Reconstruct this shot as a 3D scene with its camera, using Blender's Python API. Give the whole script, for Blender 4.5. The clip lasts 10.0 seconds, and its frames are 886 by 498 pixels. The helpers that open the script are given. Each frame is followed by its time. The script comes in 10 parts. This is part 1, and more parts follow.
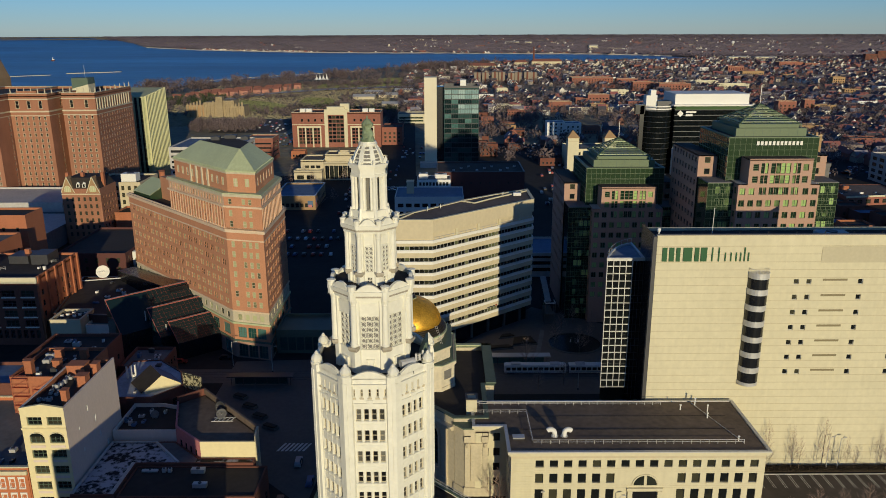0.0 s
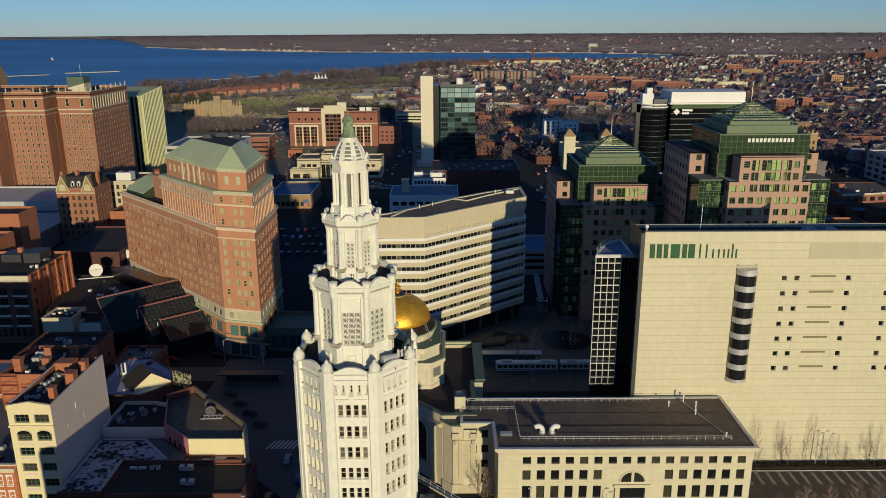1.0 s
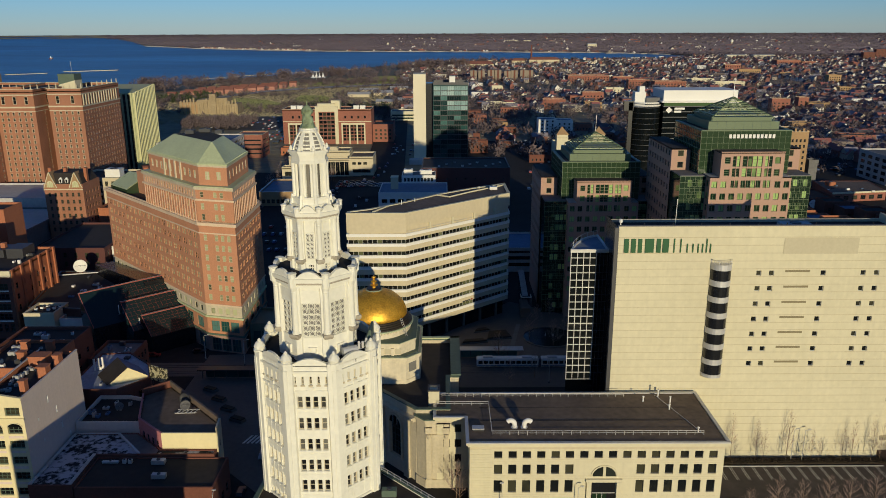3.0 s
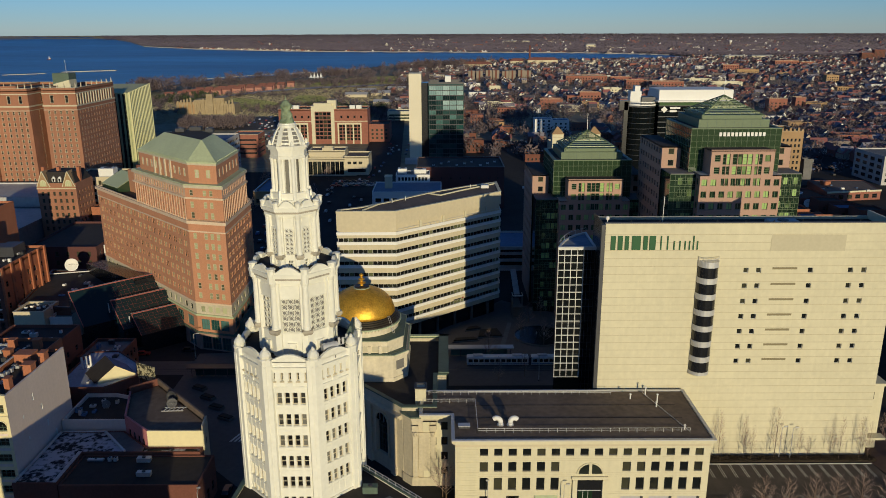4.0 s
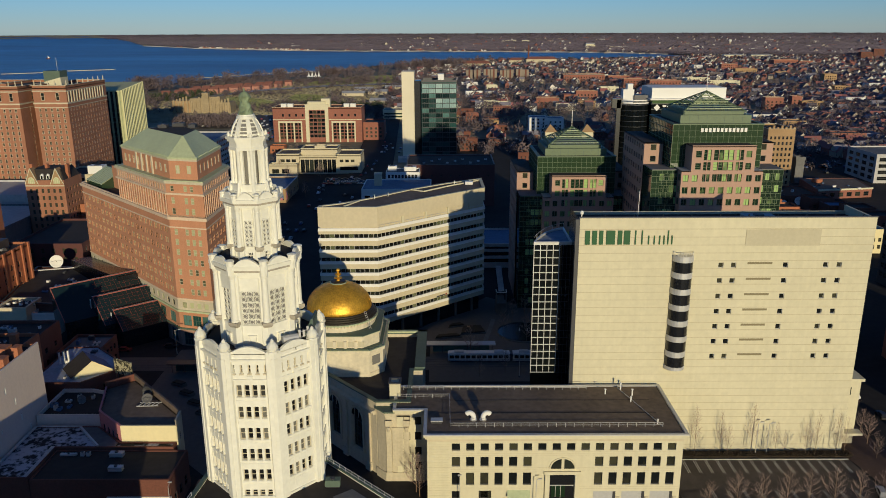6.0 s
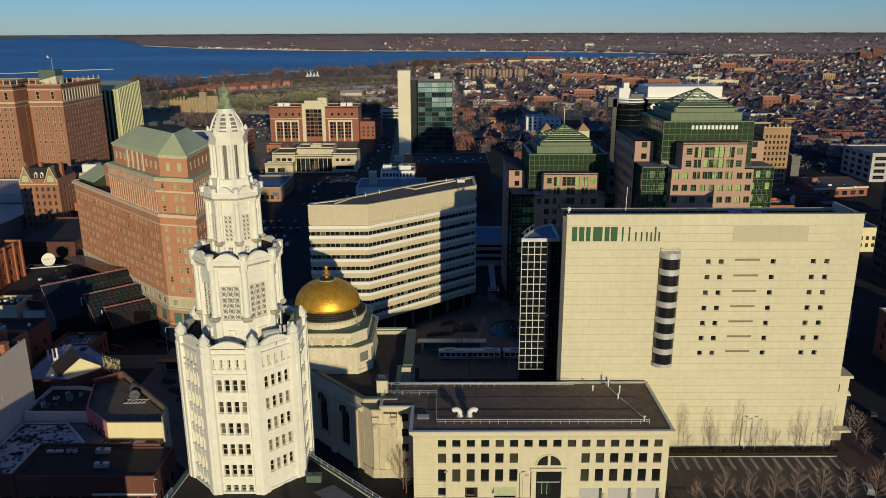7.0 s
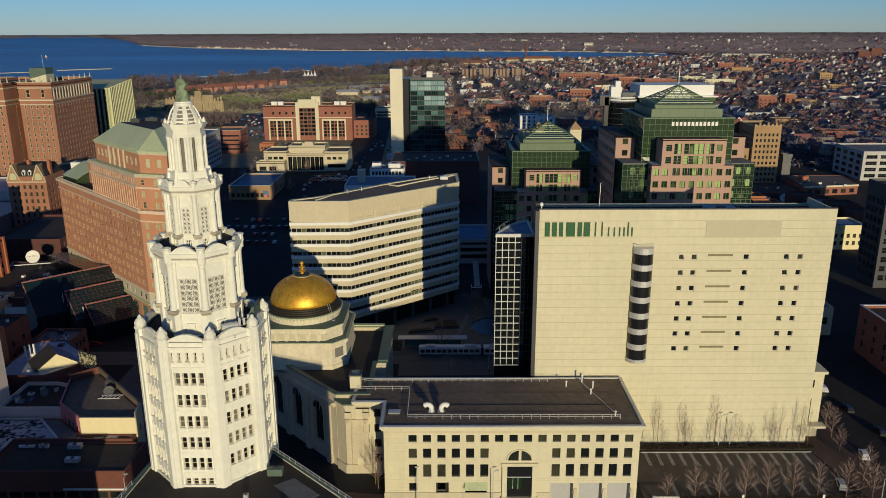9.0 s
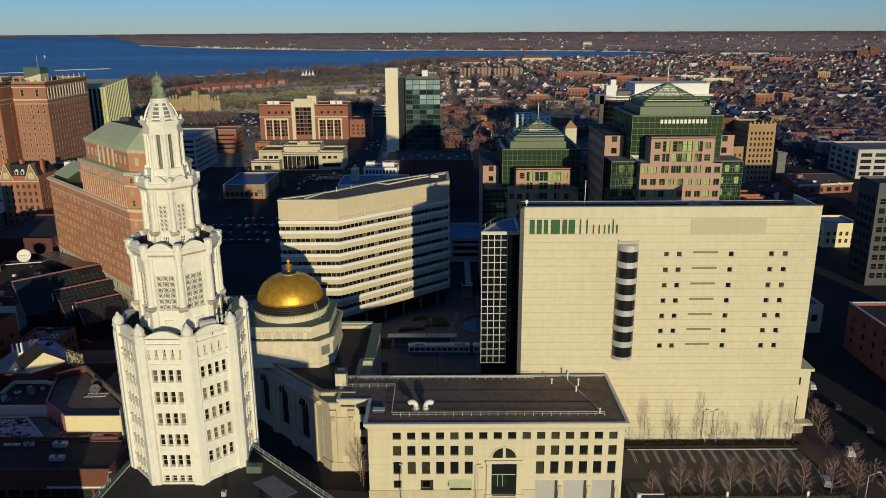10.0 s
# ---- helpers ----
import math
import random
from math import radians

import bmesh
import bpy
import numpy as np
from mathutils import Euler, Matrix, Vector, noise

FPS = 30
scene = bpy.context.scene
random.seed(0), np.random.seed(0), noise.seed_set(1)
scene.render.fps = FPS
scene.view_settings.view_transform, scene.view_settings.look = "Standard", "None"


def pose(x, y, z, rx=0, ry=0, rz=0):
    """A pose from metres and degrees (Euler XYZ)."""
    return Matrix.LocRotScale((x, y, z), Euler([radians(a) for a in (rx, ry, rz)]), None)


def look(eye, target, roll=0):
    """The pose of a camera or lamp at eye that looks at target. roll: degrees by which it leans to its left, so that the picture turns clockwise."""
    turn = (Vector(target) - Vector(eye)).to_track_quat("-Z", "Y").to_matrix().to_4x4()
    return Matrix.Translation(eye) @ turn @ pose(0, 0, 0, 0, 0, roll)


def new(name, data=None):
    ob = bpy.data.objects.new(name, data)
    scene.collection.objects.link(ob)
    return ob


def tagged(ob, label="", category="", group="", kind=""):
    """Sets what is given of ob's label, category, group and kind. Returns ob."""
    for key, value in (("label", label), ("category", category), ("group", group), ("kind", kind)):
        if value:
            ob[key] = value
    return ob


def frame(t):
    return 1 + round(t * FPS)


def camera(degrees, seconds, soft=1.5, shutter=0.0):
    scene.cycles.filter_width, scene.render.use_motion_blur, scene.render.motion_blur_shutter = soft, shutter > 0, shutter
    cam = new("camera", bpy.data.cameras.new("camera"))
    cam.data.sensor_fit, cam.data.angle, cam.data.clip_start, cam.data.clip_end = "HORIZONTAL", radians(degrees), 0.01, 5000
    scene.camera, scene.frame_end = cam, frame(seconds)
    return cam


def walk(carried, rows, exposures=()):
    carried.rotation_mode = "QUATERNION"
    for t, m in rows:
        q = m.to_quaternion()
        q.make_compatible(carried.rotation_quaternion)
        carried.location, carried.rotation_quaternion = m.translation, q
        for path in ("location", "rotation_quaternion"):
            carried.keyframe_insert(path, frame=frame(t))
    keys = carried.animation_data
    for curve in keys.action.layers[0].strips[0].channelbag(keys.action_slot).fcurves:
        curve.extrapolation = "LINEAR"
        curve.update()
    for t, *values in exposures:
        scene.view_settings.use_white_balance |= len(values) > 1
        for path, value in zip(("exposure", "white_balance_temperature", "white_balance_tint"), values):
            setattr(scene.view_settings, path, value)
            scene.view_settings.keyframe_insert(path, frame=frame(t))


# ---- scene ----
cam = camera(60.2, 10.0, 0.9)
PATH = [
    (0, (1.598, -0.075, 103.171), (1.598, 1.847, 102.619), -0.2),
    (0.5, (2.994, -0.159, 102.939), (2.994, 1.763, 102.385), -0.2),
    (1, (4.452, -0.223, 102.671), (4.451, 1.699, 102.117), -0.3),
    (1.5, (5.914, -0.26, 102.359), (5.914, 1.661, 101.805), -0.2),
    (2, (7.438, -0.291, 102.049), (7.438, 1.631, 101.494), -0.2),
    (2.5, (9.0, -0.326, 101.751), (8.998, 1.595, 101.196), -0.2),
    (4, (13.456, -0.173, 100.5), (13.456, 1.749, 99.947), -0.2),
    (4.5, (14.973, -0.141, 100.247), (14.973, 1.78, 99.693), -0.2),
    (5, (16.527, -0.11, 99.964), (16.526, 1.812, 99.41), -0.2),
    (5.5, (18.059, -0.106, 99.669), (18.057, 1.816, 99.115), -0.2),
    (7, (22.49, -0.093, 98.449), (22.488, 1.829, 97.895), -0.2),
    (7.5, (23.983, -0.189, 98.202), (23.982, 1.733, 97.648), -0.2),
    (8, (25.525, -0.258, 97.95), (25.523, 1.664, 97.397), -0.2),
    (8.5, (27.091, -0.285, 97.669), (27.089, 1.637, 97.116), -0.2),
    (9, (28.773, -0.317, 97.379), (28.77, 1.605, 96.825), -0.2),
    (9.5, (30.457, -0.33, 97.137), (30.455, 1.592, 96.583), -0.3),
    (10, (32.179, -0.415, 96.928), (32.176, 1.506, 96.373), -0.3),
]
walk(cam, [(t, look(eye, target, roll)) for t, eye, target, roll in PATH])

# ---- world, sun, exposure ----
SUN_AZ, SUN_EL = 14.0, 8.3
to_sun = Vector((math.sin(radians(SUN_AZ)) * math.cos(radians(SUN_EL)), -math.cos(radians(SUN_AZ)) * math.cos(radians(SUN_EL)), math.sin(radians(SUN_EL))))
sun_data = bpy.data.lights.new("sun", "SUN")
sun_data.energy, sun_data.angle, sun_data.color = 3.3, radians(0.5), (1.0, 0.872, 0.58)
sun_lamp = new("sun", sun_data)
sun_lamp.matrix_world = look(to_sun * 900, (0, 0, 0))
world = bpy.data.worlds.new("sky")
scene.world = world
world.use_nodes = True
wn, wl = world.node_tree.nodes, world.node_tree.links
sky = wn.new("ShaderNodeTexSky")
sky.sky_type, sky.sun_disc = "NISHITA", False
sky.sun_elevation, sky.sun_rotation = radians(SUN_EL), radians(180 - SUN_AZ)
sky.altitude, sky.air_density, sky.dust_density, sky.ozone_density = 100, 0.80, 0.02, 5.6
tone = wn.new("ShaderNodeMix")
tone.data_type, tone.blend_type = "RGBA", "MULTIPLY"
tone.inputs[0].default_value = 1.0
tone.inputs[7].default_value = (1.13, 0.985, 0.99, 1)
wl.new(sky.outputs[0], tone.inputs[6])
wl.new(tone.outputs[2], wn["Background"].inputs[0])
wn["Background"].inputs[1].default_value = 0.11
scene.view_settings.exposure = 0.0

# ---- materials ----
def material(name, base, rough=0.75, metal=0.0, var=0.18, big=0.06, fine=1.5, bump=0.0, streak=0.0, tint=0.0, spec=0.4, shift=None, size=0.3, edge=0.45):
    """A procedural surface: two scales of noise on its colour, optional vertical streaks, per-object tint and fine relief."""
    m = bpy.data.materials.new(name)
    m.use_nodes = True
    n, l = m.node_tree.nodes, m.node_tree.links
    b = n["Principled BSDF"]
    b.inputs["Roughness"].default_value, b.inputs["Metallic"].default_value = rough, metal
    b.inputs["Specular IOR Level"].default_value = spec
    geo = n.new("ShaderNodeNewGeometry")
    a, c = n.new("ShaderNodeTexNoise"), n.new("ShaderNodeTexNoise")
    a.inputs["Scale"].default_value, a.inputs["Detail"].default_value = big, 5
    c.inputs["Scale"].default_value, c.inputs["Detail"].default_value = fine, 4
    l.new(geo.outputs["Position"], a.inputs["Vector"])
    l.new(geo.outputs["Position"], c.inputs["Vector"])
    add = n.new("ShaderNodeMath"); add.operation = "ADD"
    l.new(a.outputs["Fac"], add.inputs[0]); l.new(c.outputs["Fac"], add.inputs[1])
    last = add.outputs[0]
    if streak:
        mp = n.new("ShaderNodeMapping"); mp.inputs["Scale"].default_value = (1.1, 1.1, 0.06)
        l.new(geo.outputs["Position"], mp.inputs["Vector"])
        st = n.new("ShaderNodeTexNoise"); st.inputs["Scale"].default_value, st.inputs["Detail"].default_value = 1.0, 4
        l.new(mp.outputs[0], st.inputs["Vector"])
        ma = n.new("ShaderNodeMath"); ma.operation = "MULTIPLY_ADD"
        ma.inputs[1].default_value = streak
        l.new(st.outputs["Fac"], ma.inputs[0]); l.new(last, ma.inputs[2])
        sub = n.new("ShaderNodeMath"); sub.operation = "SUBTRACT"; sub.inputs[1].default_value = streak * 0.5
        l.new(ma.outputs[0], sub.inputs[0]); last = sub.outputs[0]
    if tint:
        info = n.new("ShaderNodeObjectInfo")
        ma = n.new("ShaderNodeMath"); ma.operation = "MULTIPLY_ADD"
        ma.inputs[1].default_value = tint
        l.new(info.outputs["Random"], ma.inputs[0]); l.new(last, ma.inputs[2])
        sub = n.new("ShaderNodeMath"); sub.operation = "SUBTRACT"; sub.inputs[1].default_value = tint * 0.5
        l.new(ma.outputs[0], sub.inputs[0]); last = sub.outputs[0]
    mr = n.new("ShaderNodeMapRange")
    mr.inputs["From Min"].default_value, mr.inputs["From Max"].default_value = 1 - edge, 1 + edge
    l.new(last, mr.inputs["Value"])
    mix = n.new("ShaderNodeMix"); mix.data_type = "RGBA"
    dark = tuple(v * (1 - var) for v in base)
    light = tuple(min(1, v * (1 + var)) for v in base)
    if shift:
        light = shift
    mix.inputs[6].default_value, mix.inputs[7].default_value = (*dark, 1), (*light, 1)
    l.new(mr.outputs[0], mix.inputs[0])
    l.new(mix.outputs[2], b.inputs["Base Color"])
    if bump:
        bp = n.new("ShaderNodeBump"); bp.inputs["Strength"].default_value, bp.inputs["Distance"].default_value = bump, size
        l.new(c.outputs["Fac"], bp.inputs["Height"]); l.new(bp.outputs[0], b.inputs["Normal"])
    return m


def glass(name, dark, light, rough=0.06, spec=0.6, share=0.35, bump=0.0):
    """Window glass seen from far off: a dark room behind a glossy pane, and here and there a drawn blind."""
    m = bpy.data.materials.new(name)
    m.use_nodes = True
    n, l = m.node_tree.nodes, m.node_tree.links
    b = n["Principled BSDF"]
    b.inputs["Roughness"].default_value, b.inputs["Specular IOR Level"].default_value = rough, spec
    info, ramp, geo = n.new("ShaderNodeObjectInfo"), n.new("ShaderNodeValToRGB"), n.new("ShaderNodeNewGeometry")
    noise_n = n.new("ShaderNodeTexNoise"); noise_n.inputs["Scale"].default_value = 0.35
    l.new(geo.outputs["Position"], noise_n.inputs["Vector"])
    add = n.new("ShaderNodeMath"); add.operation = "MULTIPLY_ADD"; add.inputs[1].default_value = 0.5
    l.new(noise_n.outputs["Fac"], add.inputs[0]); l.new(info.outputs["Random"], add.inputs[2])
    sub = n.new("ShaderNodeMath"); sub.operation = "SUBTRACT"; sub.inputs[1].default_value = 0.25
    l.new(add.outputs[0], sub.inputs[0])
    l.new(sub.outputs[0], ramp.inputs[0])
    e = ramp.color_ramp.elements
    e[0].position, e[0].color = max(0.02, 1 - share - 0.14), (*dark, 1)
    e[1].position, e[1].color = min(0.98, 1 - share + 0.14), (*light, 1)
    l.new(ramp.outputs[0], b.inputs["Base Color"])
    return m


TERRACOTTA = material("glazed_terracotta", (0.79, 0.765, 0.65), 0.42, var=0.10, big=0.12, fine=1.2, bump=0.15, streak=0.5, size=0.1)
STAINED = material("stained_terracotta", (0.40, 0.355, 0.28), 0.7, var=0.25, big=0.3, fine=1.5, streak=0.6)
CREAM = material("cream_precast", (0.635, 0.578, 0.40), 0.8, var=0.09, big=0.05, fine=0.9, streak=0.7)
CREAM_PANEL = material("cream_panel", (0.635, 0.578, 0.40), 0.8, var=0.10, big=0.05, fine=0.9, streak=0.6, tint=0.10)
LIMESTONE = material("limestone", (0.56, 0.49, 0.35), 0.85, var=0.16, big=0.15, fine=1.6, bump=0.2, streak=0.8)
BRONZE = material("dark_bronze", (0.045, 0.037, 0.026), 0.5, 0.3, var=0.3, big=0.3, fine=1.5)
COPPER_RIM = material("pale_copper", (0.42, 0.47, 0.29), 0.6, var=0.2, big=0.3, fine=1.5, streak=0.5)
TAN = material("tan_concrete", (0.58, 0.50, 0.34), 0.85, var=0.10, big=0.06, fine=1.0, streak=0.5)
CREAM_PAINT = material("cream_paint", (0.78, 0.68, 0.40), 0.7, var=0.07, streak=0.4)
BRICK = material("red_brick", (0.405, 0.150, 0.076), 0.9, var=0.2, big=0.12, fine=2.5, bump=0.2, streak=0.4)
BRICK_BROWN = material("brown_brick", (0.34, 0.155, 0.092), 0.9, var=0.26, big=0.10, fine=2.5, bump=0.2, streak=0.3)
BRICK_DARK = material("dark_brick", (0.17, 0.065, 0.045), 0.9, var=0.25, big=0.10, fine=2.5, bump=0.2)
BRICK_TAN = material("tan_brick", (0.37, 0.235, 0.12), 0.9, var=0.2, big=0.1, fine=2.0, bump=0.2)
GRANITE = material("pink_granite", (0.43, 0.26, 0.19), 0.6, var=0.1, big=0.1, fine=2.0)
BRICK_HOTEL = material("hotel_brick", (0.53, 0.25, 0.138), 0.9, var=0.16, big=0.12, fine=2.5, bump=0.2, streak=0.4)
PIER_BUFF = material("buff_brick", (0.633, 0.429, 0.294), 0.85, var=0.14, big=0.15, fine=1.6, streak=0.5)
PIER_STONE = material("buff_stone", (0.694, 0.532, 0.37), 0.85, var=0.14, big=0.15, fine=1.6, streak=0.5)
VERDIGRIS = material("verdigris", (0.20, 0.25, 0.15), 0.7, var=0.4, big=0.5, fine=2.2, streak=0.8)
COPPER = material("green_copper", (0.49, 0.54, 0.32), 0.6, var=0.15, big=0.1, fine=1.5, streak=0.5)
PALE_RIB = material("yellowed_concrete", (0.60, 0.58, 0.32), 0.85, var=0.1, streak=0.4)
BANK_STONE = material("bank_stone", (0.66, 0.585, 0.425), 0.85, var=0.16, big=0.2, fine=1.2, bump=0.2, streak=0.9)
COPPER_DARK = material("dark_copper", (0.095, 0.135, 0.098), 0.6, var=0.2, big=0.2, fine=1.5)
STEEL_GREEN = material("green_steel", (0.115, 0.160, 0.085), 0.5, var=0.12, big=0.2, fine=1.5)
JOINT = material("panel_joint", (0.53, 0.46, 0.305), 0.85, var=0.12, streak=0.5)
BRICK_FAR = material("dull_brick", (0.29, 0.115, 0.08), 0.9, var=0.25, big=0.05, fine=0.6)
ROOF = material("roof_membrane", (0.038, 0.031, 0.027), 0.9, var=0.35, big=0.09, fine=0.7, bump=0.1)
ROOF_BROWN = material("brown_roof", (0.155, 0.115, 0.085), 0.9, var=0.4, big=0.09, fine=0.7)
ROOF_GREY = material("grey_roof", (0.16, 0.155, 0.15), 0.9, var=0.3, big=0.08, fine=0.7)
ROOF_BLUE = material("blue_roof", (0.10, 0.16, 0.26), 0.8, var=0.3, big=0.08, fine=0.7)
ROOF_WHITE = material("white_roof", (0.50, 0.48, 0.45), 0.9, var=0.2, big=0.08, fine=0.7)
ROOF_WORN = material("worn_roof", (0.035, 0.033, 0.034), 0.9, var=0.5, big=0.22, fine=0.9, shift=(0.46, 0.46, 0.50), edge=0.09)
LATTICE_BACK = material("grey_screen", (0.20, 0.19, 0.17), 0.8, var=0.2)
METAL = material("pale_metal", (0.55, 0.54, 0.52), 0.45, 0.3, var=0.12)
METAL_DARK = material("dark_metal", (0.07, 0.07, 0.075), 0.5, 0.4, var=0.2)
WHITE = material("white_paint", (0.78, 0.76, 0.70), 0.6, var=0.06)
BLACK = material("black_cladding", (0.012, 0.013, 0.016), 0.25, var=0.2, spec=0.5)
GOLD = material("gold_leaf", (0.85, 0.405, 0.048), 0.46, 0.65, var=0.42, big=0.6, fine=2.6, bump=0.5, size=0.12)
GLASS = glass("window_glass", (0.010, 0.012, 0.013), (0.055, 0.053, 0.034), share=0.25)
GLASS_PALE = glass("blind_glass", (0.06, 0.065, 0.045), (0.50, 0.51, 0.29), share=0.65)
GLASS_BLIND_LIT = glass("drawn_blind_glass", (0.10, 0.10, 0.06), (0.42, 0.42, 0.24), share=0.8)
GLASS_BLIND = glass("sash_glass", (0.012, 0.012, 0.012), (0.17, 0.165, 0.14), share=0.3)
GLASS_GREEN = glass("green_glass", (0.012, 0.030, 0.015), (0.36, 0.52, 0.19), share=0.42, rough=0.05)
GLASS_WALL = glass("curtain_glass", (0.03, 0.055, 0.026), (0.075, 0.125, 0.055), rough=0.05, share=0.5)
GLASS_DEEP = glass("deep_green_glass", (0.010, 0.022, 0.013), (0.03, 0.055, 0.03), rough=0.05, share=0.4)
GLASS_TEAL = glass("teal_glass", (0.02, 0.07, 0.065), (0.10, 0.21, 0.19), rough=0.04, share=0.4)
GLASS_TEAL_DARK = glass("dark_teal_glass", (0.008, 0.022, 0.022), (0.03, 0.07, 0.065), rough=0.04, share=0.4)
# pale copy of the teal glass, with reflected sky in its colour
GLASS_SKY = glass("sky_sheen_glass", (0.22, 0.34, 0.33), (0.36, 0.49, 0.47), rough=0.05, share=0.5)
LOUVRE = material("brown_louvre", (0.24, 0.20, 0.115), 0.8, var=0.1)
# teal and brown tones stand in for what the atrium glass reflects
GLASS_ATRIUM = glass("atrium_glass", (0.010, 0.024, 0.028), (0.075, 0.07, 0.035), rough=0.12, share=0.45, spec=0.4)
GLASS_BLACK = glass("black_glass", (0.006, 0.008, 0.009), (0.03, 0.035, 0.028), rough=0.04, share=0.4)
ASPHALT = material("asphalt", (0.030, 0.028, 0.027), 0.95, var=0.35, big=0.05, fine=0.5, bump=0.1, spec=0.2)
LOT = material("parking_asphalt", (0.075, 0.062, 0.055), 0.9, var=0.3, big=0.12, fine=0.6)
CONCRETE = material("paving", (0.13, 0.112, 0.095), 0.9, var=0.2, big=0.06, fine=0.8)
BRICKWALK = material("red_paving", (0.085, 0.052, 0.040), 0.9, var=0.2, big=0.06, fine=0.8)
LAND = material("winter_land", (0.29, 0.22, 0.165), 0.95, var=0.45, big=0.012, fine=0.11, shift=(0.32, 0.29, 0.17), bump=0.5, size=4.0)
GRASS = material("grass", (0.145, 0.155, 0.07), 0.95, var=0.4, big=0.02, fine=0.2, bump=0.5, size=3.0)
BARK = material("bark", (0.17, 0.115, 0.075), 0.95, var=0.3, big=0.5, fine=4)
TWIG = material("bare_twigs", (0.135, 0.102, 0.105), 0.95, var=0.45, big=0.012, fine=0.12)
# mauve-grey twigs: the haze of distance is put into the base colour
TWIG_HAZE = material("hazy_twigs", (0.140, 0.115, 0.145), 0.95, var=0.35, big=0.004, fine=0.03)
EVERGREEN = material("evergreen", (0.05, 0.065, 0.03), 0.95, var=0.4, big=0.05, fine=0.4)
TWIG_NEAR = material("winter_twigs", (0.38, 0.27, 0.225), 0.95, var=0.3, big=0.5, fine=4)
HEDGE = material("hedge", (0.050, 0.036, 0.022), 0.95, var=0.5, big=0.4, fine=2.5, bump=0.5)
WEATHERED = material("weathered_board", (0.05, 0.045, 0.03), 0.9, var=0.4, big=0.8, fine=2.2, shift=(0.42, 0.38, 0.24), edge=0.07)
PALE_SLAB = material("pale_concrete", (0.72, 0.65, 0.48), 0.8, var=0.08, streak=0.4)
BRICK_ORANGE = material("orange_brick", (0.50, 0.17, 0.075), 0.9, var=0.2, big=0.12, fine=2.5, bump=0.2)
TERRACE = material("pinkish_brick", (0.42, 0.20, 0.15), 0.9, var=0.25, big=0.05, fine=0.6)
SLAB_TAN = material("grey_tan_brick", (0.27, 0.22, 0.17), 0.9, var=0.2)
PATCH = material("faded_panel", (0.53, 0.475, 0.33), 0.85, var=0.08, streak=0.4)
MAROON = material("maroon_brick", (0.115, 0.045, 0.040), 0.9, var=0.2, big=0.08, fine=2.0, streak=0.3)
PINK = material("pink_stucco", (0.50, 0.19, 0.20), 0.9, var=0.15)
MAUVE = material("mauve_stucco", (0.73, 0.61, 0.53), 0.9, var=0.08, streak=0.6)
PAINT_GREEN = material("green_paint", (0.006, 0.085, 0.022), 0.5, var=0.1)
OLIVE = material("olive_render", (0.45, 0.46, 0.26), 0.8, var=0.12, big=0.06, fine=1.0, streak=0.4)
SAND = material("shore_sand", (0.46, 0.41, 0.33), 0.95, var=0.4, big=0.02, fine=0.12)
ROOF_FROST = material("frosted_roof", (0.40, 0.42, 0.47), 0.8, var=0.3, big=0.3, fine=1.4)
ROOF_SLATE = material("pale_blue_roof", (0.20, 0.24, 0.31), 0.85, var=0.3, big=0.08, fine=0.7)
PAINT_ROSE = material("dusty_red_paint", (0.40, 0.12, 0.095), 0.6, var=0.15)
PAINT_RED = material("red_paint", (0.28, 0.055, 0.035), 0.6, var=0.15)
PAINT_YELLOW = material("line_paint", (0.62, 0.60, 0.54), 0.7, var=0.2)
SNOW = material("white_gravel", (0.52, 0.50, 0.47), 0.95, var=0.3, big=0.3, fine=1.5)


def water_material():
    # deep blue base stands in for the sky that the waves reflect
    m = material("lake_water", (0.008, 0.070, 0.215), 0.35, var=0.35, big=0.0025, fine=0.02, spec=0.2)
    n, l = m.node_tree.nodes, m.node_tree.links
    b = n["Principled BSDF"]
    geo = n.new("ShaderNodeNewGeometry")
    mp = n.new("ShaderNodeMapping"); mp.inputs["Scale"].default_value = (0.004, 0.03, 0.03)
    t = n.new("ShaderNodeTexNoise"); t.inputs["Scale"].default_value, t.inputs["Detail"].default_value = 1.0, 6
    bp = n.new("ShaderNodeBump"); bp.inputs["Strength"].default_value, bp.inputs["Distance"].default_value = 0.5, 4.0
    l.new(geo.outputs["Position"], mp.inputs["Vector"]); l.new(mp.outputs[0], t.inputs["Vector"])
    l.new(t.outputs["Fac"], bp.inputs["Height"]); l.new(bp.outputs[0], b.inputs["Normal"])
    # wind lanes: long pale and dark bands, sky sheen painted into the colour
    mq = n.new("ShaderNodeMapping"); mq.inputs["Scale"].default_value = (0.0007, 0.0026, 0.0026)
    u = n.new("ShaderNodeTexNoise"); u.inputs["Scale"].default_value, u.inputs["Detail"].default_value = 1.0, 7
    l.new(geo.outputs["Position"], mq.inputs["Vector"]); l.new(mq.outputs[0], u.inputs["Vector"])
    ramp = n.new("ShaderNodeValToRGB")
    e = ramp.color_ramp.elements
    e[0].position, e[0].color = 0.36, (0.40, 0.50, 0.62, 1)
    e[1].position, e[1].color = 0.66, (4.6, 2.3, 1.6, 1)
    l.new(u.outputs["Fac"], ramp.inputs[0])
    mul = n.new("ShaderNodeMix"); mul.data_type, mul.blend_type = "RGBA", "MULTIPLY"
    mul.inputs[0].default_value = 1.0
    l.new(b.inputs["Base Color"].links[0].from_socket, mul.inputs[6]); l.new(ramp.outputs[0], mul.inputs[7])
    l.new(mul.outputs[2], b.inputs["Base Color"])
    return m


WATER = water_material()


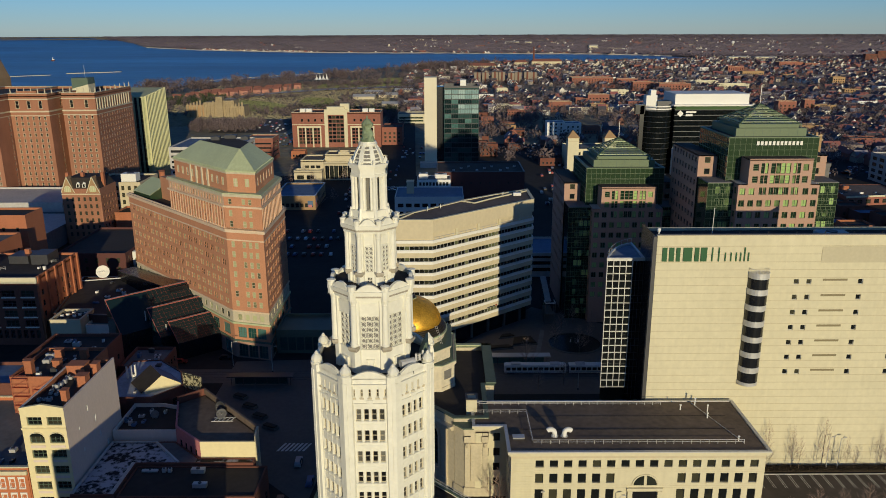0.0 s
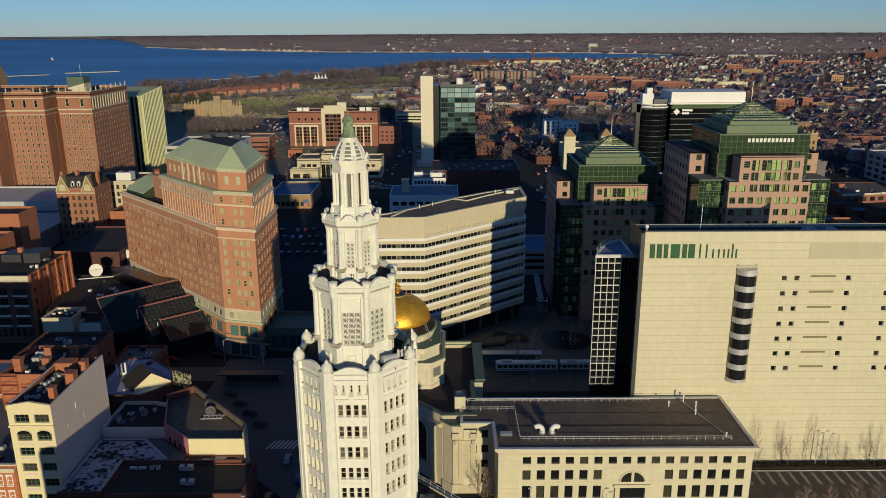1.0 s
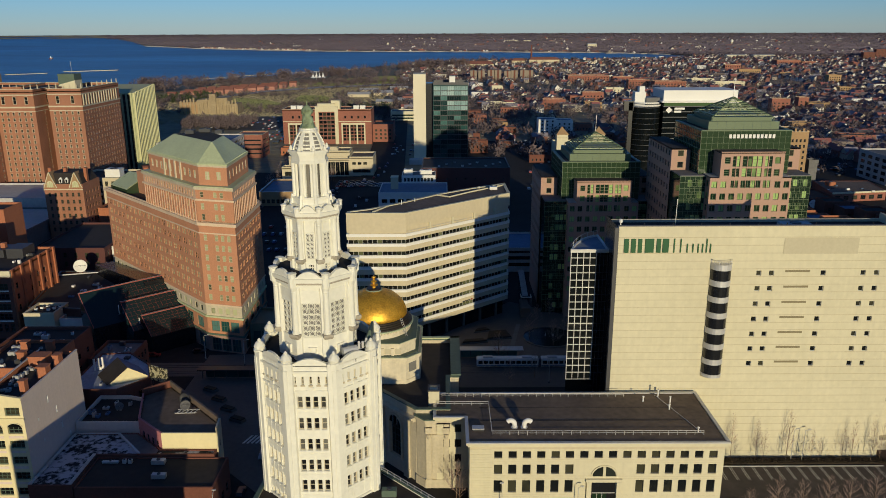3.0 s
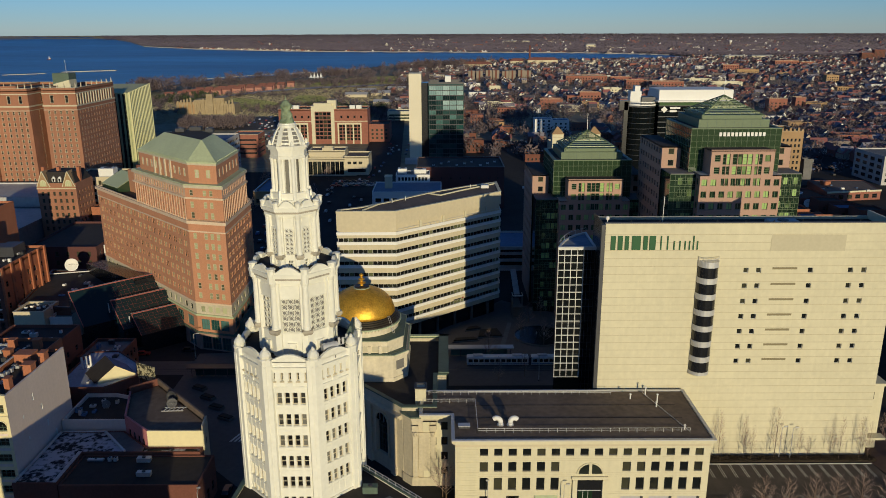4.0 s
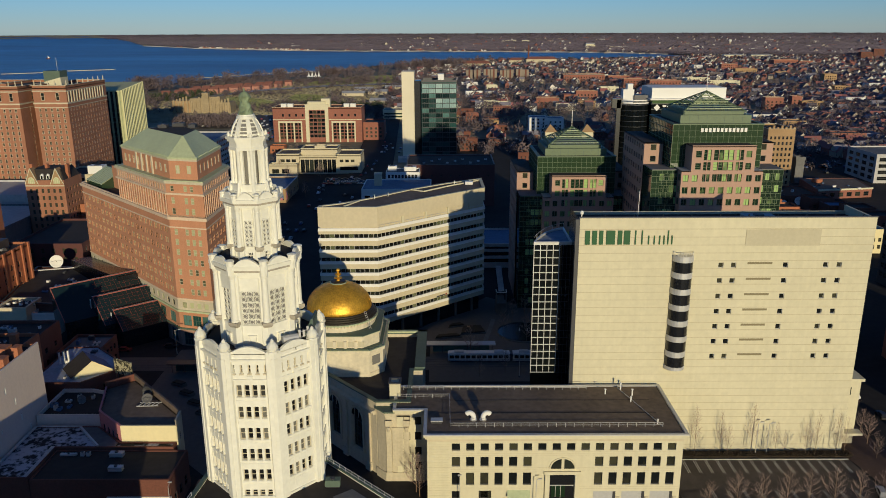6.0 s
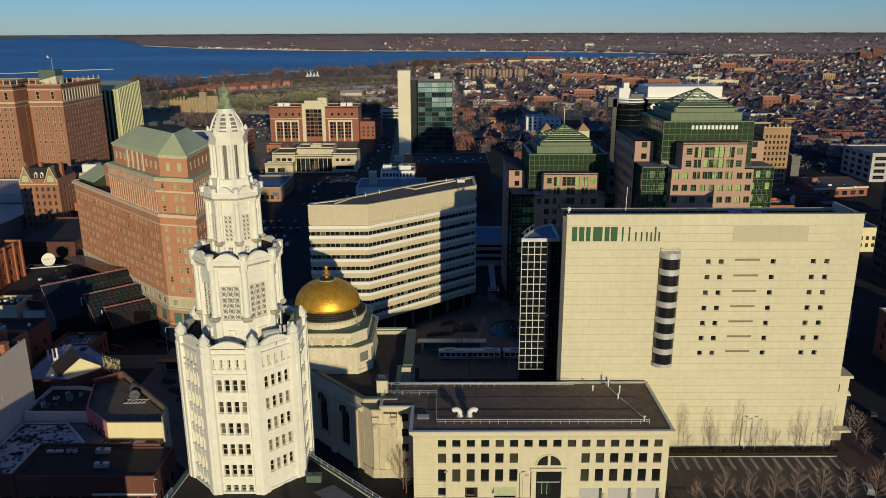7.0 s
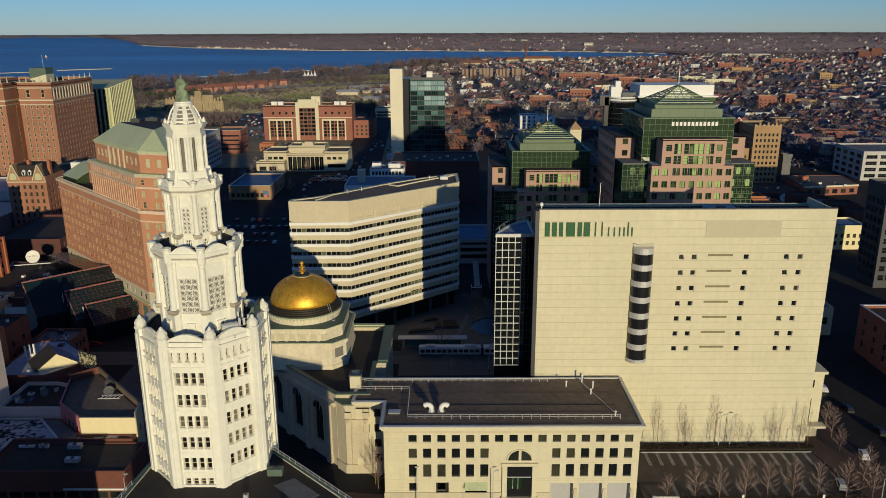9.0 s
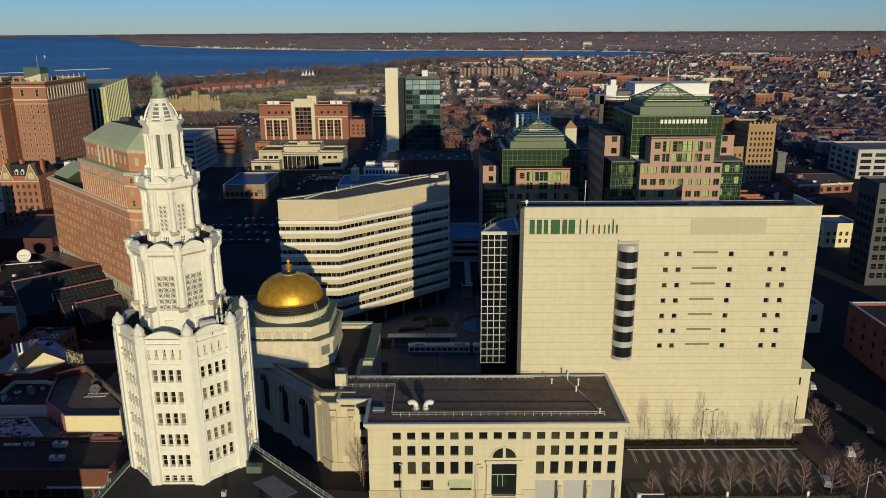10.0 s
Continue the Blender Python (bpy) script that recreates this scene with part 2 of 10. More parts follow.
def island_material(name, stops, rough=0.85):
    """One colour for each loose piece of a joined mesh."""
    m = bpy.data.materials.new(name)
    m.use_nodes = True
    n, l = m.node_tree.nodes, m.node_tree.links
    geo, ramp = n.new("ShaderNodeNewGeometry"), n.new("ShaderNodeValToRGB")
    ramp.color_ramp.interpolation = "CONSTANT"
    e = ramp.color_ramp.elements
    while len(e) < len(stops):
        e.new(0.5)
    for i, col in enumerate(stops):
        e[i].position, e[i].color = i / len(stops), (*col, 1)
    l.new(geo.outputs["Random Per Island"], ramp.inputs[0])
    l.new(ramp.outputs[0], n["Principled BSDF"].inputs["Base Color"])
    n["Principled BSDF"].inputs["Roughness"].default_value = rough
    return m


HOUSE_WALL = island_material("house_walls", [(0.70, 0.66, 0.58), (0.26, 0.10, 0.075), (0.42, 0.36, 0.28), (0.20, 0.09, 0.065), (0.72, 0.70, 0.66), (0.22, 0.18, 0.16), (0.30, 0.11, 0.08), (0.60, 0.54, 0.42), (0.66, 0.64, 0.60)])
HOUSE_ROOF = island_material("house_roofs", [(0.085, 0.078, 0.090), (0.13, 0.105, 0.115), (0.25, 0.095, 0.085), (0.065, 0.065, 0.09), (0.24, 0.22, 0.25), (0.30, 0.11, 0.10)])

OFFICE_PANES = island_material("ribbon_panes", [(0.008, 0.009, 0.008), (0.03, 0.033, 0.02), (0.010, 0.011, 0.009), (0.11, 0.12, 0.06), (0.012, 0.012, 0.010), (0.05, 0.055, 0.03), (0.009, 0.010, 0.009), (0.17, 0.175, 0.10), (0.015, 0.016, 0.012)], 0.12)

# ---- mesh helpers ----
G = -1.0  # the street's level
WORLD = {}


class Shape:
    """Vertices and faces gathered piece by piece, with a material slot for each face."""

    def __init__(self):
        self.v, self.f, self.m = [], [], []

    def face(self, pts, slot=0):
        k = len(self.v)
        self.v.extend(tuple(p) for p in pts)
        self.f.append(tuple(range(k, k + len(pts))))
        self.m.append(slot)
        return self

    def box(self, x0, x1, y0, y1, z0, z1, slot=0):
        return self.prism([(x0, y0), (x1, y0), (x1, y1), (x0, y1)], z0, z1, slot)

    def prism(self, poly, z0, z1, slot=0, top=None, bottom=True, cap=True):
        """An upright prism on a counter-clockwise polygon; top: another polygon for a tapered one."""
        top = top or poly
        n, k = len(poly), len(self.v)
        self.v.extend((x, y, z0) for x, y in poly)
        self.v.extend((x, y, z1) for x, y in top)
        for i in range(n):
            j = (i + 1) % n
            self.f.append((k + i, k + j, k + n + j, k + n + i))
            self.m.append(slot)
        if cap:
            self.f.append(tuple(range(k + n, k + 2 * n)))
            self.m.append(slot)
        if bottom:
            self.f.append(tuple(range(k + n - 1, k - 1, -1)))
            self.m.append(slot)
        return self

    def ring(self, poly, inner, z0, z1, slot=0):
        """A wall along a polygon, between it and an inner one."""
        n = len(poly)
        for i in range(n):
            j = (i + 1) % n
            a, b, c, d = poly[i], poly[j], inner[j], inner[i]
            self.prism([a, b, c, d], z0, z1, slot)
        return self

    def turned(self, cx, cy, rings, n=24, slot=0, start=0.0, cap=True):
        """A turned body: rings of (radius, z)."""
        k = len(self.v)
        for r, z in rings:
            for i in range(n):
                a = start + 2 * math.pi * i / n
                self.v.append((cx + r * math.cos(a), cy + r * math.sin(a), z))
        for s in range(len(rings) - 1):
            for i in range(n):
                j = (i + 1) % n
                self.f.append((k + s * n + i, k + s * n + j, k + (s + 1) * n + j, k + (s + 1) * n + i))
                self.m.append(slot)
        if cap:
            e = k + (len(rings) - 1) * n
            self.f.append(tuple(range(e, e + n)))
            self.m.append(slot)
            self.f.append(tuple(range(k + n - 1, k - 1, -1)))
            self.m.append(slot)
        return self

    def bar(self, a, b, r=0.06, slot=0, n=4, r2=None):
        """A thin rod between two points."""
        a, b = Vector(a), Vector(b)
        d = (b - a)
        if d.length < 1e-6:
            return self
        q = d.to_track_quat("Z", "Y")
        k = len(self.v)
        r2 = r if r2 is None else r2
        for p, rr in ((a, r), (b, r2)):
            for i in range(n):
                t = 2 * math.pi * (i + 0.5) / n
                self.v.append(tuple(p + q @ Vector((rr * math.cos(t), rr * math.sin(t), 0))))
        for i in range(n):
            j = (i + 1) % n
            self.f.append((k + i, k + j, k + n + j, k + n + i))
            self.m.append(slot)
        self.f.append(tuple(range(k + n, k + 2 * n))); self.m.append(slot)
        self.f.append(tuple(range(k + n - 1, k - 1, -1))); self.m.append(slot)
        return self

    def mesh(self, name, mats, smooth=False):
        me = bpy.data.meshes.new(name)
        me.from_pydata(self.v, [], self.f)
        for m in (mats if isinstance(mats, (list, tuple)) else [mats]):
            me.materials.append(m)
        me.polygons.foreach_set("material_index", self.m)
        if smooth:
            me.polygons.foreach_set("use_smooth", [True] * len(self.f))
        me.update()
        return me


def thing(name, label, category, at, group="", kind=""):
    ob = new(name)
    ob.empty_display_size = 0.5
    ob.location = at
    WORLD[ob] = Matrix.Translation(at)
    return tagged(ob, label, category, group, kind)


def part(name, shape, mats, parent, label="", at=None, smooth=False, kind=""):
    """One mesh object under a thing or a part; the shape is in world places, or in its own at the pose at."""
    me = shape if isinstance(shape, bpy.types.Mesh) else shape.mesh(name, mats, smooth)
    ob = new(name, me)
    at = at or Matrix.Identity(4)
    ob.parent = parent
    ob.matrix_parent_inverse = WORLD[parent].inverted()
    ob.matrix_basis = at
    WORLD[ob] = at
    return tagged(ob, label, kind=kind)


def solo(name, shape, mats, label, category, kind="", group="", smooth=False):
    """A thing of one mesh."""
    ob = new(name, shape if isinstance(shape, bpy.types.Mesh) else shape.mesh(name, mats, smooth))
    WORLD[ob] = Matrix.Identity(4)
    return tagged(ob, label, category, group, kind)


def inset(poly, t):
    """A counter-clockwise polygon with its sides moved inwards by t (outwards where t is below 0)."""
    n, out = len(poly), []
    for i in range(n):
        p, a, b = Vector(poly[i]), Vector(poly[i - 1]), Vector(poly[(i + 1) % n])
        d1, d2 = (p - a).normalized(), (b - p).normalized()
        n1, n2 = Vector((-d1.y, d1.x)), Vector((-d2.y, d2.x))
        s = n1 + n2
        k = t / max(0.2, 1 + n1.dot(n2))
        out.append((p.x + s.x * k, p.y + s.y * k))
    return out


def rect(x0, x1, y0, y1):
    return [(x0, y0), (x1, y0), (x1, y1), (x0, y1)]


def octagon(cx, cy, apothem):
    r = apothem / math.cos(math.pi / 8)
    return [(cx + r * math.cos(math.pi / 8 + i * math.pi / 4), cy + r * math.sin(math.pi / 8 + i * math.pi / 4)) for i in range(8)]


PANES = {}


def window_mesh(w, h, style, frame_mat, pane_mat):
    """A window of that size: its corner at the origin, x along the wall, y into it."""
    key = (round(w, 2), round(h, 2), style, frame_mat.name, pane_mat.name)
    if key in PANES:
        return PANES[key]
    nx, nz, f, g = 1, 1, (0.09 if w < 3 else 0.12), 0.05
    if style == "sash":
        nz = 2
    elif style == "pair":
        nx, nz, g = 2, 2, 0.09
    elif style.startswith("grid"):
        nx, nz = (int(q) for q in style[4:].split("x"))
    xs = [0.0, f] + [v for i in range(1, nx) for v in (w * i / nx - (0.22 if style == "pair" else g), w * i / nx + (0.22 if style == "pair" else g))] + [w - f, w]
    zs = [0.0, f] + [v for i in range(1, nz) for v in (h * i / nz - g, h * i / nz + g)] + [h - f, h]
    s, idx = Shape(), {}

    def at(i, k, y):
        if (i, k, y) not in idx:
            idx[i, k, y] = len(s.v)
            s.v.append((xs[i], y, zs[k]))
        return idx[i, k, y]

    def quad(*q, slot=0):
        s.f.append(q)
        s.m.append(slot)

    for i in range(len(xs) - 1):
        for k in range(len(zs) - 1):
            if i % 2 and k % 2:
                c = ((i, k), (i + 1, k), (i + 1, k + 1), (i, k + 1))
                quad(*(at(p, q, 0.09) for p, q in c), slot=1)
                for (p, q), (u, v) in zip(c, c[1:] + c[:1]):
                    quad(at(p, q, 0.0), at(u, v, 0.0), at(u, v, 0.09), at(p, q, 0.09))
            else:
                quad(at(i, k, 0.0), at(i + 1, k, 0.0), at(i + 1, k + 1, 0.0), at(i, k + 1, 0.0))
    PANES[key] = s.mesh("window", [frame_mat, pane_mat])
    return PANES[key]


def facade(parent, p0, p1, z0, z1, wins, wall, style="plain", frame_mat=None, pane_mat=None, depth=0.25, name="wall", joined=False, label=""):
    """A wall from p0 to p1 (left to right, seen from outside) with real openings (u0, u1, za, zb), and a window in each."""
    frame_mat, pane_mat = frame_mat or METAL_DARK, pane_mat or GLASS
    a, b = Vector((*p0, 0)), Vector((*p1, 0))
    d = (b - a).normalized()
    inn = Vector((-d.y, d.x, 0))
    L = (b - a).length
    us = sorted({0.0, L, *(round(w[0], 3) for w in wins), *(round(w[1], 3) for w in wins)})
    zs = sorted({z0, z1, *(round(w[2], 3) for w in wins), *(round(w[3], 3) for w in wins)})
    ui, zi = {u: i for i, u in enumerate(us)}, {z: i for i, z in enumerate(zs)}
    hole = set()
    for w in wins:
        for i in range(ui[round(w[0], 3)], ui[round(w[1], 3)]):
            for k in range(zi[round(w[2], 3)], zi[round(w[3], 3)]):
                hole.add((i, k))
    s = Shape()
    P = lambda u, z, q=0.0: tuple(a + d * u + inn * q + Vector((0, 0, z)))
    for k in range(len(zs) - 1):
        i = 0
        while i < len(us) - 1:
            if (i, k) in hole:
                i += 1
                continue
            j = i
            while j < len(us) - 1 and (j, k) not in hole:
                j += 1
            s.face([P(us[i], zs[k]), P(us[j], zs[k]), P(us[j], zs[k + 1]), P(us[i], zs[k + 1])])
            i = j
    for u0, u1, za, zb in wins:
        s.face([P(u0, za), P(u0, za, depth), P(u0, zb, depth), P(u0, zb)])
        s.face([P(u1, za, depth), P(u1, za), P(u1, zb), P(u1, zb, depth)])
        s.face([P(u0, za), P(u1, za), P(u1, za, depth), P(u0, za, depth)])
        s.face([P(u0, zb, depth), P(u1, zb, depth), P(u1, zb), P(u0, zb)])
    ob = part(name, s, wall, parent, label)
    if joined:
        s = Shape()
        for u0, u1, za, zb in wins:
            q = depth - 0.02
            s.face([P(u0, za, q), P(u1, za, q), P(u1, zb, q), P(u0, zb, q)], 1)
            m = (za + zb) / 2
            for c0, c1, e0, e1 in ((u0, u1, m - 0.06, m + 0.06), (u0, u1, za, za + 0.12), (u0, u1, zb - 0.1, zb), (u0, u0 + 0.1, za, zb), (u1 - 0.1, u1, za, zb)):
                s.face([P(c0, e0, q - 0.06), P(c1, e0, q - 0.06), P(c1, e1, q - 0.06), P(c0, e1, q - 0.06)], 0)
        if wins:
            part("glazing", s, [frame_mat, pane_mat], ob, kind="stuff")
        return ob
    basis = Matrix(((d.x, inn.x, 0, 0), (d.y, inn.y, 0, 0), (0, 0, 1, 0), (0, 0, 0, 1)))
    for u0, u1, za, zb in wins:
        part("window", window_mesh(u1 - u0, zb - za, style, frame_mat, pane_mat), None, ob,
             at=Matrix.Translation(P(u0, za, depth - 0.13)) @ basis)
    return ob


def surrounds(parent, p0, p1, wins, mat, w=0.3, proud=0.06):
    """Pale stone frames round a wall's windows."""
    a, b = Vector((*p0, 0)), Vector((*p1, 0))
    d = (b - a).normalized()
    inn = Vector((-d.y, d.x, 0))
    s = Shape()
    P = lambda u, z: tuple(a + d * u - inn * proud + Vector((0, 0, z)))
    for u0, u1, za, zb in wins:
        o = [(u0 - w, za - w), (u1 + w, za - w), (u1 + w, zb + w), (u0 - w, zb + w)]
        i = [(u0, za), (u1, za), (u1, zb), (u0, zb)]
        k = len(s.v)
        s.v.extend(P(*q) for q in o + i)
        for m in range(4):
            n = (m + 1) % 4
            s.f.append((k + m, k + n, k + 4 + n, k + 4 + m))
            s.m.append(0)
    return part("window_surround", s, mat, parent, kind="stuff")


def rows_of(L, n, w, levels, h, margin=1.0, skip=()):
    """Windows in a regular grid: n to a row, w wide, h high, their sills at the levels."""
    step = (L - 2 * margin) / n
    return [(margin + step * (i + 0.5) - w / 2, margin + step * (i + 0.5) + w / 2, z, z + h) for z in levels for i in range(n) if (i, z) not in skip]


def dist(p, q):
    return math.hypot(q[0] - p[0], q[1] - p[1])


def flat_roof(parent, poly, z, wall, roof=None, lip=0.9, thick=0.4, cope=None, out=0.15):
    """A roof deck with a parapet and a coping round it."""
    inner = inset(poly, thick)
    part("roof", Shape().prism(inner, z - 0.5, z), roof or ROOF, parent)
    part("parapet", Shape().ring(poly, inner, z - 0.5, z + lip), wall, parent)
    if cope:
        part("coping", Shape().ring(inset(poly, -out), inset(poly, thick + out), z + lip, z + lip + 0.25), cope, parent)


def railing(parent, a, b, h=1.1, step=2.0, r=0.05, mat=None):
    """A pipe rail from a to b."""
    a, b = Vector(a), Vector(b)
    n = max(1, round((b - a).length / step))
    s = Shape()
    up = Vector((0, 0, h))
    for i in range(n + 1):
        p = a.lerp(b, i / n)
        s.bar(p, p + up, r)
    s.bar(a + up, b + up, r)
    s.bar(a + up * 0.5, b + up * 0.5, r * 0.8)
    return part("railing", s, mat or METAL, parent)


def block(name, label, poly, z1, wall, sides, roof=None, z0=G, lip=0.9, cope=None, category="building", style="sash", frame_mat=None, pane_mat=None, joined=False, group=""):
    """A building on a counter-clockwise plan. sides: for each wall (windows in a row, width, height, first sill, storey height, rows) or None."""
    cx, cy = sum(p[0] for p in poly) / len(poly), sum(p[1] for p in poly) / len(poly)
    t = thing(name, label, category, (cx, cy, z0), group)
    for i, p in enumerate(poly):
        q = poly[(i + 1) % len(poly)]
        spec = sides[i] if i < len(sides) else None
        wins = []
        if spec:
            n, w, h, sill, storey, rows = spec
            wins = rows_of(dist(p, q), n, w, [sill + storey * k for k in range(rows)], h)
        facade(t, p, q, z0, z1, wins, wall, style, frame_mat, pane_mat, joined=joined)
    flat_roof(t, inset(poly, 0.02), z1, wall, roof, lip, cope=cope)
    return t


def roof_unit(at, sx, sy, h, label="pale metal ventilation unit on a flat roof", mat=None, group="rooftop units"):
    x, y, z = at
    t = thing("rooftop_unit", label, "rooftop unit", at, group)
    part("housing", Shape().box(x - sx / 2, x + sx / 2, y - sy / 2, y + sy / 2, z + 0.15, z + h), mat or METAL, t)
    part("curb", Shape().box(x - sx / 2 + 0.1, x + sx / 2 - 0.1, y - sy / 2 + 0.1, y + sy / 2 - 0.1, z, z + 0.15), METAL_DARK, t)
    part("fan_cowl", Shape().turned(x, y, [(min(sx, sy) * 0.32, z + h), (min(sx, sy) * 0.32, z + h + 0.18)], 12), METAL_DARK, t)
    return t

# ---- ground, water and far land ----
CAM_H = 101.0


def fold(x, y, lift=0.0):
    """Far land is drawn in towards 4.8 km and raised so that it keeps its place against the sky."""
    r = math.hypot(x, y)
    if r <= 2000:
        return (x, y, G + lift, 1.0)
    R = 2000 + 2750 * (1 - math.exp(-(r - 2000) / 2750))
    k = R / r
    return (x * k, y * k, 100 - CAM_H * k + lift * k, k)


def polar(r, az):
    return (r * math.sin(radians(az)), r * math.cos(radians(az)))


radii = [0, 60, 120, 200, 300, 450, 650, 900, 1200, 1500, 1800, 2000, 2200, 2450, 2750, 3100, 3500, 4000, 4600, 5400, 6500, 8000, 10000, 13000, 17000]
s = Shape()
NA = 120
for r in radii:
    for i in range(NA):
        s.v.append(fold(*polar(r, 360 * i / NA))[:3])
for k in range(len(radii) - 1):
    for i in range(NA):
        j = (i + 1) % NA
        s.f.append((k * NA + i, (k + 1) * NA + i, (k + 1) * NA + j, k * NA + j)[::-1])
        s.m.append(0)
solo("ground", s, LAND, "brown winter ground stretching to the horizon", "ground", "structure", smooth=True)

# the lake and the river, by the bearing of their banks: bearing, near bank, far bank
BANKS = [(-75, 600, 17000), (-40, 1000, 17000), (-27, 1250, 17000), (-25.5, 1450, 17000), (-25, 1500, 16000), (-22, 1480, 9000), (-20.5, 1480, 5300), (-19.0, 1540, 4900), (-17.3, 1640, 4500),
         (-15, 1700, 4200), (-12, 1790, 3950), (-9.2, 1880, 3740), (-5.2, 2120, 3620), (-1.0, 2450, 3560), (4.7, 2640, 3440), (9, 2690, 3400), (12.8, 2720, 3330), (16, 2820, 3180), (18.2, 2960, 3020)]
s = Shape()
NB = 26
pts = []
for a in np.arange(-75, 18.21, 0.4):
    near = float(np.interp(a, [b[0] for b in BANKS], [b[1] for b in BANKS]))
    far = float(np.interp(a, [b[0] for b in BANKS], [b[2] for b in BANKS]))
    wob = 30 * noise.noise((a * 1.3, 0.3, 0)) + 14 * noise.noise((a * 5.1, 2.3, 0))
    near, far = near + wob, far + wob * 2
    pts.append([fold(*polar(near * (far / near) ** (k / NB), a), 1.6)[:3] for k in range(NB + 1)])
for col in pts:
    s.v.extend(col)
for i in range(len(pts) - 1):
    for k in range(NB):
        s.f.append((i * (NB + 1) + k, (i + 1) * (NB + 1) + k, (i + 1) * (NB + 1) + k + 1, i * (NB + 1) + k + 1))
        s.m.append(0)
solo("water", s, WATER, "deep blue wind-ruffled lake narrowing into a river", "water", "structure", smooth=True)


s = Shape()
for a in np.arange(-20.5, 16, 0.4):
    cols = []
    for b in (a, a + 0.4):
        far = float(np.interp(b, [v[0] for v in BANKS], [v[2] for v in BANKS]))
        wob = 30 * noise.noise((b * 1.3, 0.3, 0)) + 14 * noise.noise((b * 5.1, 2.3, 0))
        cols.append([fold(*polar(far + wob * 2 + d, b), h)[:3] for d, h in ((-4, 1.2), (2, 4.6), (26, 5.0))])
    for k in range(2):
        s.face([cols[0][k], cols[1][k], cols[1][k + 1], cols[0][k + 1]])
solo("shore", s, SAND, "pale sandy far shore of a river", "shore", "structure")


def on_water(r, a):
    if a > 18.2 or a < -75:
        return False
    return np.interp(a, [b[0] for b in BANKS], [b[1] for b in BANKS]) - 40 < r < np.interp(a, [b[0] for b in BANKS], [b[2] for b in BANKS]) + 60


def sheet(name, poly, mat, label, category, lift=0.05, kind="structure"):
    return solo(name, Shape().face([(x, y, G + lift) for x, y in poly]), mat, label, category, kind)


sheet("pavement", [(-330, 30), (330, 30), (330, 560), (-330, 560)], ASPHALT, "dark asphalt streets and yards of the city centre", "pavement", 0.03)

# ---- the white terracotta tower ----
TX, TY = -9.52, 113.41


def arched_parapet(s, p0, p1, z0, side, mid, thick, share=0.62, slot=0):
    """A parapet whose middle rises in a flat arch."""
    a, b = Vector((*p0, 0)), Vector((*p1, 0))
    d = (b - a).normalized(); inn = Vector((-d.y, d.x, 0)); L = (b - a).length
    pts = [(0, z0), (L, z0), (L, side)]
    for m in np.linspace(1, -1, 13):
        pts.append((L / 2 + m * L * share / 2, side + (mid - side) * (1 - m * m)))
    pts.append((0, side))
    front = [a + d * u + Vector((0, 0, z)) for u, z in pts]
    back = [p + inn * thick for p in front]
    s.face(front, slot).face(back[::-1], slot)
    for i in range(len(pts)):
        j = (i + 1) % len(pts)
        s.face([front[j], front[i], back[i], back[j]], slot)
    return s


def corner_piers(parent, apothem, proud, width, z0, z1, name="pier", base=None):
    """An angled pier on each corner of an octagon."""
    outer, inner = octagon(TX, TY, apothem + proud), octagon(TX, TY, apothem - 0.25)
    for i in range(8):
        v, a, b = Vector(outer[i]), Vector(outer[i - 1]), Vector(outer[(i + 1) % 8])
        w, wa, wb = Vector(inner[i]), Vector(inner[i - 1]), Vector(inner[(i + 1) % 8])
        e1, e2 = (a - v).normalized() * width, (b - v).normalized() * width
        poly = [tuple(v + e1), tuple(v), tuple(v + e2), tuple(w + e2), tuple(w), tuple(w + e1)]
        s = Shape().prism(poly, z0, z1)
        if base:
            big = inset(poly, -0.16)
            part(name + "_base", Shape().prism(big, base[0], base[1]), STAINED, parent)
            s.prism(big, z1 - 0.9, z1 - 0.45)
        part(name, s, TERRACOTTA, parent)


def lattice_mesh(w, h, nx, nz):
    s = Shape()
    s.face([(0, 0.14, 0), (w, 0.14, 0), (w, 0.14, h), (0, 0.14, h)], 1)
    cw, ch = w / nx, h / nz
    for i in range(nx + 1):
        s.box(cw * i - 0.05, cw * i + 0.05, 0.0, 0.13, 0, h, 0)
    for k in range(nz + 1):
        s.box(0, w, 0.005, 0.13, ch * k - 0.06, ch * k + 0.06, 0)
    for i in range(nx):
        for k in range(nz):
            cx, cz, r = cw * (i + 0.5), ch * (k + 0.5), min(cw, ch) * 0.36
            for q in range(8):
                a, b = 2 * math.pi * q / 8, 2 * math.pi * (q + 1) / 8
                s.bar((cx + r * math.cos(a), 0.06, cz + r * math.sin(a)), (cx + r * math.cos(b), 0.06, cz + r * math.sin(b)), 0.05)
            s.bar((cx - cw / 2, 0.06, cz - ch / 2), (cx - r * 0.7, 0.06, cz - r * 0.7), 0.05)
            s.bar((cx + cw / 2, 0.06, cz + ch / 2), (cx + r * 0.7, 0.06, cz + r * 0.7), 0.05)
    return s.mesh("lattice", [TERRACOTTA, LATTICE_BACK])


def on_wall(p0, p1, u, z, q=0.0):
    """The pose of a piece on a wall: u along it, q into it."""
    a, b = Vector((*p0, 0)), Vector((*p1, 0))
    d = (b - a).normalized(); inn = Vector((-d.y, d.x, 0))
    return Matrix.Translation(a + d * u + inn * q + Vector((0, 0, z))) @ Matrix(((d.x, inn.x, 0, 0), (d.y, inn.y, 0, 0), (0, 0, 1, 0), (0, 0, 0, 1)))


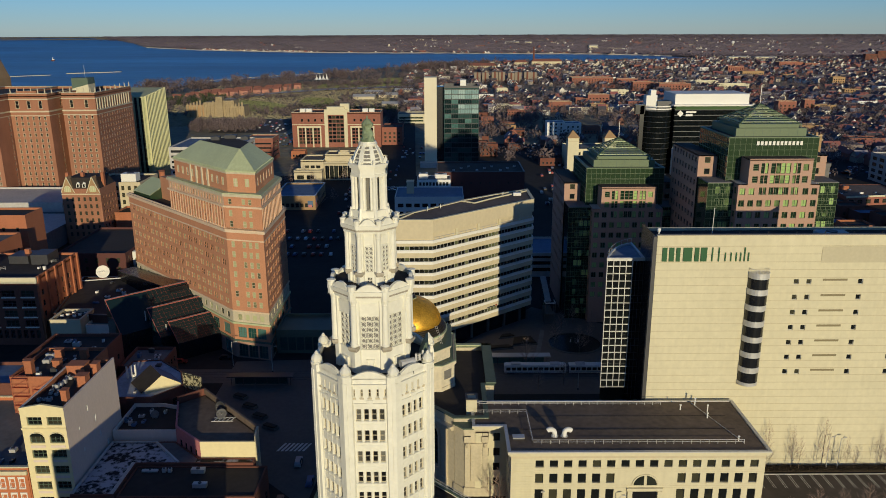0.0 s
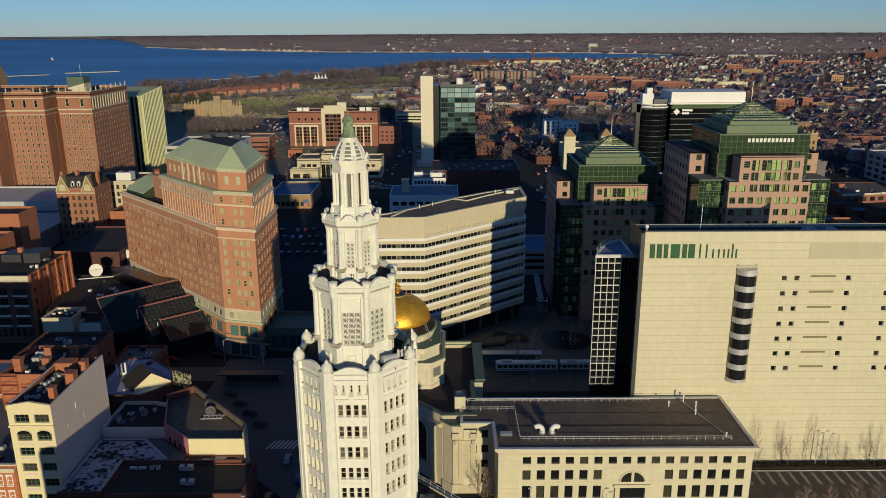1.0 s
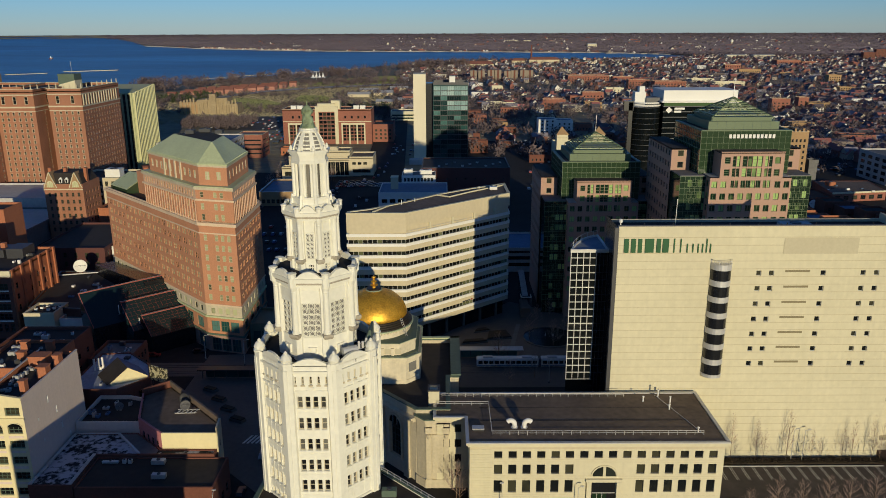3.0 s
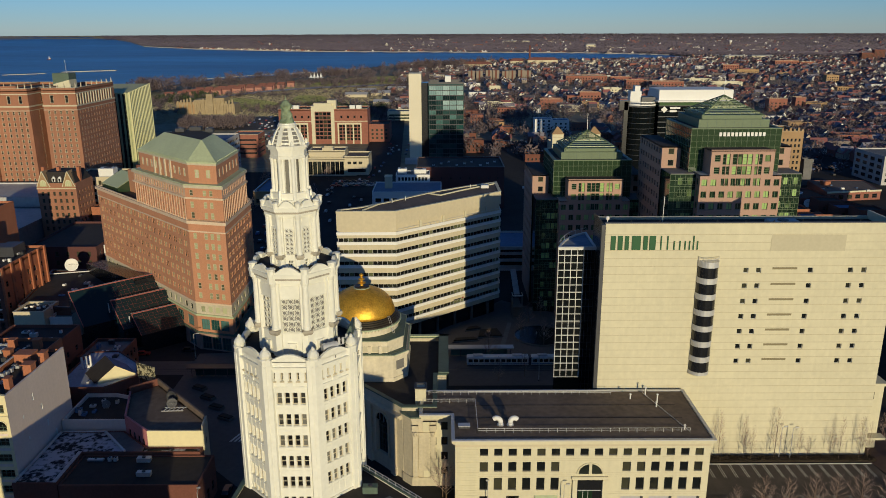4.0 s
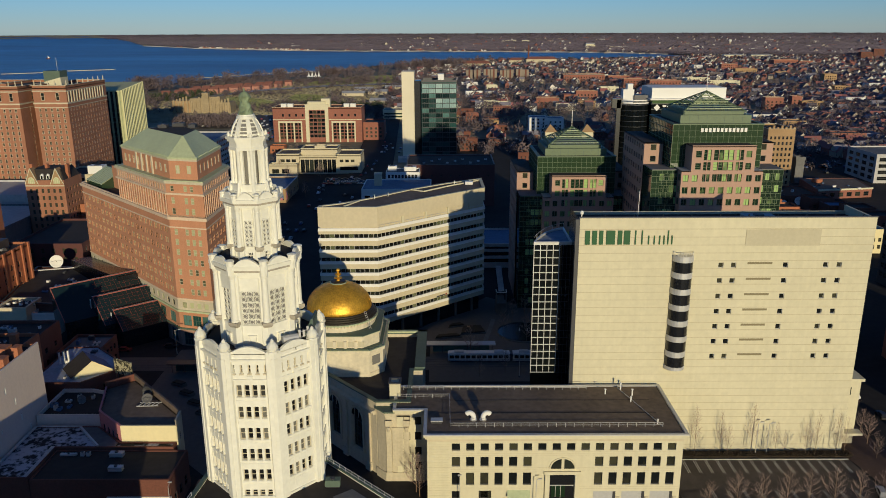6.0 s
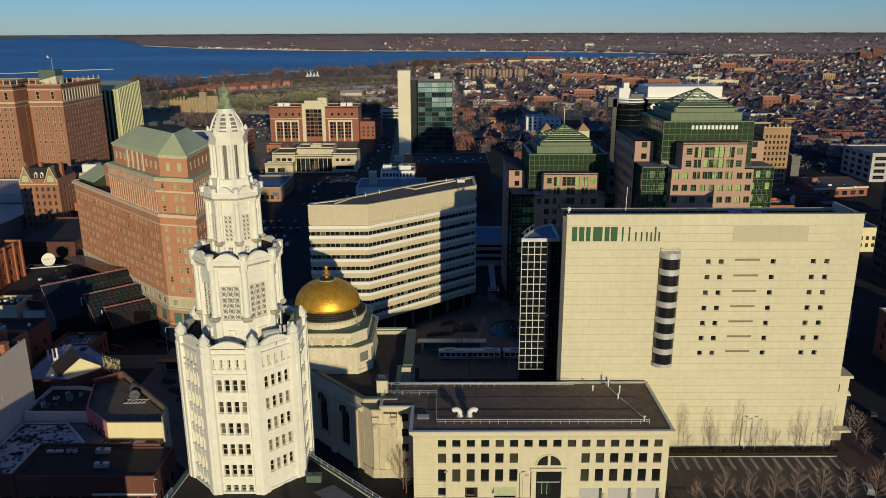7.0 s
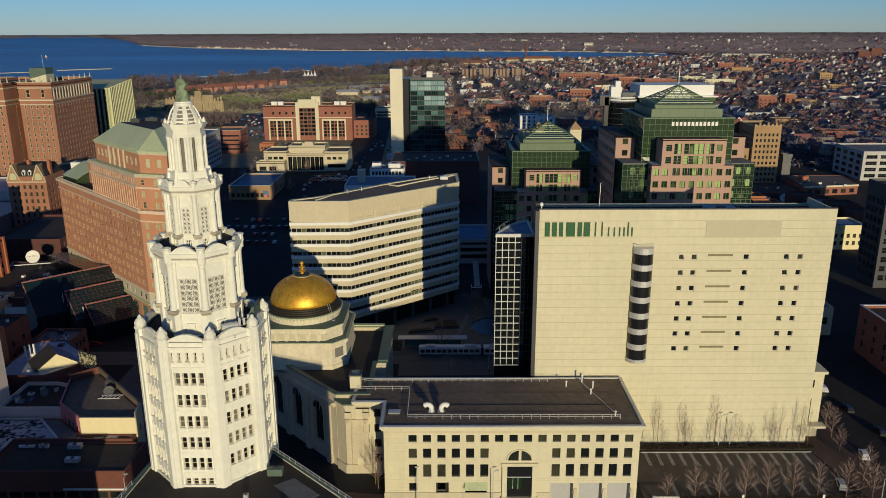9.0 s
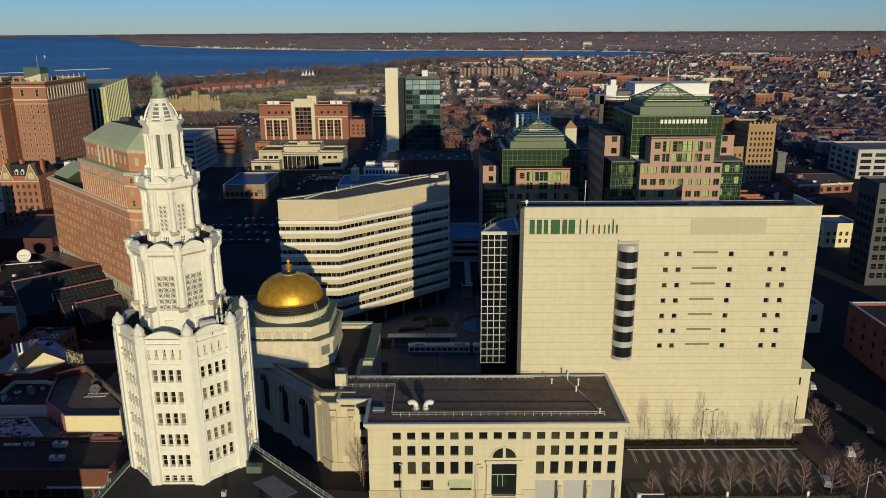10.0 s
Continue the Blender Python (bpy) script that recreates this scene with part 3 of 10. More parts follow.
def engaged_columns(parent, radius, r, z0, z1, name="column", plinth=None):
    """A round column with base and capital on each corner of an octagon, and a stained plinth block under it."""
    for i in range(8):
        ang = math.pi / 8 + i * math.pi / 4
        x, y = TX + radius * math.cos(ang), TY + radius * math.sin(ang)
        h = z1 - z0
        part(name, Shape().turned(x, y, [(r * 1.22, z0), (r * 1.22, z0 + 0.25), (r * 1.04, z0 + 0.4), (r * 1.0, z0 + h * 0.35), (r * 0.9, z1 - 1.1), (r * 1.0, z1 - 0.95), (r * 0.92, z1 - 0.8), (r * 1.25, z1 - 0.25), (r * 1.3, z1)], 14), TERRACOTTA, parent, smooth=False)
        if plinth:
            c, d = math.cos(ang), math.sin(ang)
            w = r * 1.5
            poly = [(x + c * u - d * v, y + d * u + c * v) for u, v in ((-w, -w), (w, -w), (w, w), (-w, w))]
            low = [(x + c * u - d * v, y + d * u + c * v) for u, v in ((-w, -w * 0.75), (w * 0.7, -w * 0.75), (w * 0.7, w * 0.75), (-w, w * 0.75))]
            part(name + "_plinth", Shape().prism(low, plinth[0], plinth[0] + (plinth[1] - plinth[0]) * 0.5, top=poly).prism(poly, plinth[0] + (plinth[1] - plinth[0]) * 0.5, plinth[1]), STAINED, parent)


def electric_tower():
    t = thing("office_tower", "white glazed terracotta octagonal tower with a stepped crown", "tower", (TX, TY, G))
    oc = octagon(TX, TY, 9.0)
    o2, o3 = octagon(TX, TY, 9.2), octagon(TX, TY, 9.38)
    side = dist(oc[0], oc[1])
    for i in range(8):
        p, q = oc[i], oc[(i + 1) % 8]
        wins = []
        for k in range(6):
            if k == 5 and i == 6:
                continue
            for c in range(4):
                u = side / 2 - 2.17 + c * 1.18
                top = 47.97 - 3.585 * k
                wins.append((u, u + 0.8, top - (1.95 if k < 5 else 1.1), top))
        for c in range(5):
            u = side / 2 + (c - 2) * 1.2
            wins.append((u - 0.19, u + 0.19, 49.95, 51.25))
        facade(t, p, q, G, 53.0, wins, TERRACOTTA, "sash", LIMESTONE, GLASS_BLIND, depth=0.42)
        # ledges, pilaster strips between the windows, sills and the panelled band under the slits
        for oo, za, zb in ((o3, 51.95, 52.2), (o2, 48.75, 49.0), (o2, 28.6, 29.0)):
            part("ledge", Shape().prism([oo[i], oo[(i + 1) % 8], q, p], za, zb), TERRACOTTA, t)
        m = on_wall(p, q, 0, 0)
        for c in range(5):
            u = side / 2 - 2.17 - 0.29 + c * 1.18
            pts = [m @ Vector((u + dx, y, 0)) for dx, y in ((0, -0.09), (0.2, -0.09), (0.2, 0.05), (0, 0.05))]
            part("pilaster_strip", Shape().prism([(v.x, v.y) for v in pts], 29.6, 48.7), TERRACOTTA, t)
        for k in range(5):
            part("sill", Shape().box(side / 2 - 2.5, side / 2 + 2.5, -0.13, 0.0, 45.78 - 3.585 * k, 45.98 - 3.585 * k), TERRACOTTA, t, at=m)
            part("apron_panel", Shape().box(side / 2 - 2.2, side / 2 + 2.2, -0.05, 0.0, 44.75 - 3.585 * k, 45.45 - 3.585 * k), TERRACOTTA, t, at=m)
        part("keystone", Shape().box(side / 2 - 0.45, side / 2 + 0.45, -0.16, 0.0, 48.85, 49.5), TERRACOTTA, t, at=m)
        for c in range(5):
            part("slit_sill", Shape().box(side / 2 + (c - 2) * 1.2 - 0.33, side / 2 + (c - 2) * 1.2 + 0.33, -0.14, 0.0, 49.65, 49.9), LIMESTONE, t, at=m)
        part("crest", arched_parapet(Shape(), oc[i], oc[(i + 1) % 8], 52.9, 53.4, 54.12, 0.45), TERRACOTTA, t)
    corner_piers(t, 9.0, 0.45, 1.25, G, 53.4)
    corner_piers(t, 9.0, 0.55, 0.55, G, 52.4, "pier_fillet")
    part("terrace", Shape().prism(octagon(TX, TY, 8.6), 52.0, 52.45), ROOF, t)
    o = octagon(TX, TY, 8.66)
    for i in range(8):
        x, y = o[i]
        part("pinnacle", Shape().turned(x, y, [(0.98, 53.2), (0.98, 53.5), (0.72, 53.6), (0.86, 53.8), (0.9, 54.1), (0.72, 54.4), (0.5, 54.7), (0.28, 54.85), (0.32, 55.0), (0.05, 55.3)], 10), TERRACOTTA, t, smooth=False)
    # middle stage
    oc = octagon(TX, TY, 5.5)
    side = dist(oc[0], oc[1])
    lat = lattice_mesh(3.0, 5.4, 3, 6)
    for i in range(8):
        p, q = oc[i], oc[(i + 1) % 8]
        u = side / 2 - 1.5
        ob = facade(t, p, q, 52.4, 65.6, [(u, u + 3.0, 56.2, 61.6)], TERRACOTTA, "plain", TERRACOTTA, LATTICE_BACK, depth=0.45)
        m = on_wall(p, q, u, 56.2, 0.16)
        part("lattice_window", lat, None, ob, "pierced terracotta lattice", at=m)
        m = on_wall(p, q, u, 56.2, 0.0)
        part("lattice_frame", Shape().box(-0.16, 3.16, -0.1, 0.02, -0.2, 0).box(-0.16, 3.16, -0.06, 0.02, 5.4, 5.56).box(-0.16, 0, -0.06, 0.02, 0, 5.4).box(3.0, 3.16, -0.06, 0.02, 0, 5.4), TERRACOTTA, ob, at=m)
        part("niche", Shape().box(0.95, 1.1, -0.3, 0.05, -3.0, -1.75).box(1.9, 2.05, -0.3, 0.05, -3.0, -1.75).box(0.85, 2.15, -0.36, 0.05, -1.75, -1.6).box(1.1, 1.9, -0.1, 0.05, -3.0, -1.75), TERRACOTTA, ob, at=m)
        part("frieze_panel", Shape().box(-0.1, 2.9, -0.08, 0.02, 6.3, 7.5), TERRACOTTA, ob, at=m)
    engaged_columns(t, 6.18, 0.52, 56.9, 64.5, "column", (56.1, 56.9))
    corner_piers(t, 5.5, 0.32, 0.85, 52.4, 64.5, "pilaster")
    for z0, z1, a in ((64.3, 64.75, 6.05), (64.75, 65.1, 6.2), (65.1, 65.4, 6.4), (65.4, 65.75, 6.5)):
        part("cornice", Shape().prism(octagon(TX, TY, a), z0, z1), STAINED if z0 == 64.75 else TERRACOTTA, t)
    for z0, z1, a in ((64.4, 65.3, 0.62), (65.3, 65.8, 0.72)):
        for i in range(8):
            x, y = octagon(TX, TY, 5.95)[i]
            part("cornice_break", Shape().turned(x, y, [(a, z0), (a, z1)], 8, start=math.pi / 8), TERRACOTTA, t)
    o = octagon(TX, TY, 6.3)
    for i in range(8):
        part("crest", arched_parapet(Shape(), o[i], o[(i + 1) % 8], 65.7, 66.0, 66.85, 0.5, 0.66), TERRACOTTA, t)
        x, y = octagon(TX, TY, 6.0)[i]
        part("corner_block", Shape().turned(x, y, [(0.62, 65.7), (0.62, 66.35), (0.72, 66.45), (0.72, 66.6), (0.2, 66.75)], 8), TERRACOTTA, t)
    part("ledge_roof", Shape().prism(octagon(TX, TY, 6.2), 65.5, 65.85), ROOF, t)
    # upper stage
    oc = octagon(TX, TY, 3.25)
    side = dist(oc[0], oc[1])
    lat = lattice_mesh(1.2, 4.0, 2, 6)
    for i in range(8):
        p, q = oc[i], oc[(i + 1) % 8]
        u = side / 2 - 0.6
        ob = facade(t, p, q, 65.5, 74.6, [(side / 2 - 0.4, side / 2 + 0.4, 66.05, 67.05)], TERRACOTTA, "grid3x2", TERRACOTTA, GLASS, depth=0.3)
        part("lattice_window", lat, None, ob, "pierced terracotta lattice", at=on_wall(p, q, u, 67.95, -0.17))
        part("lattice_frame", Shape().box(-0.12, 1.32, -0.12, 0.1, -0.15, 0).box(-0.12, 1.32, -0.1, 0.1, 4.0, 4.15), TERRACOTTA, ob, at=on_wall(p, q, u, 67.95, -0.02))
        part("frieze_panel", Shape().box(0.0, 1.2, -0.07, 0.02, 4.6, 5.6), TERRACOTTA, ob, at=on_wall(p, q, u, 67.95, 0))
    engaged_columns(t, 3.75, 0.4, 68.0, 74.2, "column", (67.3, 68.0))
    corner_piers(t, 3.25, 0.3, 0.6, 65.5, 74.2, "pilaster")
    for z0, z1, a in ((74.0, 74.35, 3.9), (74.35, 74.7, 4.05), (74.7, 75.0, 4.3), (75.0, 75.25, 4.36)):
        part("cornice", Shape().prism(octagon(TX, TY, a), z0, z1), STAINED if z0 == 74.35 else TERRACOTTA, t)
    o = octagon(TX, TY, 4.12)
    for i in range(8):
        part("crest", arched_parapet(Shape(), o[i], o[(i + 1) % 8], 75.2, 75.5, 76.3, 0.35, 0.66), TERRACOTTA, t)
        x, y = octagon(TX, TY, 3.95)[i]
        part("corner_block", Shape().turned(x, y, [(0.42, 75.2), (0.42, 75.8), (0.5, 75.9), (0.5, 76.05), (0.15, 76.2)], 8), TERRACOTTA, t)
    part("ledge_roof", Shape().prism(octagon(TX, TY, 3.9), 75.1, 75.35), ROOF, t)
    # lantern: piers with engaged columns round narrow open slits
    part("lantern_base", Shape().prism(octagon(TX, TY, 3.0), 75.2, 76.2).prism(octagon(TX, TY, 2.72), 76.2, 77.0).prism(octagon(TX, TY, 2.85), 77.0, 77.25), TERRACOTTA, t)
    corner_piers(t, 2.3, 0.05, 0.6, 77.2, 82.3, "lantern_pier")
    engaged_columns(t, 2.52, 0.3, 77.2, 82.3, "lantern_column")
    o = octagon(TX, TY, 2.6)
    for i in range(8):
        x, y = o[i]
        a = math.pi / 8 + i * math.pi / 4
        part("buttress", Shape().bar((x + 0.35 * math.cos(a), y + 0.35 * math.sin(a), 75.2), (x, y, 77.6), 0.36, n=6, r2=0.24), TERRACOTTA, t)
    part("lantern_core", Shape().turned(TX, TY, [(1.5, 77.2), (1.5, 82.3)], 12), LATTICE_BACK, t)
    for z0, z1, a in ((82.25, 82.7, 2.62), (82.7, 83.5, 2.5), (83.5, 83.85, 2.75), (83.85, 84.2, 2.95)):
        part("entablature", Shape().prism(octagon(TX, TY, a), z0, z1), TERRACOTTA, t)
    prof = [(2.5, 84.2), (2.42, 84.5), (2.27, 85.0), (2.05, 85.6), (1.72, 86.2), (1.35, 86.75)]
    part("dome_glazing", Shape().turned(TX, TY, [(r - 0.16, z) for r, z in prof], 16), LATTICE_BACK, t)
    for i in range(8):
        a = math.pi / 8 + i * math.pi / 4
        c, d = math.cos(a), math.sin(a)
        sh = Shape()
        for (r0, z0), (r1, z1) in zip(prof, prof[1:]):
            w0, w1 = 0.12 + 0.10 * r0, 0.12 + 0.10 * r1
            A = [(TX + r * c - v * d, TY + r * d + v * c, z) for r, v, z in ((r0, -w0, z0), (r0, w0, z0), (r1, w1, z1), (r1, -w1, z1))]
            B = [(TX + r * c - v * d, TY + r * d + v * c, z) for r, v, z in ((r0 - 0.3, -w0, z0), (r0 - 0.3, w0, z0), (r1 - 0.3, w1, z1), (r1 - 0.3, -w1, z1))]
            sh.face(A).face([A[0], A[3], B[3], B[0]]).face([A[2], A[1], B[1], B[2]])
        part("rib", sh, TERRACOTTA, t)
        x, y = TX + 2.72 * c, TY + 2.72 * d
        part("scroll", Shape().turned(x, y, [(0.24, 84.2), (0.26, 84.45), (0.18, 84.7), (0.06, 84.9)], 8), TERRACOTTA, t)
    for (r, z), w in zip(prof[1:5], (0.13, 0.07, 0.07, 0.1)):
        part("hoop", Shape().turned(TX, TY, [(r - 0.06, z - w), (r - 0.06, z + w)], 16), TERRACOTTA, t)
    part("cap_ring", Shape().turned(TX, TY, [(1.3, 86.6), (1.42, 86.75), (1.42, 87.0), (1.3, 87.1), (1.28, 87.3)], 16), TERRACOTTA, t)


electric_tower()
# the weathered copper figure group on the cap: plain swelling forms
figure = Shape().turned(TX, TY, [(1.08, 87.3), (1.05, 87.6), (0.9, 87.9), (0.86, 88.3), (0.74, 88.6), (0.66, 88.9), (0.6, 89.1), (0.68, 89.3), (0.8, 89.6), (0.82, 89.9), (0.7, 90.2), (0.42, 90.45), (0.12, 90.6), (0.07, 91.0), (0.01, 91.2)], 20)
for k, (x, y, z) in enumerate(figure.v):
    f = 1 + 0.4 * noise.noise((x * 2.1, y * 2.1, z * 1.8)) * (1.0 if 87.5 < z < 90.3 else 0)
    figure.v[k] = (TX + (x - TX) * f, TY + (y - TY) * f, z)
solo("statue", figure, VERDIGRIS, "green weathered copper statue on the tower's cap", "statue")


def podium():
    poly = [(-22.5, 80), (5, 80), (17.6, 96.9), (-0.1, 114.6), (-19, 116.5), (-20.2, 104)]
    t = thing("tower_podium", "low annex with a dark flat roof round the tower's foot", "building", (0, 95, G))
    for i in range(len(poly)):
        p, q = poly[i], poly[(i + 1) % len(poly)]
        n = max(2, int(dist(p, q) / 4))
        facade(t, p, q, G, 28.6, rows_of(dist(p, q), n, 1.6, [3 + 4 * k for k in range(6)], 2.2), TERRACOTTA, "sash", joined=True)
    flat_roof(t, poly, 28.6, TERRACOTTA, ROOF, 0.35, cope=COPPER_DARK)
    for a, b in (((17.2, 96.9, 28.9), (-0.2, 114.2, 28.9)), ((-0.6, 114.4, 28.9), (-18.6, 116.0, 28.9)), ((-20.0, 104, 28.9), (-22.1, 81, 28.9))):
        railing(t, a, b, 1.0, 1.6, 0.06)
    part("walkway_mat", Shape().prism([(2.0, 104.5), (7.0, 99.5), (9.5, 102), (4.8, 106.6)], 28.6, 28.66), ROOF_GREY, t)
    part("walkway_mat", Shape().prism([(-18.5, 90), (-9, 90), (-9, 98.5), (-18.5, 98.5)], 28.6, 28.66), ROOF_GREY, t)
    roof_unit((1.6, 107.6, 28.6), 2.4, 1.2, 1.3, "olive plant unit at a tower's foot", COPPER_DARK)
    roof_unit((-1.5, 101.0, 28.6), 0.7, 0.7, 0.9, "small pale roof vent on a flat roof")
    roof_unit((5.0, 97.5, 28.6), 0.6, 0.6, 0.8, "small pale roof vent on a flat roof")


podium()


def terrace_clutter():
    t = thing("cooling_unit", "rusty cooling unit on the tower's terrace", "rooftop unit", (-3.4, 108.6, 52.45))
    part("tank", Shape().bar((-5.0, 107.6, 53.9), (-2.9, 108.8, 53.9), 0.62, n=12), METAL, t)
    part("fan_box", Shape().box(-4.9, -3.0, 107.3, 108.6, 52.9, 53.6), ROOF_GREY, t)
    part("stand", Shape().box(-5.0, -2.9, 107.2, 108.8, 52.45, 52.9), METAL_DARK, t)
    t = thing("antenna", "steel antenna frames on the tower's terrace", "antenna", (-2.0, 110.0, 52.45))
    for k in range(4):
        x, y = -2.6 + 0.5 * k, 109.2 + 0.7 * k
        part("pole", Shape().bar((x, y, 52.45), (x, y, 55.2 - 0.3 * (k % 2)), 0.06), METAL_DARK, t)
        part("panel_antenna", Shape().box(x - 0.18, x + 0.18, y - 0.2, y - 0.08, 53.6, 55.0 - 0.3 * (k % 2)), METAL, t)
    part("rail", Shape().bar((-2.6, 109.2, 53.6), (-1.1, 111.3, 53.6), 0.05).bar((-2.6, 109.2, 54.5), (-1.1, 111.3, 54.5), 0.05), METAL, t)
    t = thing("canopy", "green translucent shelter on the tower's terrace", "shelter", (-1.4, 113, 52.45))
    part("sheet", Shape().prism([(-2.4, 110.6), (-0.8, 111.4), (-0.8, 115.2), (-2.4, 115.2)], 53.0, 55.9, top=[(-1.2, 111.2), (-0.9, 111.4), (-0.9, 115.2), (-1.2, 115.2)]), COPPER_DARK, t)
    part("frame", Shape().bar((-0.9, 111.4, 52.45), (-0.9, 111.4, 55.6)).bar((-0.9, 115.2, 52.45), (-0.9, 115.2, 55.6)).bar((-0.9, 111.4, 55.6), (-0.9, 115.2, 55.6)), METAL_DARK, t)


terrace_clutter()


# ---- the low stone building with the arched doorway ----
def arch_building():
    t = thing("stone_building", "low cream stone office with an arched entrance", "building", (43, 154, G))
    x0, x1, yf, H = 15.9, 70.0, 143.4, 17.0
    wins = []
    for c in range(16):
        u = 21.1 + 3.045 * c - x0
        wins.append((u, u + 1.75, 13.5, 15.2))
        if c < 6 or c > 9:
            wins.append((u, u + 1.75, 9.7, 12.0))
            wins.append((u, u + 1.75, 5.2, 8.2))
        if c in (0, 2):
            wins.append((u, u + 1.75, 1.8, 3.7))
    for a, b in ((26.9, 29.6), (33.1, 37.8)):
        wins.append((a - x0, b - x0, 0.6, 3.8))
    wins.append((42.1 - x0, 47.3 - x0, 0.3, 7.6))
    for a, b in ((51.5, 56.2), (57.6, 62.4), (63.7, 68.4)):
        wins.append((a - x0, b - x0, -0.4, 3.6))
    wall_ob = facade(t, (x0, yf), (x1, yf), G, H, [w for w in wins if not (w[3] == 7.6 or w[2] == -0.4)], CREAM, "plain", METAL_DARK, GLASS, depth=0.45)
    part("frieze", Shape().box(x0, x1, yf - 0.05, yf, 15.7, 16.5), TAN, wall_ob, "weathered stone frieze")
    courses = Shape()
    for z in (4.25, 4.7, 8.55, 9.0, 9.4, 12.35, 12.8, 13.2, 15.45):
        courses.box(x0 + 0.02, x1 - 0.02, yf - 0.012, yf, z - 0.02, z + 0.02)
    for k in range(34):
        z = -0.4 + 0.45 * k
        courses.box(x0 + 0.02, 20.9, yf - 0.014, yf, z - 0.02, z + 0.02)
    part("course_joints", courses, JOINT, wall_ob, kind="stuff")
    # the doorway: dark vestibule, glazed screen, steps, piers
    d = part("entrance", Shape().box(42.1, 47.3, yf - 0.02, yf + 0.1, 0.3, 7.6), BLACK, t)
    part("glazed_screen", Shape().box(42.4, 45.4, yf - 0.08, yf - 0.03, 2.2, 5.0), GLASS_GREEN, d)
    part("transom", Shape().box(42.2, 47.2, yf - 0.1, yf - 0.03, 5.0, 5.2).box(43.3, 43.4, yf - 0.1, yf - 0.03, 2.2, 5.0).box(44.4, 44.5, yf - 0.1, yf - 0.03, 2.2, 5.0), METAL, d)
    for k in range(4):
        part("step", Shape().box(42.0, 47.4, yf - 0.5 - 0.35 * (4 - k), yf, G + 0.01, G + 0.33 * (k + 1)), LIMESTONE, t)
    for a in (41.0, 47.4):
        part("door_pier", Shape().box(a, a + 1.0, yf - 0.6, yf, G + 0.01, 7.9).box(a - 0.2, a + 1.2, yf - 0.8, yf, G + 0.01, G + 1.6), CREAM, t)
    part("door_lintel", Shape().box(40.8, 48.6, yf - 0.5, yf, 7.9, 8.6), CREAM, t)
    for side in (-1, 1):
        s = Shape()
        cx = 44.75
        pts = [(cx + side * 0.3, 9.1)] + [(cx + side * 2.5 * math.cos(a), 9.1 + 2.35 * math.sin(a)) for a in np.linspace(0, math.pi / 2 - 0.12, 9)]
        for k in range(1, len(pts) - 1):
            tri = [pts[0], pts[k], pts[k + 1]]
            if side < 0:
                tri = tri[::-1]
            s.face([(p[0], yf - 0.03, p[1]) for p in tri])
        part("fanlight", s, GLASS_BLACK, t)
    s = Shape()
    for a, b in zip(np.linspace(0, math.pi, 17), np.linspace(0, math.pi, 17)[1:]):
        s.bar((44.75 + 2.75 * math.cos(a), yf - 0.06, 9.1 + 2.6 * math.sin(a)), (44.75 + 2.75 * math.cos(b), yf - 0.06, 9.1 + 2.6 * math.sin(b)), 0.2)
    part("arch_moulding", s, CREAM, t)
    for a, b in ((51.5, 56.2), (57.6, 62.4), (63.7, 68.4)):
        part("shutter", Shape().box(a, b, yf - 0.03, yf + 0.02, G, 3.6), METAL, t, "pale roller shutter")
        part("shutter_reveal", Shape().box(b - 0.5, b + 0.1, yf - 0.1, yf - 0.04, G, 3.6), METAL_DARK, t)
        part("buttress", Shape().prism([(b + 0.1, yf - 0.5), (b + 1.2, yf - 0.5), (b + 1.2, yf), (b + 0.1, yf)], G, 2.4, top=[(b + 0.3, yf - 0.2), (b + 1.0, yf - 0.2), (b + 1.0, yf), (b + 0.3, yf)]), LIMESTONE, t)
    part("awning", Shape().face([(33.0, yf - 1.3, 2.6), (37.9, yf - 1.3, 2.6), (37.9, yf, 3.9), (33.0, yf, 3.9)]), COPPER, t, "pale green awning")
    part("plinth", Shape().box(x0 - 0.15, 41.0, yf - 0.22, yf, G, 1.4).box(48.4, 51.4, yf - 0.22, yf, G, 1.4), LIMESTONE, t)
    # horizontal joints of the stone courses
    for z in np.arange(2.1, 16.3, 0.62):
        part("stone_course", Shape().box(x0, 20.8, yf - 0.035, yf, z, z + 0.56), CREAM, wall_ob)
    foot = [(x0, yf), (x1, yf), (x1, 165.3), (8.8, 165.3), (8.8, 154.6), (x0, 154.6)]
    sides = {1: (5, 1.6, 2.2, 2.0, 3.8, 4), 4: (2, 1.5, 2.0, 2.0, 3.8, 4), 5: (3, 1.6, 2.0, 2.0, 3.8, 4)}
    for i in range(1, 6):
        p, q = foot[i], foot[(i + 1) % 6]
        spec = sides.get(i)
        wins = rows_of(dist(p, q), spec[0], spec[1], [spec[3] + spec[4] * k for k in range(spec[5])], spec[2]) if spec else []
        facade(t, p, q, G, H, wins, CREAM, "plain", METAL_DARK, GLASS)
    part("cornice", Shape().ring(inset(foot, -0.75), inset(foot, 0.3), 16.9, 17.35).ring(inset(foot, -0.4), inset(foot, 0.3), 16.4, 16.9), CREAM, t)
    inner = inset(foot, 2.4)
    part("roof", Shape().prism(foot, 16.9, 17.42, bottom=False), ROOF_BROWN, t, "dark brown roofing with a sloped edge")
    part("roof_edge", Shape().ring(inset(foot, -0.8), inset(foot, -0.1), 17.35, 17.62), METAL, t)
    part("roof_seam", Shape().box(18.5, 66.5, 152.5, 152.62, 17.42, 17.47).box(18.5, 66.5, 158.5, 158.62, 17.42, 17.47), ROOF, t)
    z = 17.42
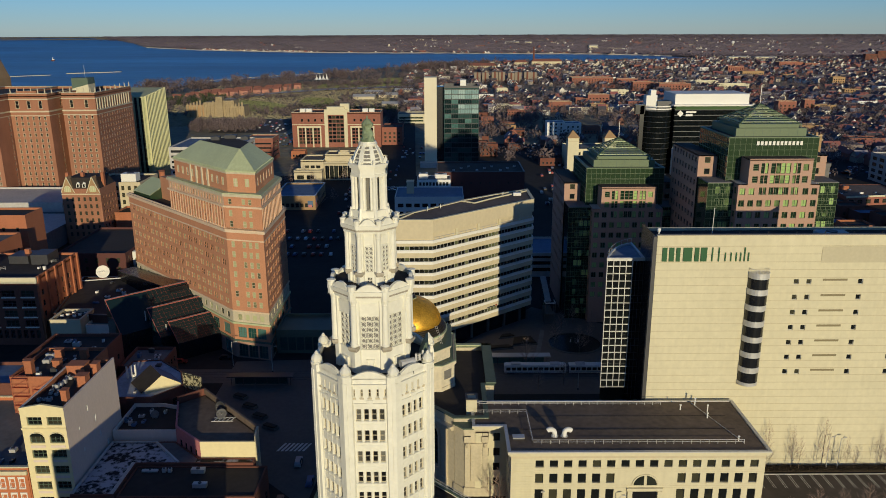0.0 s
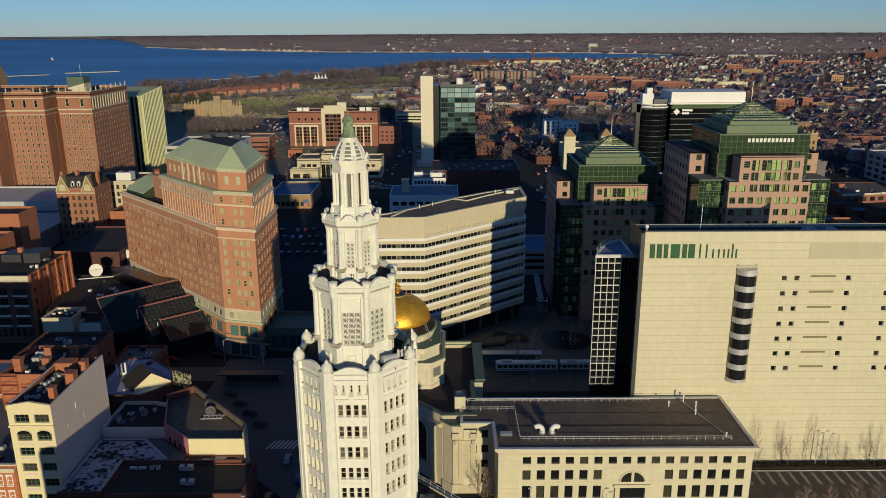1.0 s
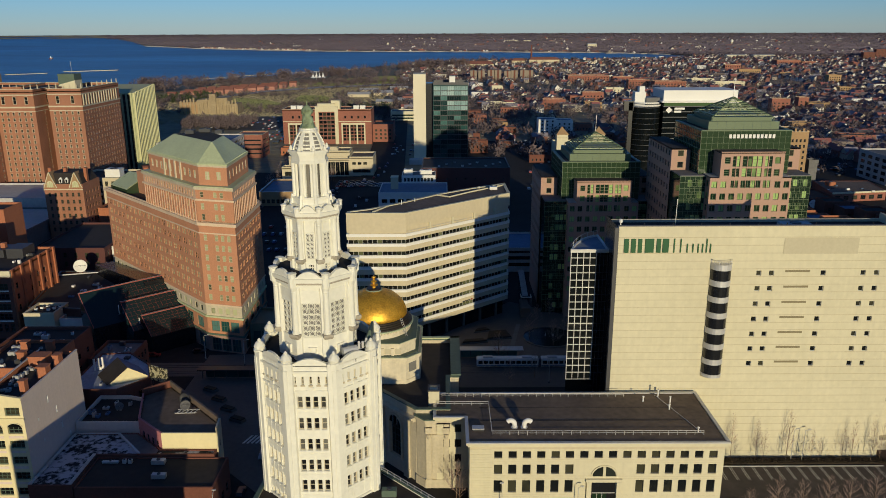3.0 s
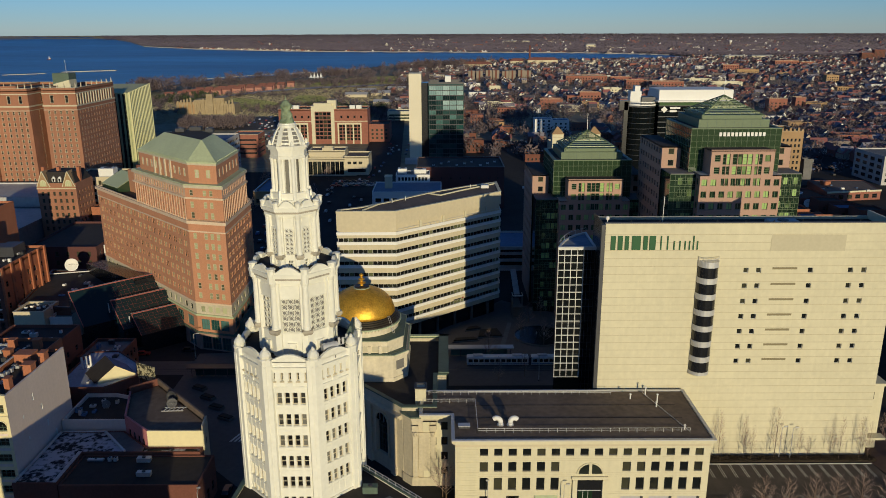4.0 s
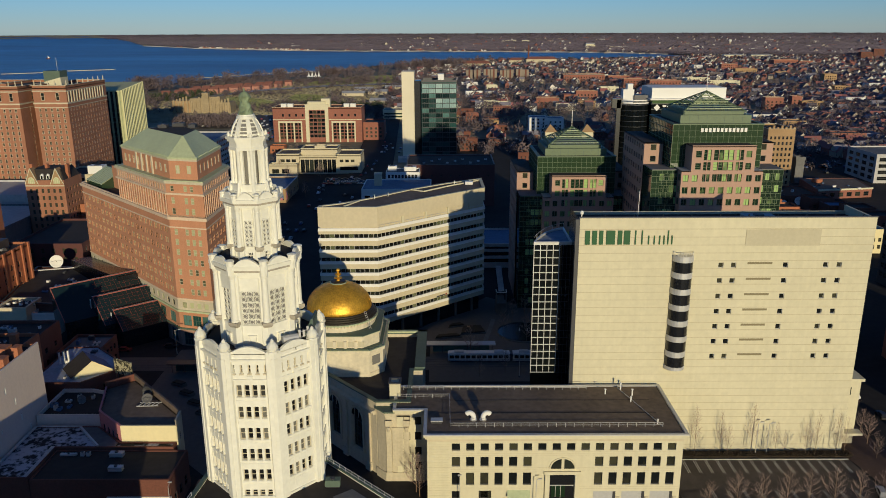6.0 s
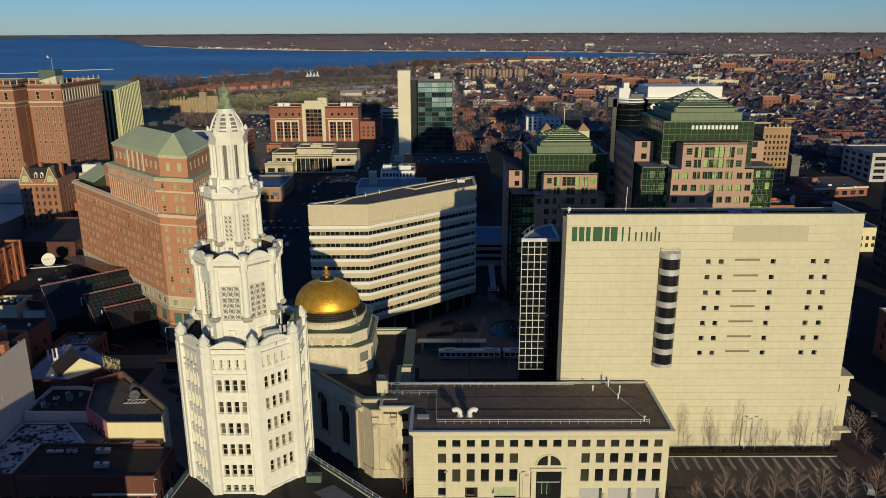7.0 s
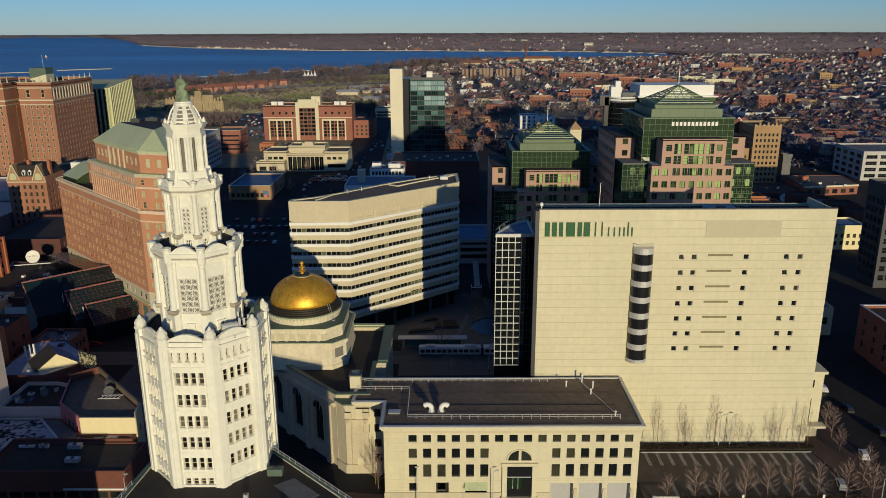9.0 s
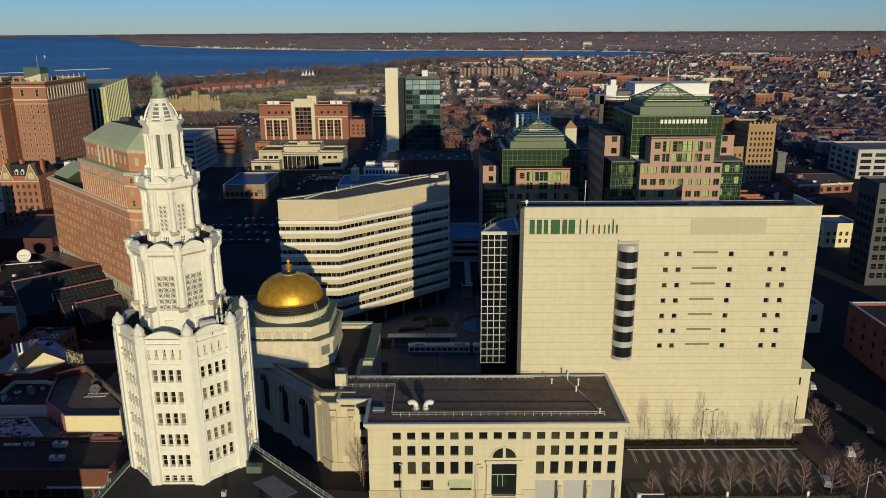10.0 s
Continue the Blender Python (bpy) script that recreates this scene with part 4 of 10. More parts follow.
    for a, b in (((20.8, 146.3), (66.2, 146.2)), ((20.8, 146.3), (20.8, 159.8)), ((8.9, 159.8), (20.8, 159.8)), ((10.0, 164.0), (53.0, 163.9))):
        railing(t, (*a, z), (*b, z), 1.0, 1.9, 0.06)
    railing(t, (66.2, 146.2, z), (60.5, 164.4, z), 0.25, 2.0, 0.05)
    return t


arch_building()


def goose_pipe(x, y, z, turn):
    t = thing("roof_vent", "white gooseneck ventilation pipe on a brown roof", "vent pipe", (x, y, z), "gooseneck vents")
    s = Shape()
    pts = [Vector((0, 0, 0)), Vector((0, 0, 0.75))] + [Vector((0.85 - 0.85 * math.cos(a), 0, 0.75 + 0.85 * math.sin(a))) for a in np.linspace(0.3, math.pi * 0.78, 7)]
    rot = Matrix.Rotation(turn, 3, "Z")
    pts = [rot @ p + Vector((x, y, z)) for p in pts]
    side = rot @ Vector((0, 1, 0))
    for i, c in enumerate(pts):
        d = (pts[min(i + 1, len(pts) - 1)] - pts[max(i - 1, 0)]).normalized()
        e = d.cross(side)
        s.v.extend(tuple(c + (side * math.cos(a) + e * math.sin(a)) * 0.55) for a in np.linspace(0, 2 * math.pi, 12, endpoint=False))
    for i in range(len(pts) - 1):
        for k in range(12):
            j = (k + 1) % 12
            s.f.append((i * 12 + k, i * 12 + j, i * 12 + 12 + j, i * 12 + 12 + k))
            s.m.append(0)
    part("pipe", s, WHITE, t, smooth=True)
    part("opening", Shape().bar(pts[-2], pts[-1] - (pts[-1] - pts[-2]) * 0.15, 0.51, n=12), METAL_DARK, t)
    part("collar", Shape().turned(x, y, [(0.8, z), (0.8, z + 0.15)], 12), METAL, t)


goose_pipe(25.9, 149.6, 17.42, math.pi * 0.95)
goose_pipe(28.0, 149.6, 17.42, 0.1)
t = thing("roof_hatch", "pale roof hatch on a brown roof", "roof hatch", (17.9, 149.0, 17.42))
part("curb", Shape().box(16.7, 19.1, 147.9, 149.3, 17.42, 17.9), METAL_DARK, t)
part("lid", Shape().prism(rect(16.6, 19.2, 147.8, 149.4), 17.9, 18.05), METAL, t)
for x, y, h in ((63.0, 160.5, 1.6), (62.0, 157.5, 1.2), (61.0, 163.5, 1.8), (65.4, 147.4, 1.0), (57.0, 161.5, 1.2)):
    t = thing("vent_stack", "small white vent stack on a brown roof", "vent pipe", (x, y, 17.42), "vent stacks")
    part("pipe", Shape().turned(x, y, [(0.16, 17.42), (0.16, 17.42 + h)], 8), WHITE, t)
    part("cap", Shape().turned(x, y, [(0.3, 17.42 + h), (0.22, 17.6 + h)], 8), WHITE, t)


# ---- the big cream bank building ----
def bank_slab():
    t = thing("bank_building", "tall cream panel-clad office slab with few windows", "building", (84, 174, G))
    x0, x1, y0, y1, H = 50.3, 117.3, 167.2, 181.0, 57.6
    wins = []
    cols = [82.5, 85.4, 97.3, 106.5, 109.6]
    for k in range(7):
        z = 46.35 - 3.77 * k
        wins += [(c - x0, c + 1.15 - x0, z, z + 1.25) for c in cols]
        wins.append((89.1 - x0, 94.8 - x0, z + 0.85, z + 1.35))
    front = facade(t, (x0, y0), (x1, y0), G, H, [w for w in wins if w[1] - w[0] < 2], CREAM, "plain", METAL, GLASS, depth=0.35)
    for w in wins:
        if w[1] - w[0] > 2:
            part("louvre", Shape().box(x0 + w[0], x0 + w[1], y0 - 0.05, y0 + 0.1, w[2], w[3]), LOUVRE, front, "brown louvred slot")
    # panel joints: long courses, each a shade proud
    zs = np.arange(0.9, H - 0.6, 1.885)
    for k, z in enumerate(zs):
        part("joint", Shape().box(x0, x1, y0 - 0.02, y0, z - 0.09, z + 0.07), JOINT, front)
        for a, b in ((x0, 60.9), (60.9, 71.6), (76.0, 82.2), (87.0, 88.8), (95.1, 97.0), (98.9, 106.2), (111.1, x1)):
            part("panel", Shape().box(a + 0.0015, b - 0.0015, y0 - 0.008 - 0.002 * ((k + int(a)) % 2), y0, z + 0.07, z + 1.86), CREAM_PANEL, front)
    facade(t, (x1, y0), (x1, y1), G, H, [], CREAM)
    facade(t, (x1, y1), (x0, y1), G, H - 1.8, [], CREAM)
    facade(t, (x0, y1), (x0, y0), G, H, [], BLACK, name="side_wall", label="black glazed side wall")
    part("corner_trim", Shape().box(x0 - 0.9, x0, y0 - 0.1, y0 + 0.8, G, H + 0.3), METAL_DARK, t)
    part("roof", Shape().prism(rect(x0 + 0.3, x1 - 0.3, y0 + 0.4, y1 - 0.3), 55.0, 55.8), ROOF, t)
    part("parapet", Shape().box(x0, x1, y0, y0 + 0.5, H, H + 0.55).box(x1 - 0.5, x1, y0 + 0.5, y1, H - 2, H + 0.3).box(x0, x1, y1 - 0.5, y1, 55.5, 56.5), CREAM, t)
    part("coping", Shape().box(x0 - 0.2, x1 + 0.2, y0 - 0.12, y0 + 0.62, H + 0.55, H + 0.75), ROOF_GREY, t)
    part("blank_panel", Shape().box(88.1, 105.1, y0 - 0.09, y0 - 0.05, 51.6, 55.4), PATCH, front, "paler patch where a sign has been")
    # half-round stair bay
    bay = thing("stair_bay", "half-round stair bay with black ribbon windows", "bay window", (73.8, y0, 20))
    for k in range(8):
        z = 22.4 + 3.88 * k
        ring = lambda r: [(74.2 + r * math.sin(a), y0 - r * math.cos(a)) for a in np.linspace(-math.pi / 2, math.pi / 2, 13)]
        part("band", Shape().prism(ring(2.42), z - (1.38 if k else 0.8), z), METAL, bay, "pale steel band")
        if k < 7:
            part("ribbon_window", Shape().prism(ring(2.34), z, z + 2.5), BLACK, bay)
    part("band", Shape().prism(ring(2.4), 21.45, 21.6), CREAM, bay)
    s = Shape()
    pts = ring(2.3)
    for a, b in zip(pts, pts[1:]):
        s.bar((*a, 50.4), (*b, 50.4), 0.05); s.bar((*a, 49.5), (*a, 50.4), 0.04)
    part("railing", s, METAL, bay)
    # the name sign as plain green shapes
    sign = thing("name_sign", "green shapes of a company sign on a cream wall", "sign", (61, y0 - 0.1, 53.6))
    y = y0 - 0.12
    z0, z1 = 52.0, 55.3
    def slab(a, b, c, d):
        part("stroke", Shape().box(a, b, y - 0.1, y, c, d), PAINT_GREEN, sign)
    for a, b in ((51.6, 52.7), (53.2, 54.3), (54.8, 55.7), (56.4, 58.4), (59.0, 60.0), (60.4, 61.8)):
        slab(a, b, z0, z1)
    for a, h in ((62.9, 3.3), (64.4, 3.3), (65.9, 2.1), (67.2, 2.1), (68.4, 2.1), (69.4, 2.1), (70.3, 3.3), (71.2, 2.1)):
        slab(a, a + 0.28, z0, z0 + h)
    # wing glazed in a white grid
    w = thing("glazed_wing", "dark glass stair wing with a white grid of mullions", "building wing", (46, 187, G))
    arc = [(41.2, 176.2), (50.25, 176.2), (50.25, 190.0), (49.0, 189.3), (47.2, 187.8), (45.2, 185.4), (43.6, 182.5), (42.2, 179.2)]
    part("glass_wall", Shape().prism(arc, G, 49.4), GLASS_BLACK, w)
    for i in range(5):
        x = 41.15 + 1.53 * i
        part("mullion", Shape().box(x, x + 0.16, 175.95, 176.2, 16.1, 50.0), METAL, w)
    for k in range(19):
        z = 16.1 + 1.878 * k
        part("transom", Shape().box(41.1, 47.45, 175.92, 176.2, z, z + 0.16), METAL, w)
    for i in range(3):
        x = 48.2 + 0.9 * i
        part("mullion", Shape().box(x, x + 0.08, 176.1, 176.2, G, 49.4), METAL_DARK, w)
    for k in range(26):
        part("transom", Shape().box(47.45, 50.25, 176.1, 176.2, G + 1.89 * k, G + 1.89 * k + 0.08), METAL_DARK, w)
    part("roof", Shape().prism(inset(arc, 0.3), 49.4, 49.7), ROOF_SLATE, w)
    part("roof_curb", Shape().ring(inset(arc, -0.1), inset(arc, 0.3), 49.4, 50.2), METAL, w)
    s = Shape()
    for a, b in zip(arc[2:], arc[3:] + arc[:1]):
        s.bar((*a, 51.3), (*b, 51.3), 0.05); s.bar((*a, 50.1), (*a, 51.3), 0.05)
    part("railing", s, METAL, w)
    # low stone porch at the far end of the slab
    p = thing("side_porch", "narrow cream stair tower beside the slab", "building wing", (120.5, 174, G))
    part("wall", Shape().box(117.3, 121.6, 170.5, 177.5, G, 16.2), CREAM, p)
    part("cornice", Shape().box(117.3, 122.2, 170.0, 178.0, 16.2, 16.9), CREAM, p)
    part("slot_window", Shape().box(118.6, 119.2, 170.42, 170.5, 2.0, 9.5).box(118.6, 119.4, 170.42, 170.5, 12.5, 14.5), GLASS_BLACK, p)
    part("porch_roof", Shape().box(117.0, 122.5, 168.0, 170.4, 2.6, 3.2), CREAM, p)
    # mechanical boxes and posts on the slab's roof
    for x in np.arange(56, 116, 6.5):
        q = thing("window_rig", "small dark window-cleaning bracket on a roof edge", "roof bracket", (x, 169.5, 55.8), "roof brackets")
        part("base", Shape().box(x - 0.5, x + 0.5, 169.0, 170.0, 55.8, 56.5), METAL_DARK, q)
        part("arm", Shape().bar((x, 169.5, 56.5), (x + 0.2, 168.0, 58.7), 0.12), METAL_DARK, q)
    q = thing("mast", "thin pale aerial on a roof", "aerial", (65.0, 174, 55.8))
    part("pole", Shape().bar((65.0, 174, 55.8), (65.1, 174, 63.0), 0.08), METAL, q)
    q = thing("beacon", "white dome lamp on a roof corner", "beacon", (50.8, 168.2, 55.8))
    part("stem", Shape().bar((50.8, 168.2, 55.8), (50.8, 168.2, 58.8), 0.15), METAL, q)
    part("globe", Shape().turned(50.8, 168.2, [(0.1, 58.7), (0.4, 58.9), (0.45, 59.3), (0.3, 59.6), (0.05, 59.7)], 10), WHITE, q)
    roof_unit((93.5, 174.5, 55.8), 7, 4, 1.2, "flat grey plant box on a roof", ROOF_WHITE)


bank_slab()


# ---- the domed savings bank ----
def domed_bank():
    t = thing("domed_bank", "stone bank with a gilded dome and copper trim", "building", (-3, 178, G))
    cx, cy = -7.3, 184.5
    body = [(-18.5, 182.0), (4.0, 157.4), (11.8, 157.4), (11.8, 174.3), (14.2, 174.3), (14.2, 198.8), (-18.5, 198.8)]
    for i in range(len(body)):
        p, q = body[i], body[(i + 1) % len(body)]
        wins = rows_of(dist(p, q), 3, 4.4, [2.5], 8.6, 3.0) if i == 0 else (rows_of(dist(p, q), 3, 2.2, [3], 6) if i == 4 else [])
        facade(t, p, q, G, 16.6, wins, LIMESTONE, "grid4x5", METAL_DARK, GLASS_BLACK, depth=0.9)
    p, q = body[0], body[1]
    L = dist(p, q)
    for k in range(3):
        u = 3.0 + (L - 6) / 3 * (k + 0.5)
        s = Shape()
        for a, b in zip(np.linspace(0, math.pi, 13), np.linspace(0, math.pi, 13)[1:]):
            s.bar((2.5 * math.cos(a), -0.1, 2.5 * math.sin(a)), (2.5 * math.cos(b), -0.1, 2.5 * math.sin(b)), 0.35, n=6)
        s.bar((2.5, -0.1, -8.6), (2.5, -0.1, 0), 0.35, n=6).bar((-2.5, -0.1, -8.6), (-2.5, -0.1, 0), 0.35, n=6)
        part("arch_surround", s, LIMESTONE, t, at=on_wall(p, q, u, 11.1))
        part("lunette", Shape().face([(2.2 * math.cos(a), -0.06, 2.2 * math.sin(a)) for a in np.linspace(0, math.pi, 13)]), GLASS_BLACK, t, at=on_wall(p, q, u, 11.1))
        for dx in (-0.75, 0.75):
            part("lunette_bar", Shape().bar((dx, -0.12, 0), (dx, -0.12, 2.0), 0.07), METAL, t, at=on_wall(p, q, u, 11.1))
    for k in range(4):
        u = 3.0 + (L - 6) / 3 * k
        part("pilaster", Shape().box(-0.7, 0.7, -0.5, 0.2, G, 14.6).box(-0.9, 0.9, -0.7, 0.2, G, 1.2).box(-0.9, 0.9, -0.7, 0.2, 13.8, 14.6), LIMESTONE, t, at=on_wall(p, q, u, 0))
    part("entablature", Shape().box(0, L, -0.9, 0.2, 14.6, 15.2).box(0, L, -1.4, 0.2, 15.2, 15.7), LIMESTONE, t, at=on_wall(p, q, 0, 0))
    part("roof", Shape().prism(inset(body, 0.6), 16.0, 16.6), ROOF, t)
    part("parapet", Shape().ring(body, inset(body, 0.7), 16.6, 17.6), LIMESTONE, t)
    part("copper_coping", Shape().ring(inset(body, -0.2), inset(body, 0.9), 17.6, 17.85), COPPER_DARK, t, "green copper coping")
    part("copper_gutter", Shape().prism(rect(12.2, 14.8, 174.6, 199.2), 17.9, 18.3), COPPER_DARK, t)
    part("copper_ridge", Shape().prism(rect(2.5, 14.8, 198.0, 199.2), 17.9, 18.3), COPPER, t)
    # corner pavilion
    pv = [(6.3, 154.8), (11.7, 154.8), (11.7, 160.0), (4.2, 160.0), (4.2, 157.0)]
    part("pavilion", Shape().prism(pv, G, 15.6), LIMESTONE, t)
    part("pavilion_cornice", Shape().prism(inset(pv, -0.2), 15.4, 15.9).prism(inset(pv, -0.45), 15.9, 16.4), LIMESTONE, t)
    part("pavilion_roof", Shape().prism(inset(pv, -0.5), 16.4, 16.7), COPPER_DARK, t)
    for x in (6.4, 10.4):
        part("pavilion_pilaster", Shape().box(x, x + 1.2, 154.4, 154.8, 1.5, 14.6).box(x - 0.15, x + 1.35, 154.2, 154.8, 13.2, 14.6).box(x - 0.15, x + 1.35, 154.2, 154.8, 0.4, 1.5), LIMESTONE, t)
        part("pavilion_bracket", Shape().turned(x + 0.6, 154.15, [(0.3, 12.0), (0.45, 12.6), (0.55, 13.2)], 8), LIMESTONE, t)
    part("pavilion_panel", Shape().box(7.75, 10.25, 154.5, 154.8, 3.0, 12.4).box(7.6, 10.4, 154.4, 154.8, 12.4, 12.8), LIMESTONE, t)
    part("pavilion_base", Shape().prism(inset(pv, -0.35), G, 1.2), LIMESTONE, t)
    part("penthouse", Shape().box(6.9, 9.4, 160.6, 163.4, 16.6, 20.6), CREAM, t)
    part("penthouse_coping", Shape().ring(rect(6.7, 9.6, 160.4, 163.6), rect(7.2, 9.1, 160.9, 163.1), 20.6, 20.9), METAL_DARK, t)
    # chamfered base, second stage, drum, dome
    def cham(h, c):
        return [(cx - h + c, cy - h), (cx + h - c, cy - h), (cx + h, cy - h + c), (cx + h, cy + h - c), (cx + h - c, cy + h), (cx - h + c, cy + h), (cx - h, cy + h - c), (cx - h, cy - h + c)]
    part("dome_base", Shape().prism(cham(11.6, 3.2), 16.6, 23.0), BANK_STONE, t)
    part("dome_base_cornice", Shape().prism(cham(11.9, 3.3), 22.6, 22.9).prism(cham(12.1, 3.35), 22.9, 23.6), BANK_STONE, t)
    part("base_plinth", Shape().prism(cham(11.85, 3.3), 16.6, 17.6), BANK_STONE, t)
    part("dome_base_roof", Shape().prism(cham(11.4, 3.3), 23.6, 23.8), COPPER_DARK, t)
    part("vent_grille", Shape().box(-1.25, 1.25, -0.03, 0.05, -1.2, 1.2), LATTICE_BACK, t, at=on_wall(cham(11.6, 3.2)[1], cham(11.6, 3.2)[2], 2.26, 20.6))
    part("second_stage", Shape().prism(cham(10.6, 3.8), 23.8, 26.6), BANK_STONE, t)
    part("base_rim", Shape().ring(cham(12.15, 3.4), cham(11.8, 3.3), 23.6, 23.75), COPPER_RIM, t)
    for k in range(6):
        x = cx - 6.5 + 2.6 * k
        # darker than the stone: shadow between the consoles is put into the panel colour
        part("stage_panel", Shape().box(x - 0.75, x + 0.75, cy - 10.68, cy - 10.6, 24.1, 25.5), PATCH, t)
    part("second_cornice", Shape().prism(cham(10.9, 3.9), 26.5, 26.9), BANK_STONE, t)
    part("second_rim", Shape().ring(cham(11.0, 3.95), cham(10.6, 3.8), 26.9, 27.0), COPPER_RIM, t)
    part("second_roof", Shape().prism(cham(10.9, 4.0), 27.0, 27.2, top=cham(9.6, 3.6)), COPPER_DARK, t)
    for k in range(5):
        x = cx - 5.2 + 2.6 * k
        part("console", Shape().box(x - 0.35, x + 0.35, cy - 11.0, cy - 10.6, 23.8, 25.7), BANK_STONE, t)
    part("drum", Shape().turned(cx, cy, [(9.2, 27.0), (9.2, 28.5), (9.35, 28.6), (9.35, 28.75)], 48), BANK_STONE, t, "pale stone drum")
    part("drum_cornice", Shape().turned(cx, cy, [(9.3, 28.75), (9.95, 28.95), (9.95, 29.25), (9.4, 29.3)], 48), COPPER_RIM, t, "pale green copper cornice")
    for k, (r, z) in enumerate(((9.6, 29.25), (9.25, 29.7), (8.95, 30.15), (8.65, 30.55))):
        part("dome_step", Shape().turned(cx, cy, [(r, z), (r, z + 0.34), (r - 0.1, z + 0.42), (r - 0.35, z + 0.46)], 48), BRONZE, t, "dark bronze step under the dome")
    for k in range(72):
        a = 2 * math.pi * k / 72
        x, y = cx + 9.55 * math.cos(a), cy + 9.55 * math.sin(a)
        part("dentil", Shape().turned(x, y, [(0.2, 28.45), (0.2, 28.8)], 4), BANK_STONE, t)
    prof = [(8.3 * math.cos(a), 30.9 + 6.6 * math.sin(a)) for a in np.linspace(0, 1.36, 14)]
    part("dome", Shape().turned(cx, cy, prof, 48), GOLD, t, "gilded dome of overlapping leaf", smooth=True)
    for k in range(32):
        a = 2 * math.pi * (k + 0.5) / 32
        s = Shape()
        for (r0, z0), (r1, z1) in zip(prof, prof[1:]):
            s.bar((cx + (r0 - 0.02) * math.cos(a), cy + (r0 - 0.02) * math.sin(a), z0), (cx + (r1 - 0.02) * math.cos(a), cy + (r1 - 0.02) * math.sin(a), z1), 0.022)
        part("seam", s, GOLD, t)
    part("cap_ring", Shape().turned(cx, cy, [(2.1, 37.0), (2.1, 37.35), (1.9, 37.45)], 20), COPPER_RIM, t)
    part("cap_cresting", Shape().turned(cx, cy, [(1.85, 37.4), (1.85, 37.75), (1.5, 37.8)], 20), BRONZE, t)
    part("finial", Shape().turned(cx, cy, [(1.0, 37.6), (0.5, 37.8), (0.35, 38.1), (1.05, 38.5), (1.1, 38.65), (0.3, 38.85), (0.3, 39.1), (0.85, 39.45), (0.85, 39.6), (0.3, 39.85), (0.3, 40.2), (0.55, 40.5), (0.5, 40.8), (0.15, 41.0), (0.02, 41.1)], 14), GOLD, t, "gilded urn finial")
    lad = Shape()
    for dx in (-0.25, 0.25):
        lad.bar((1.2 + dx, 178.2, 26.9), (-0.2 + dx, 179.0, 31.5), 0.05)
    for k in range(10):
        f = k / 9
        lad.bar((1.2 - 1.4 * f - 0.25, 178.2 + 0.8 * f, 26.9 + 4.6 * f), (1.2 - 1.4 * f + 0.25, 178.2 + 0.8 * f, 26.9 + 4.6 * f), 0.04)
    part("ladder", lad, METAL, t)


domed_bank()

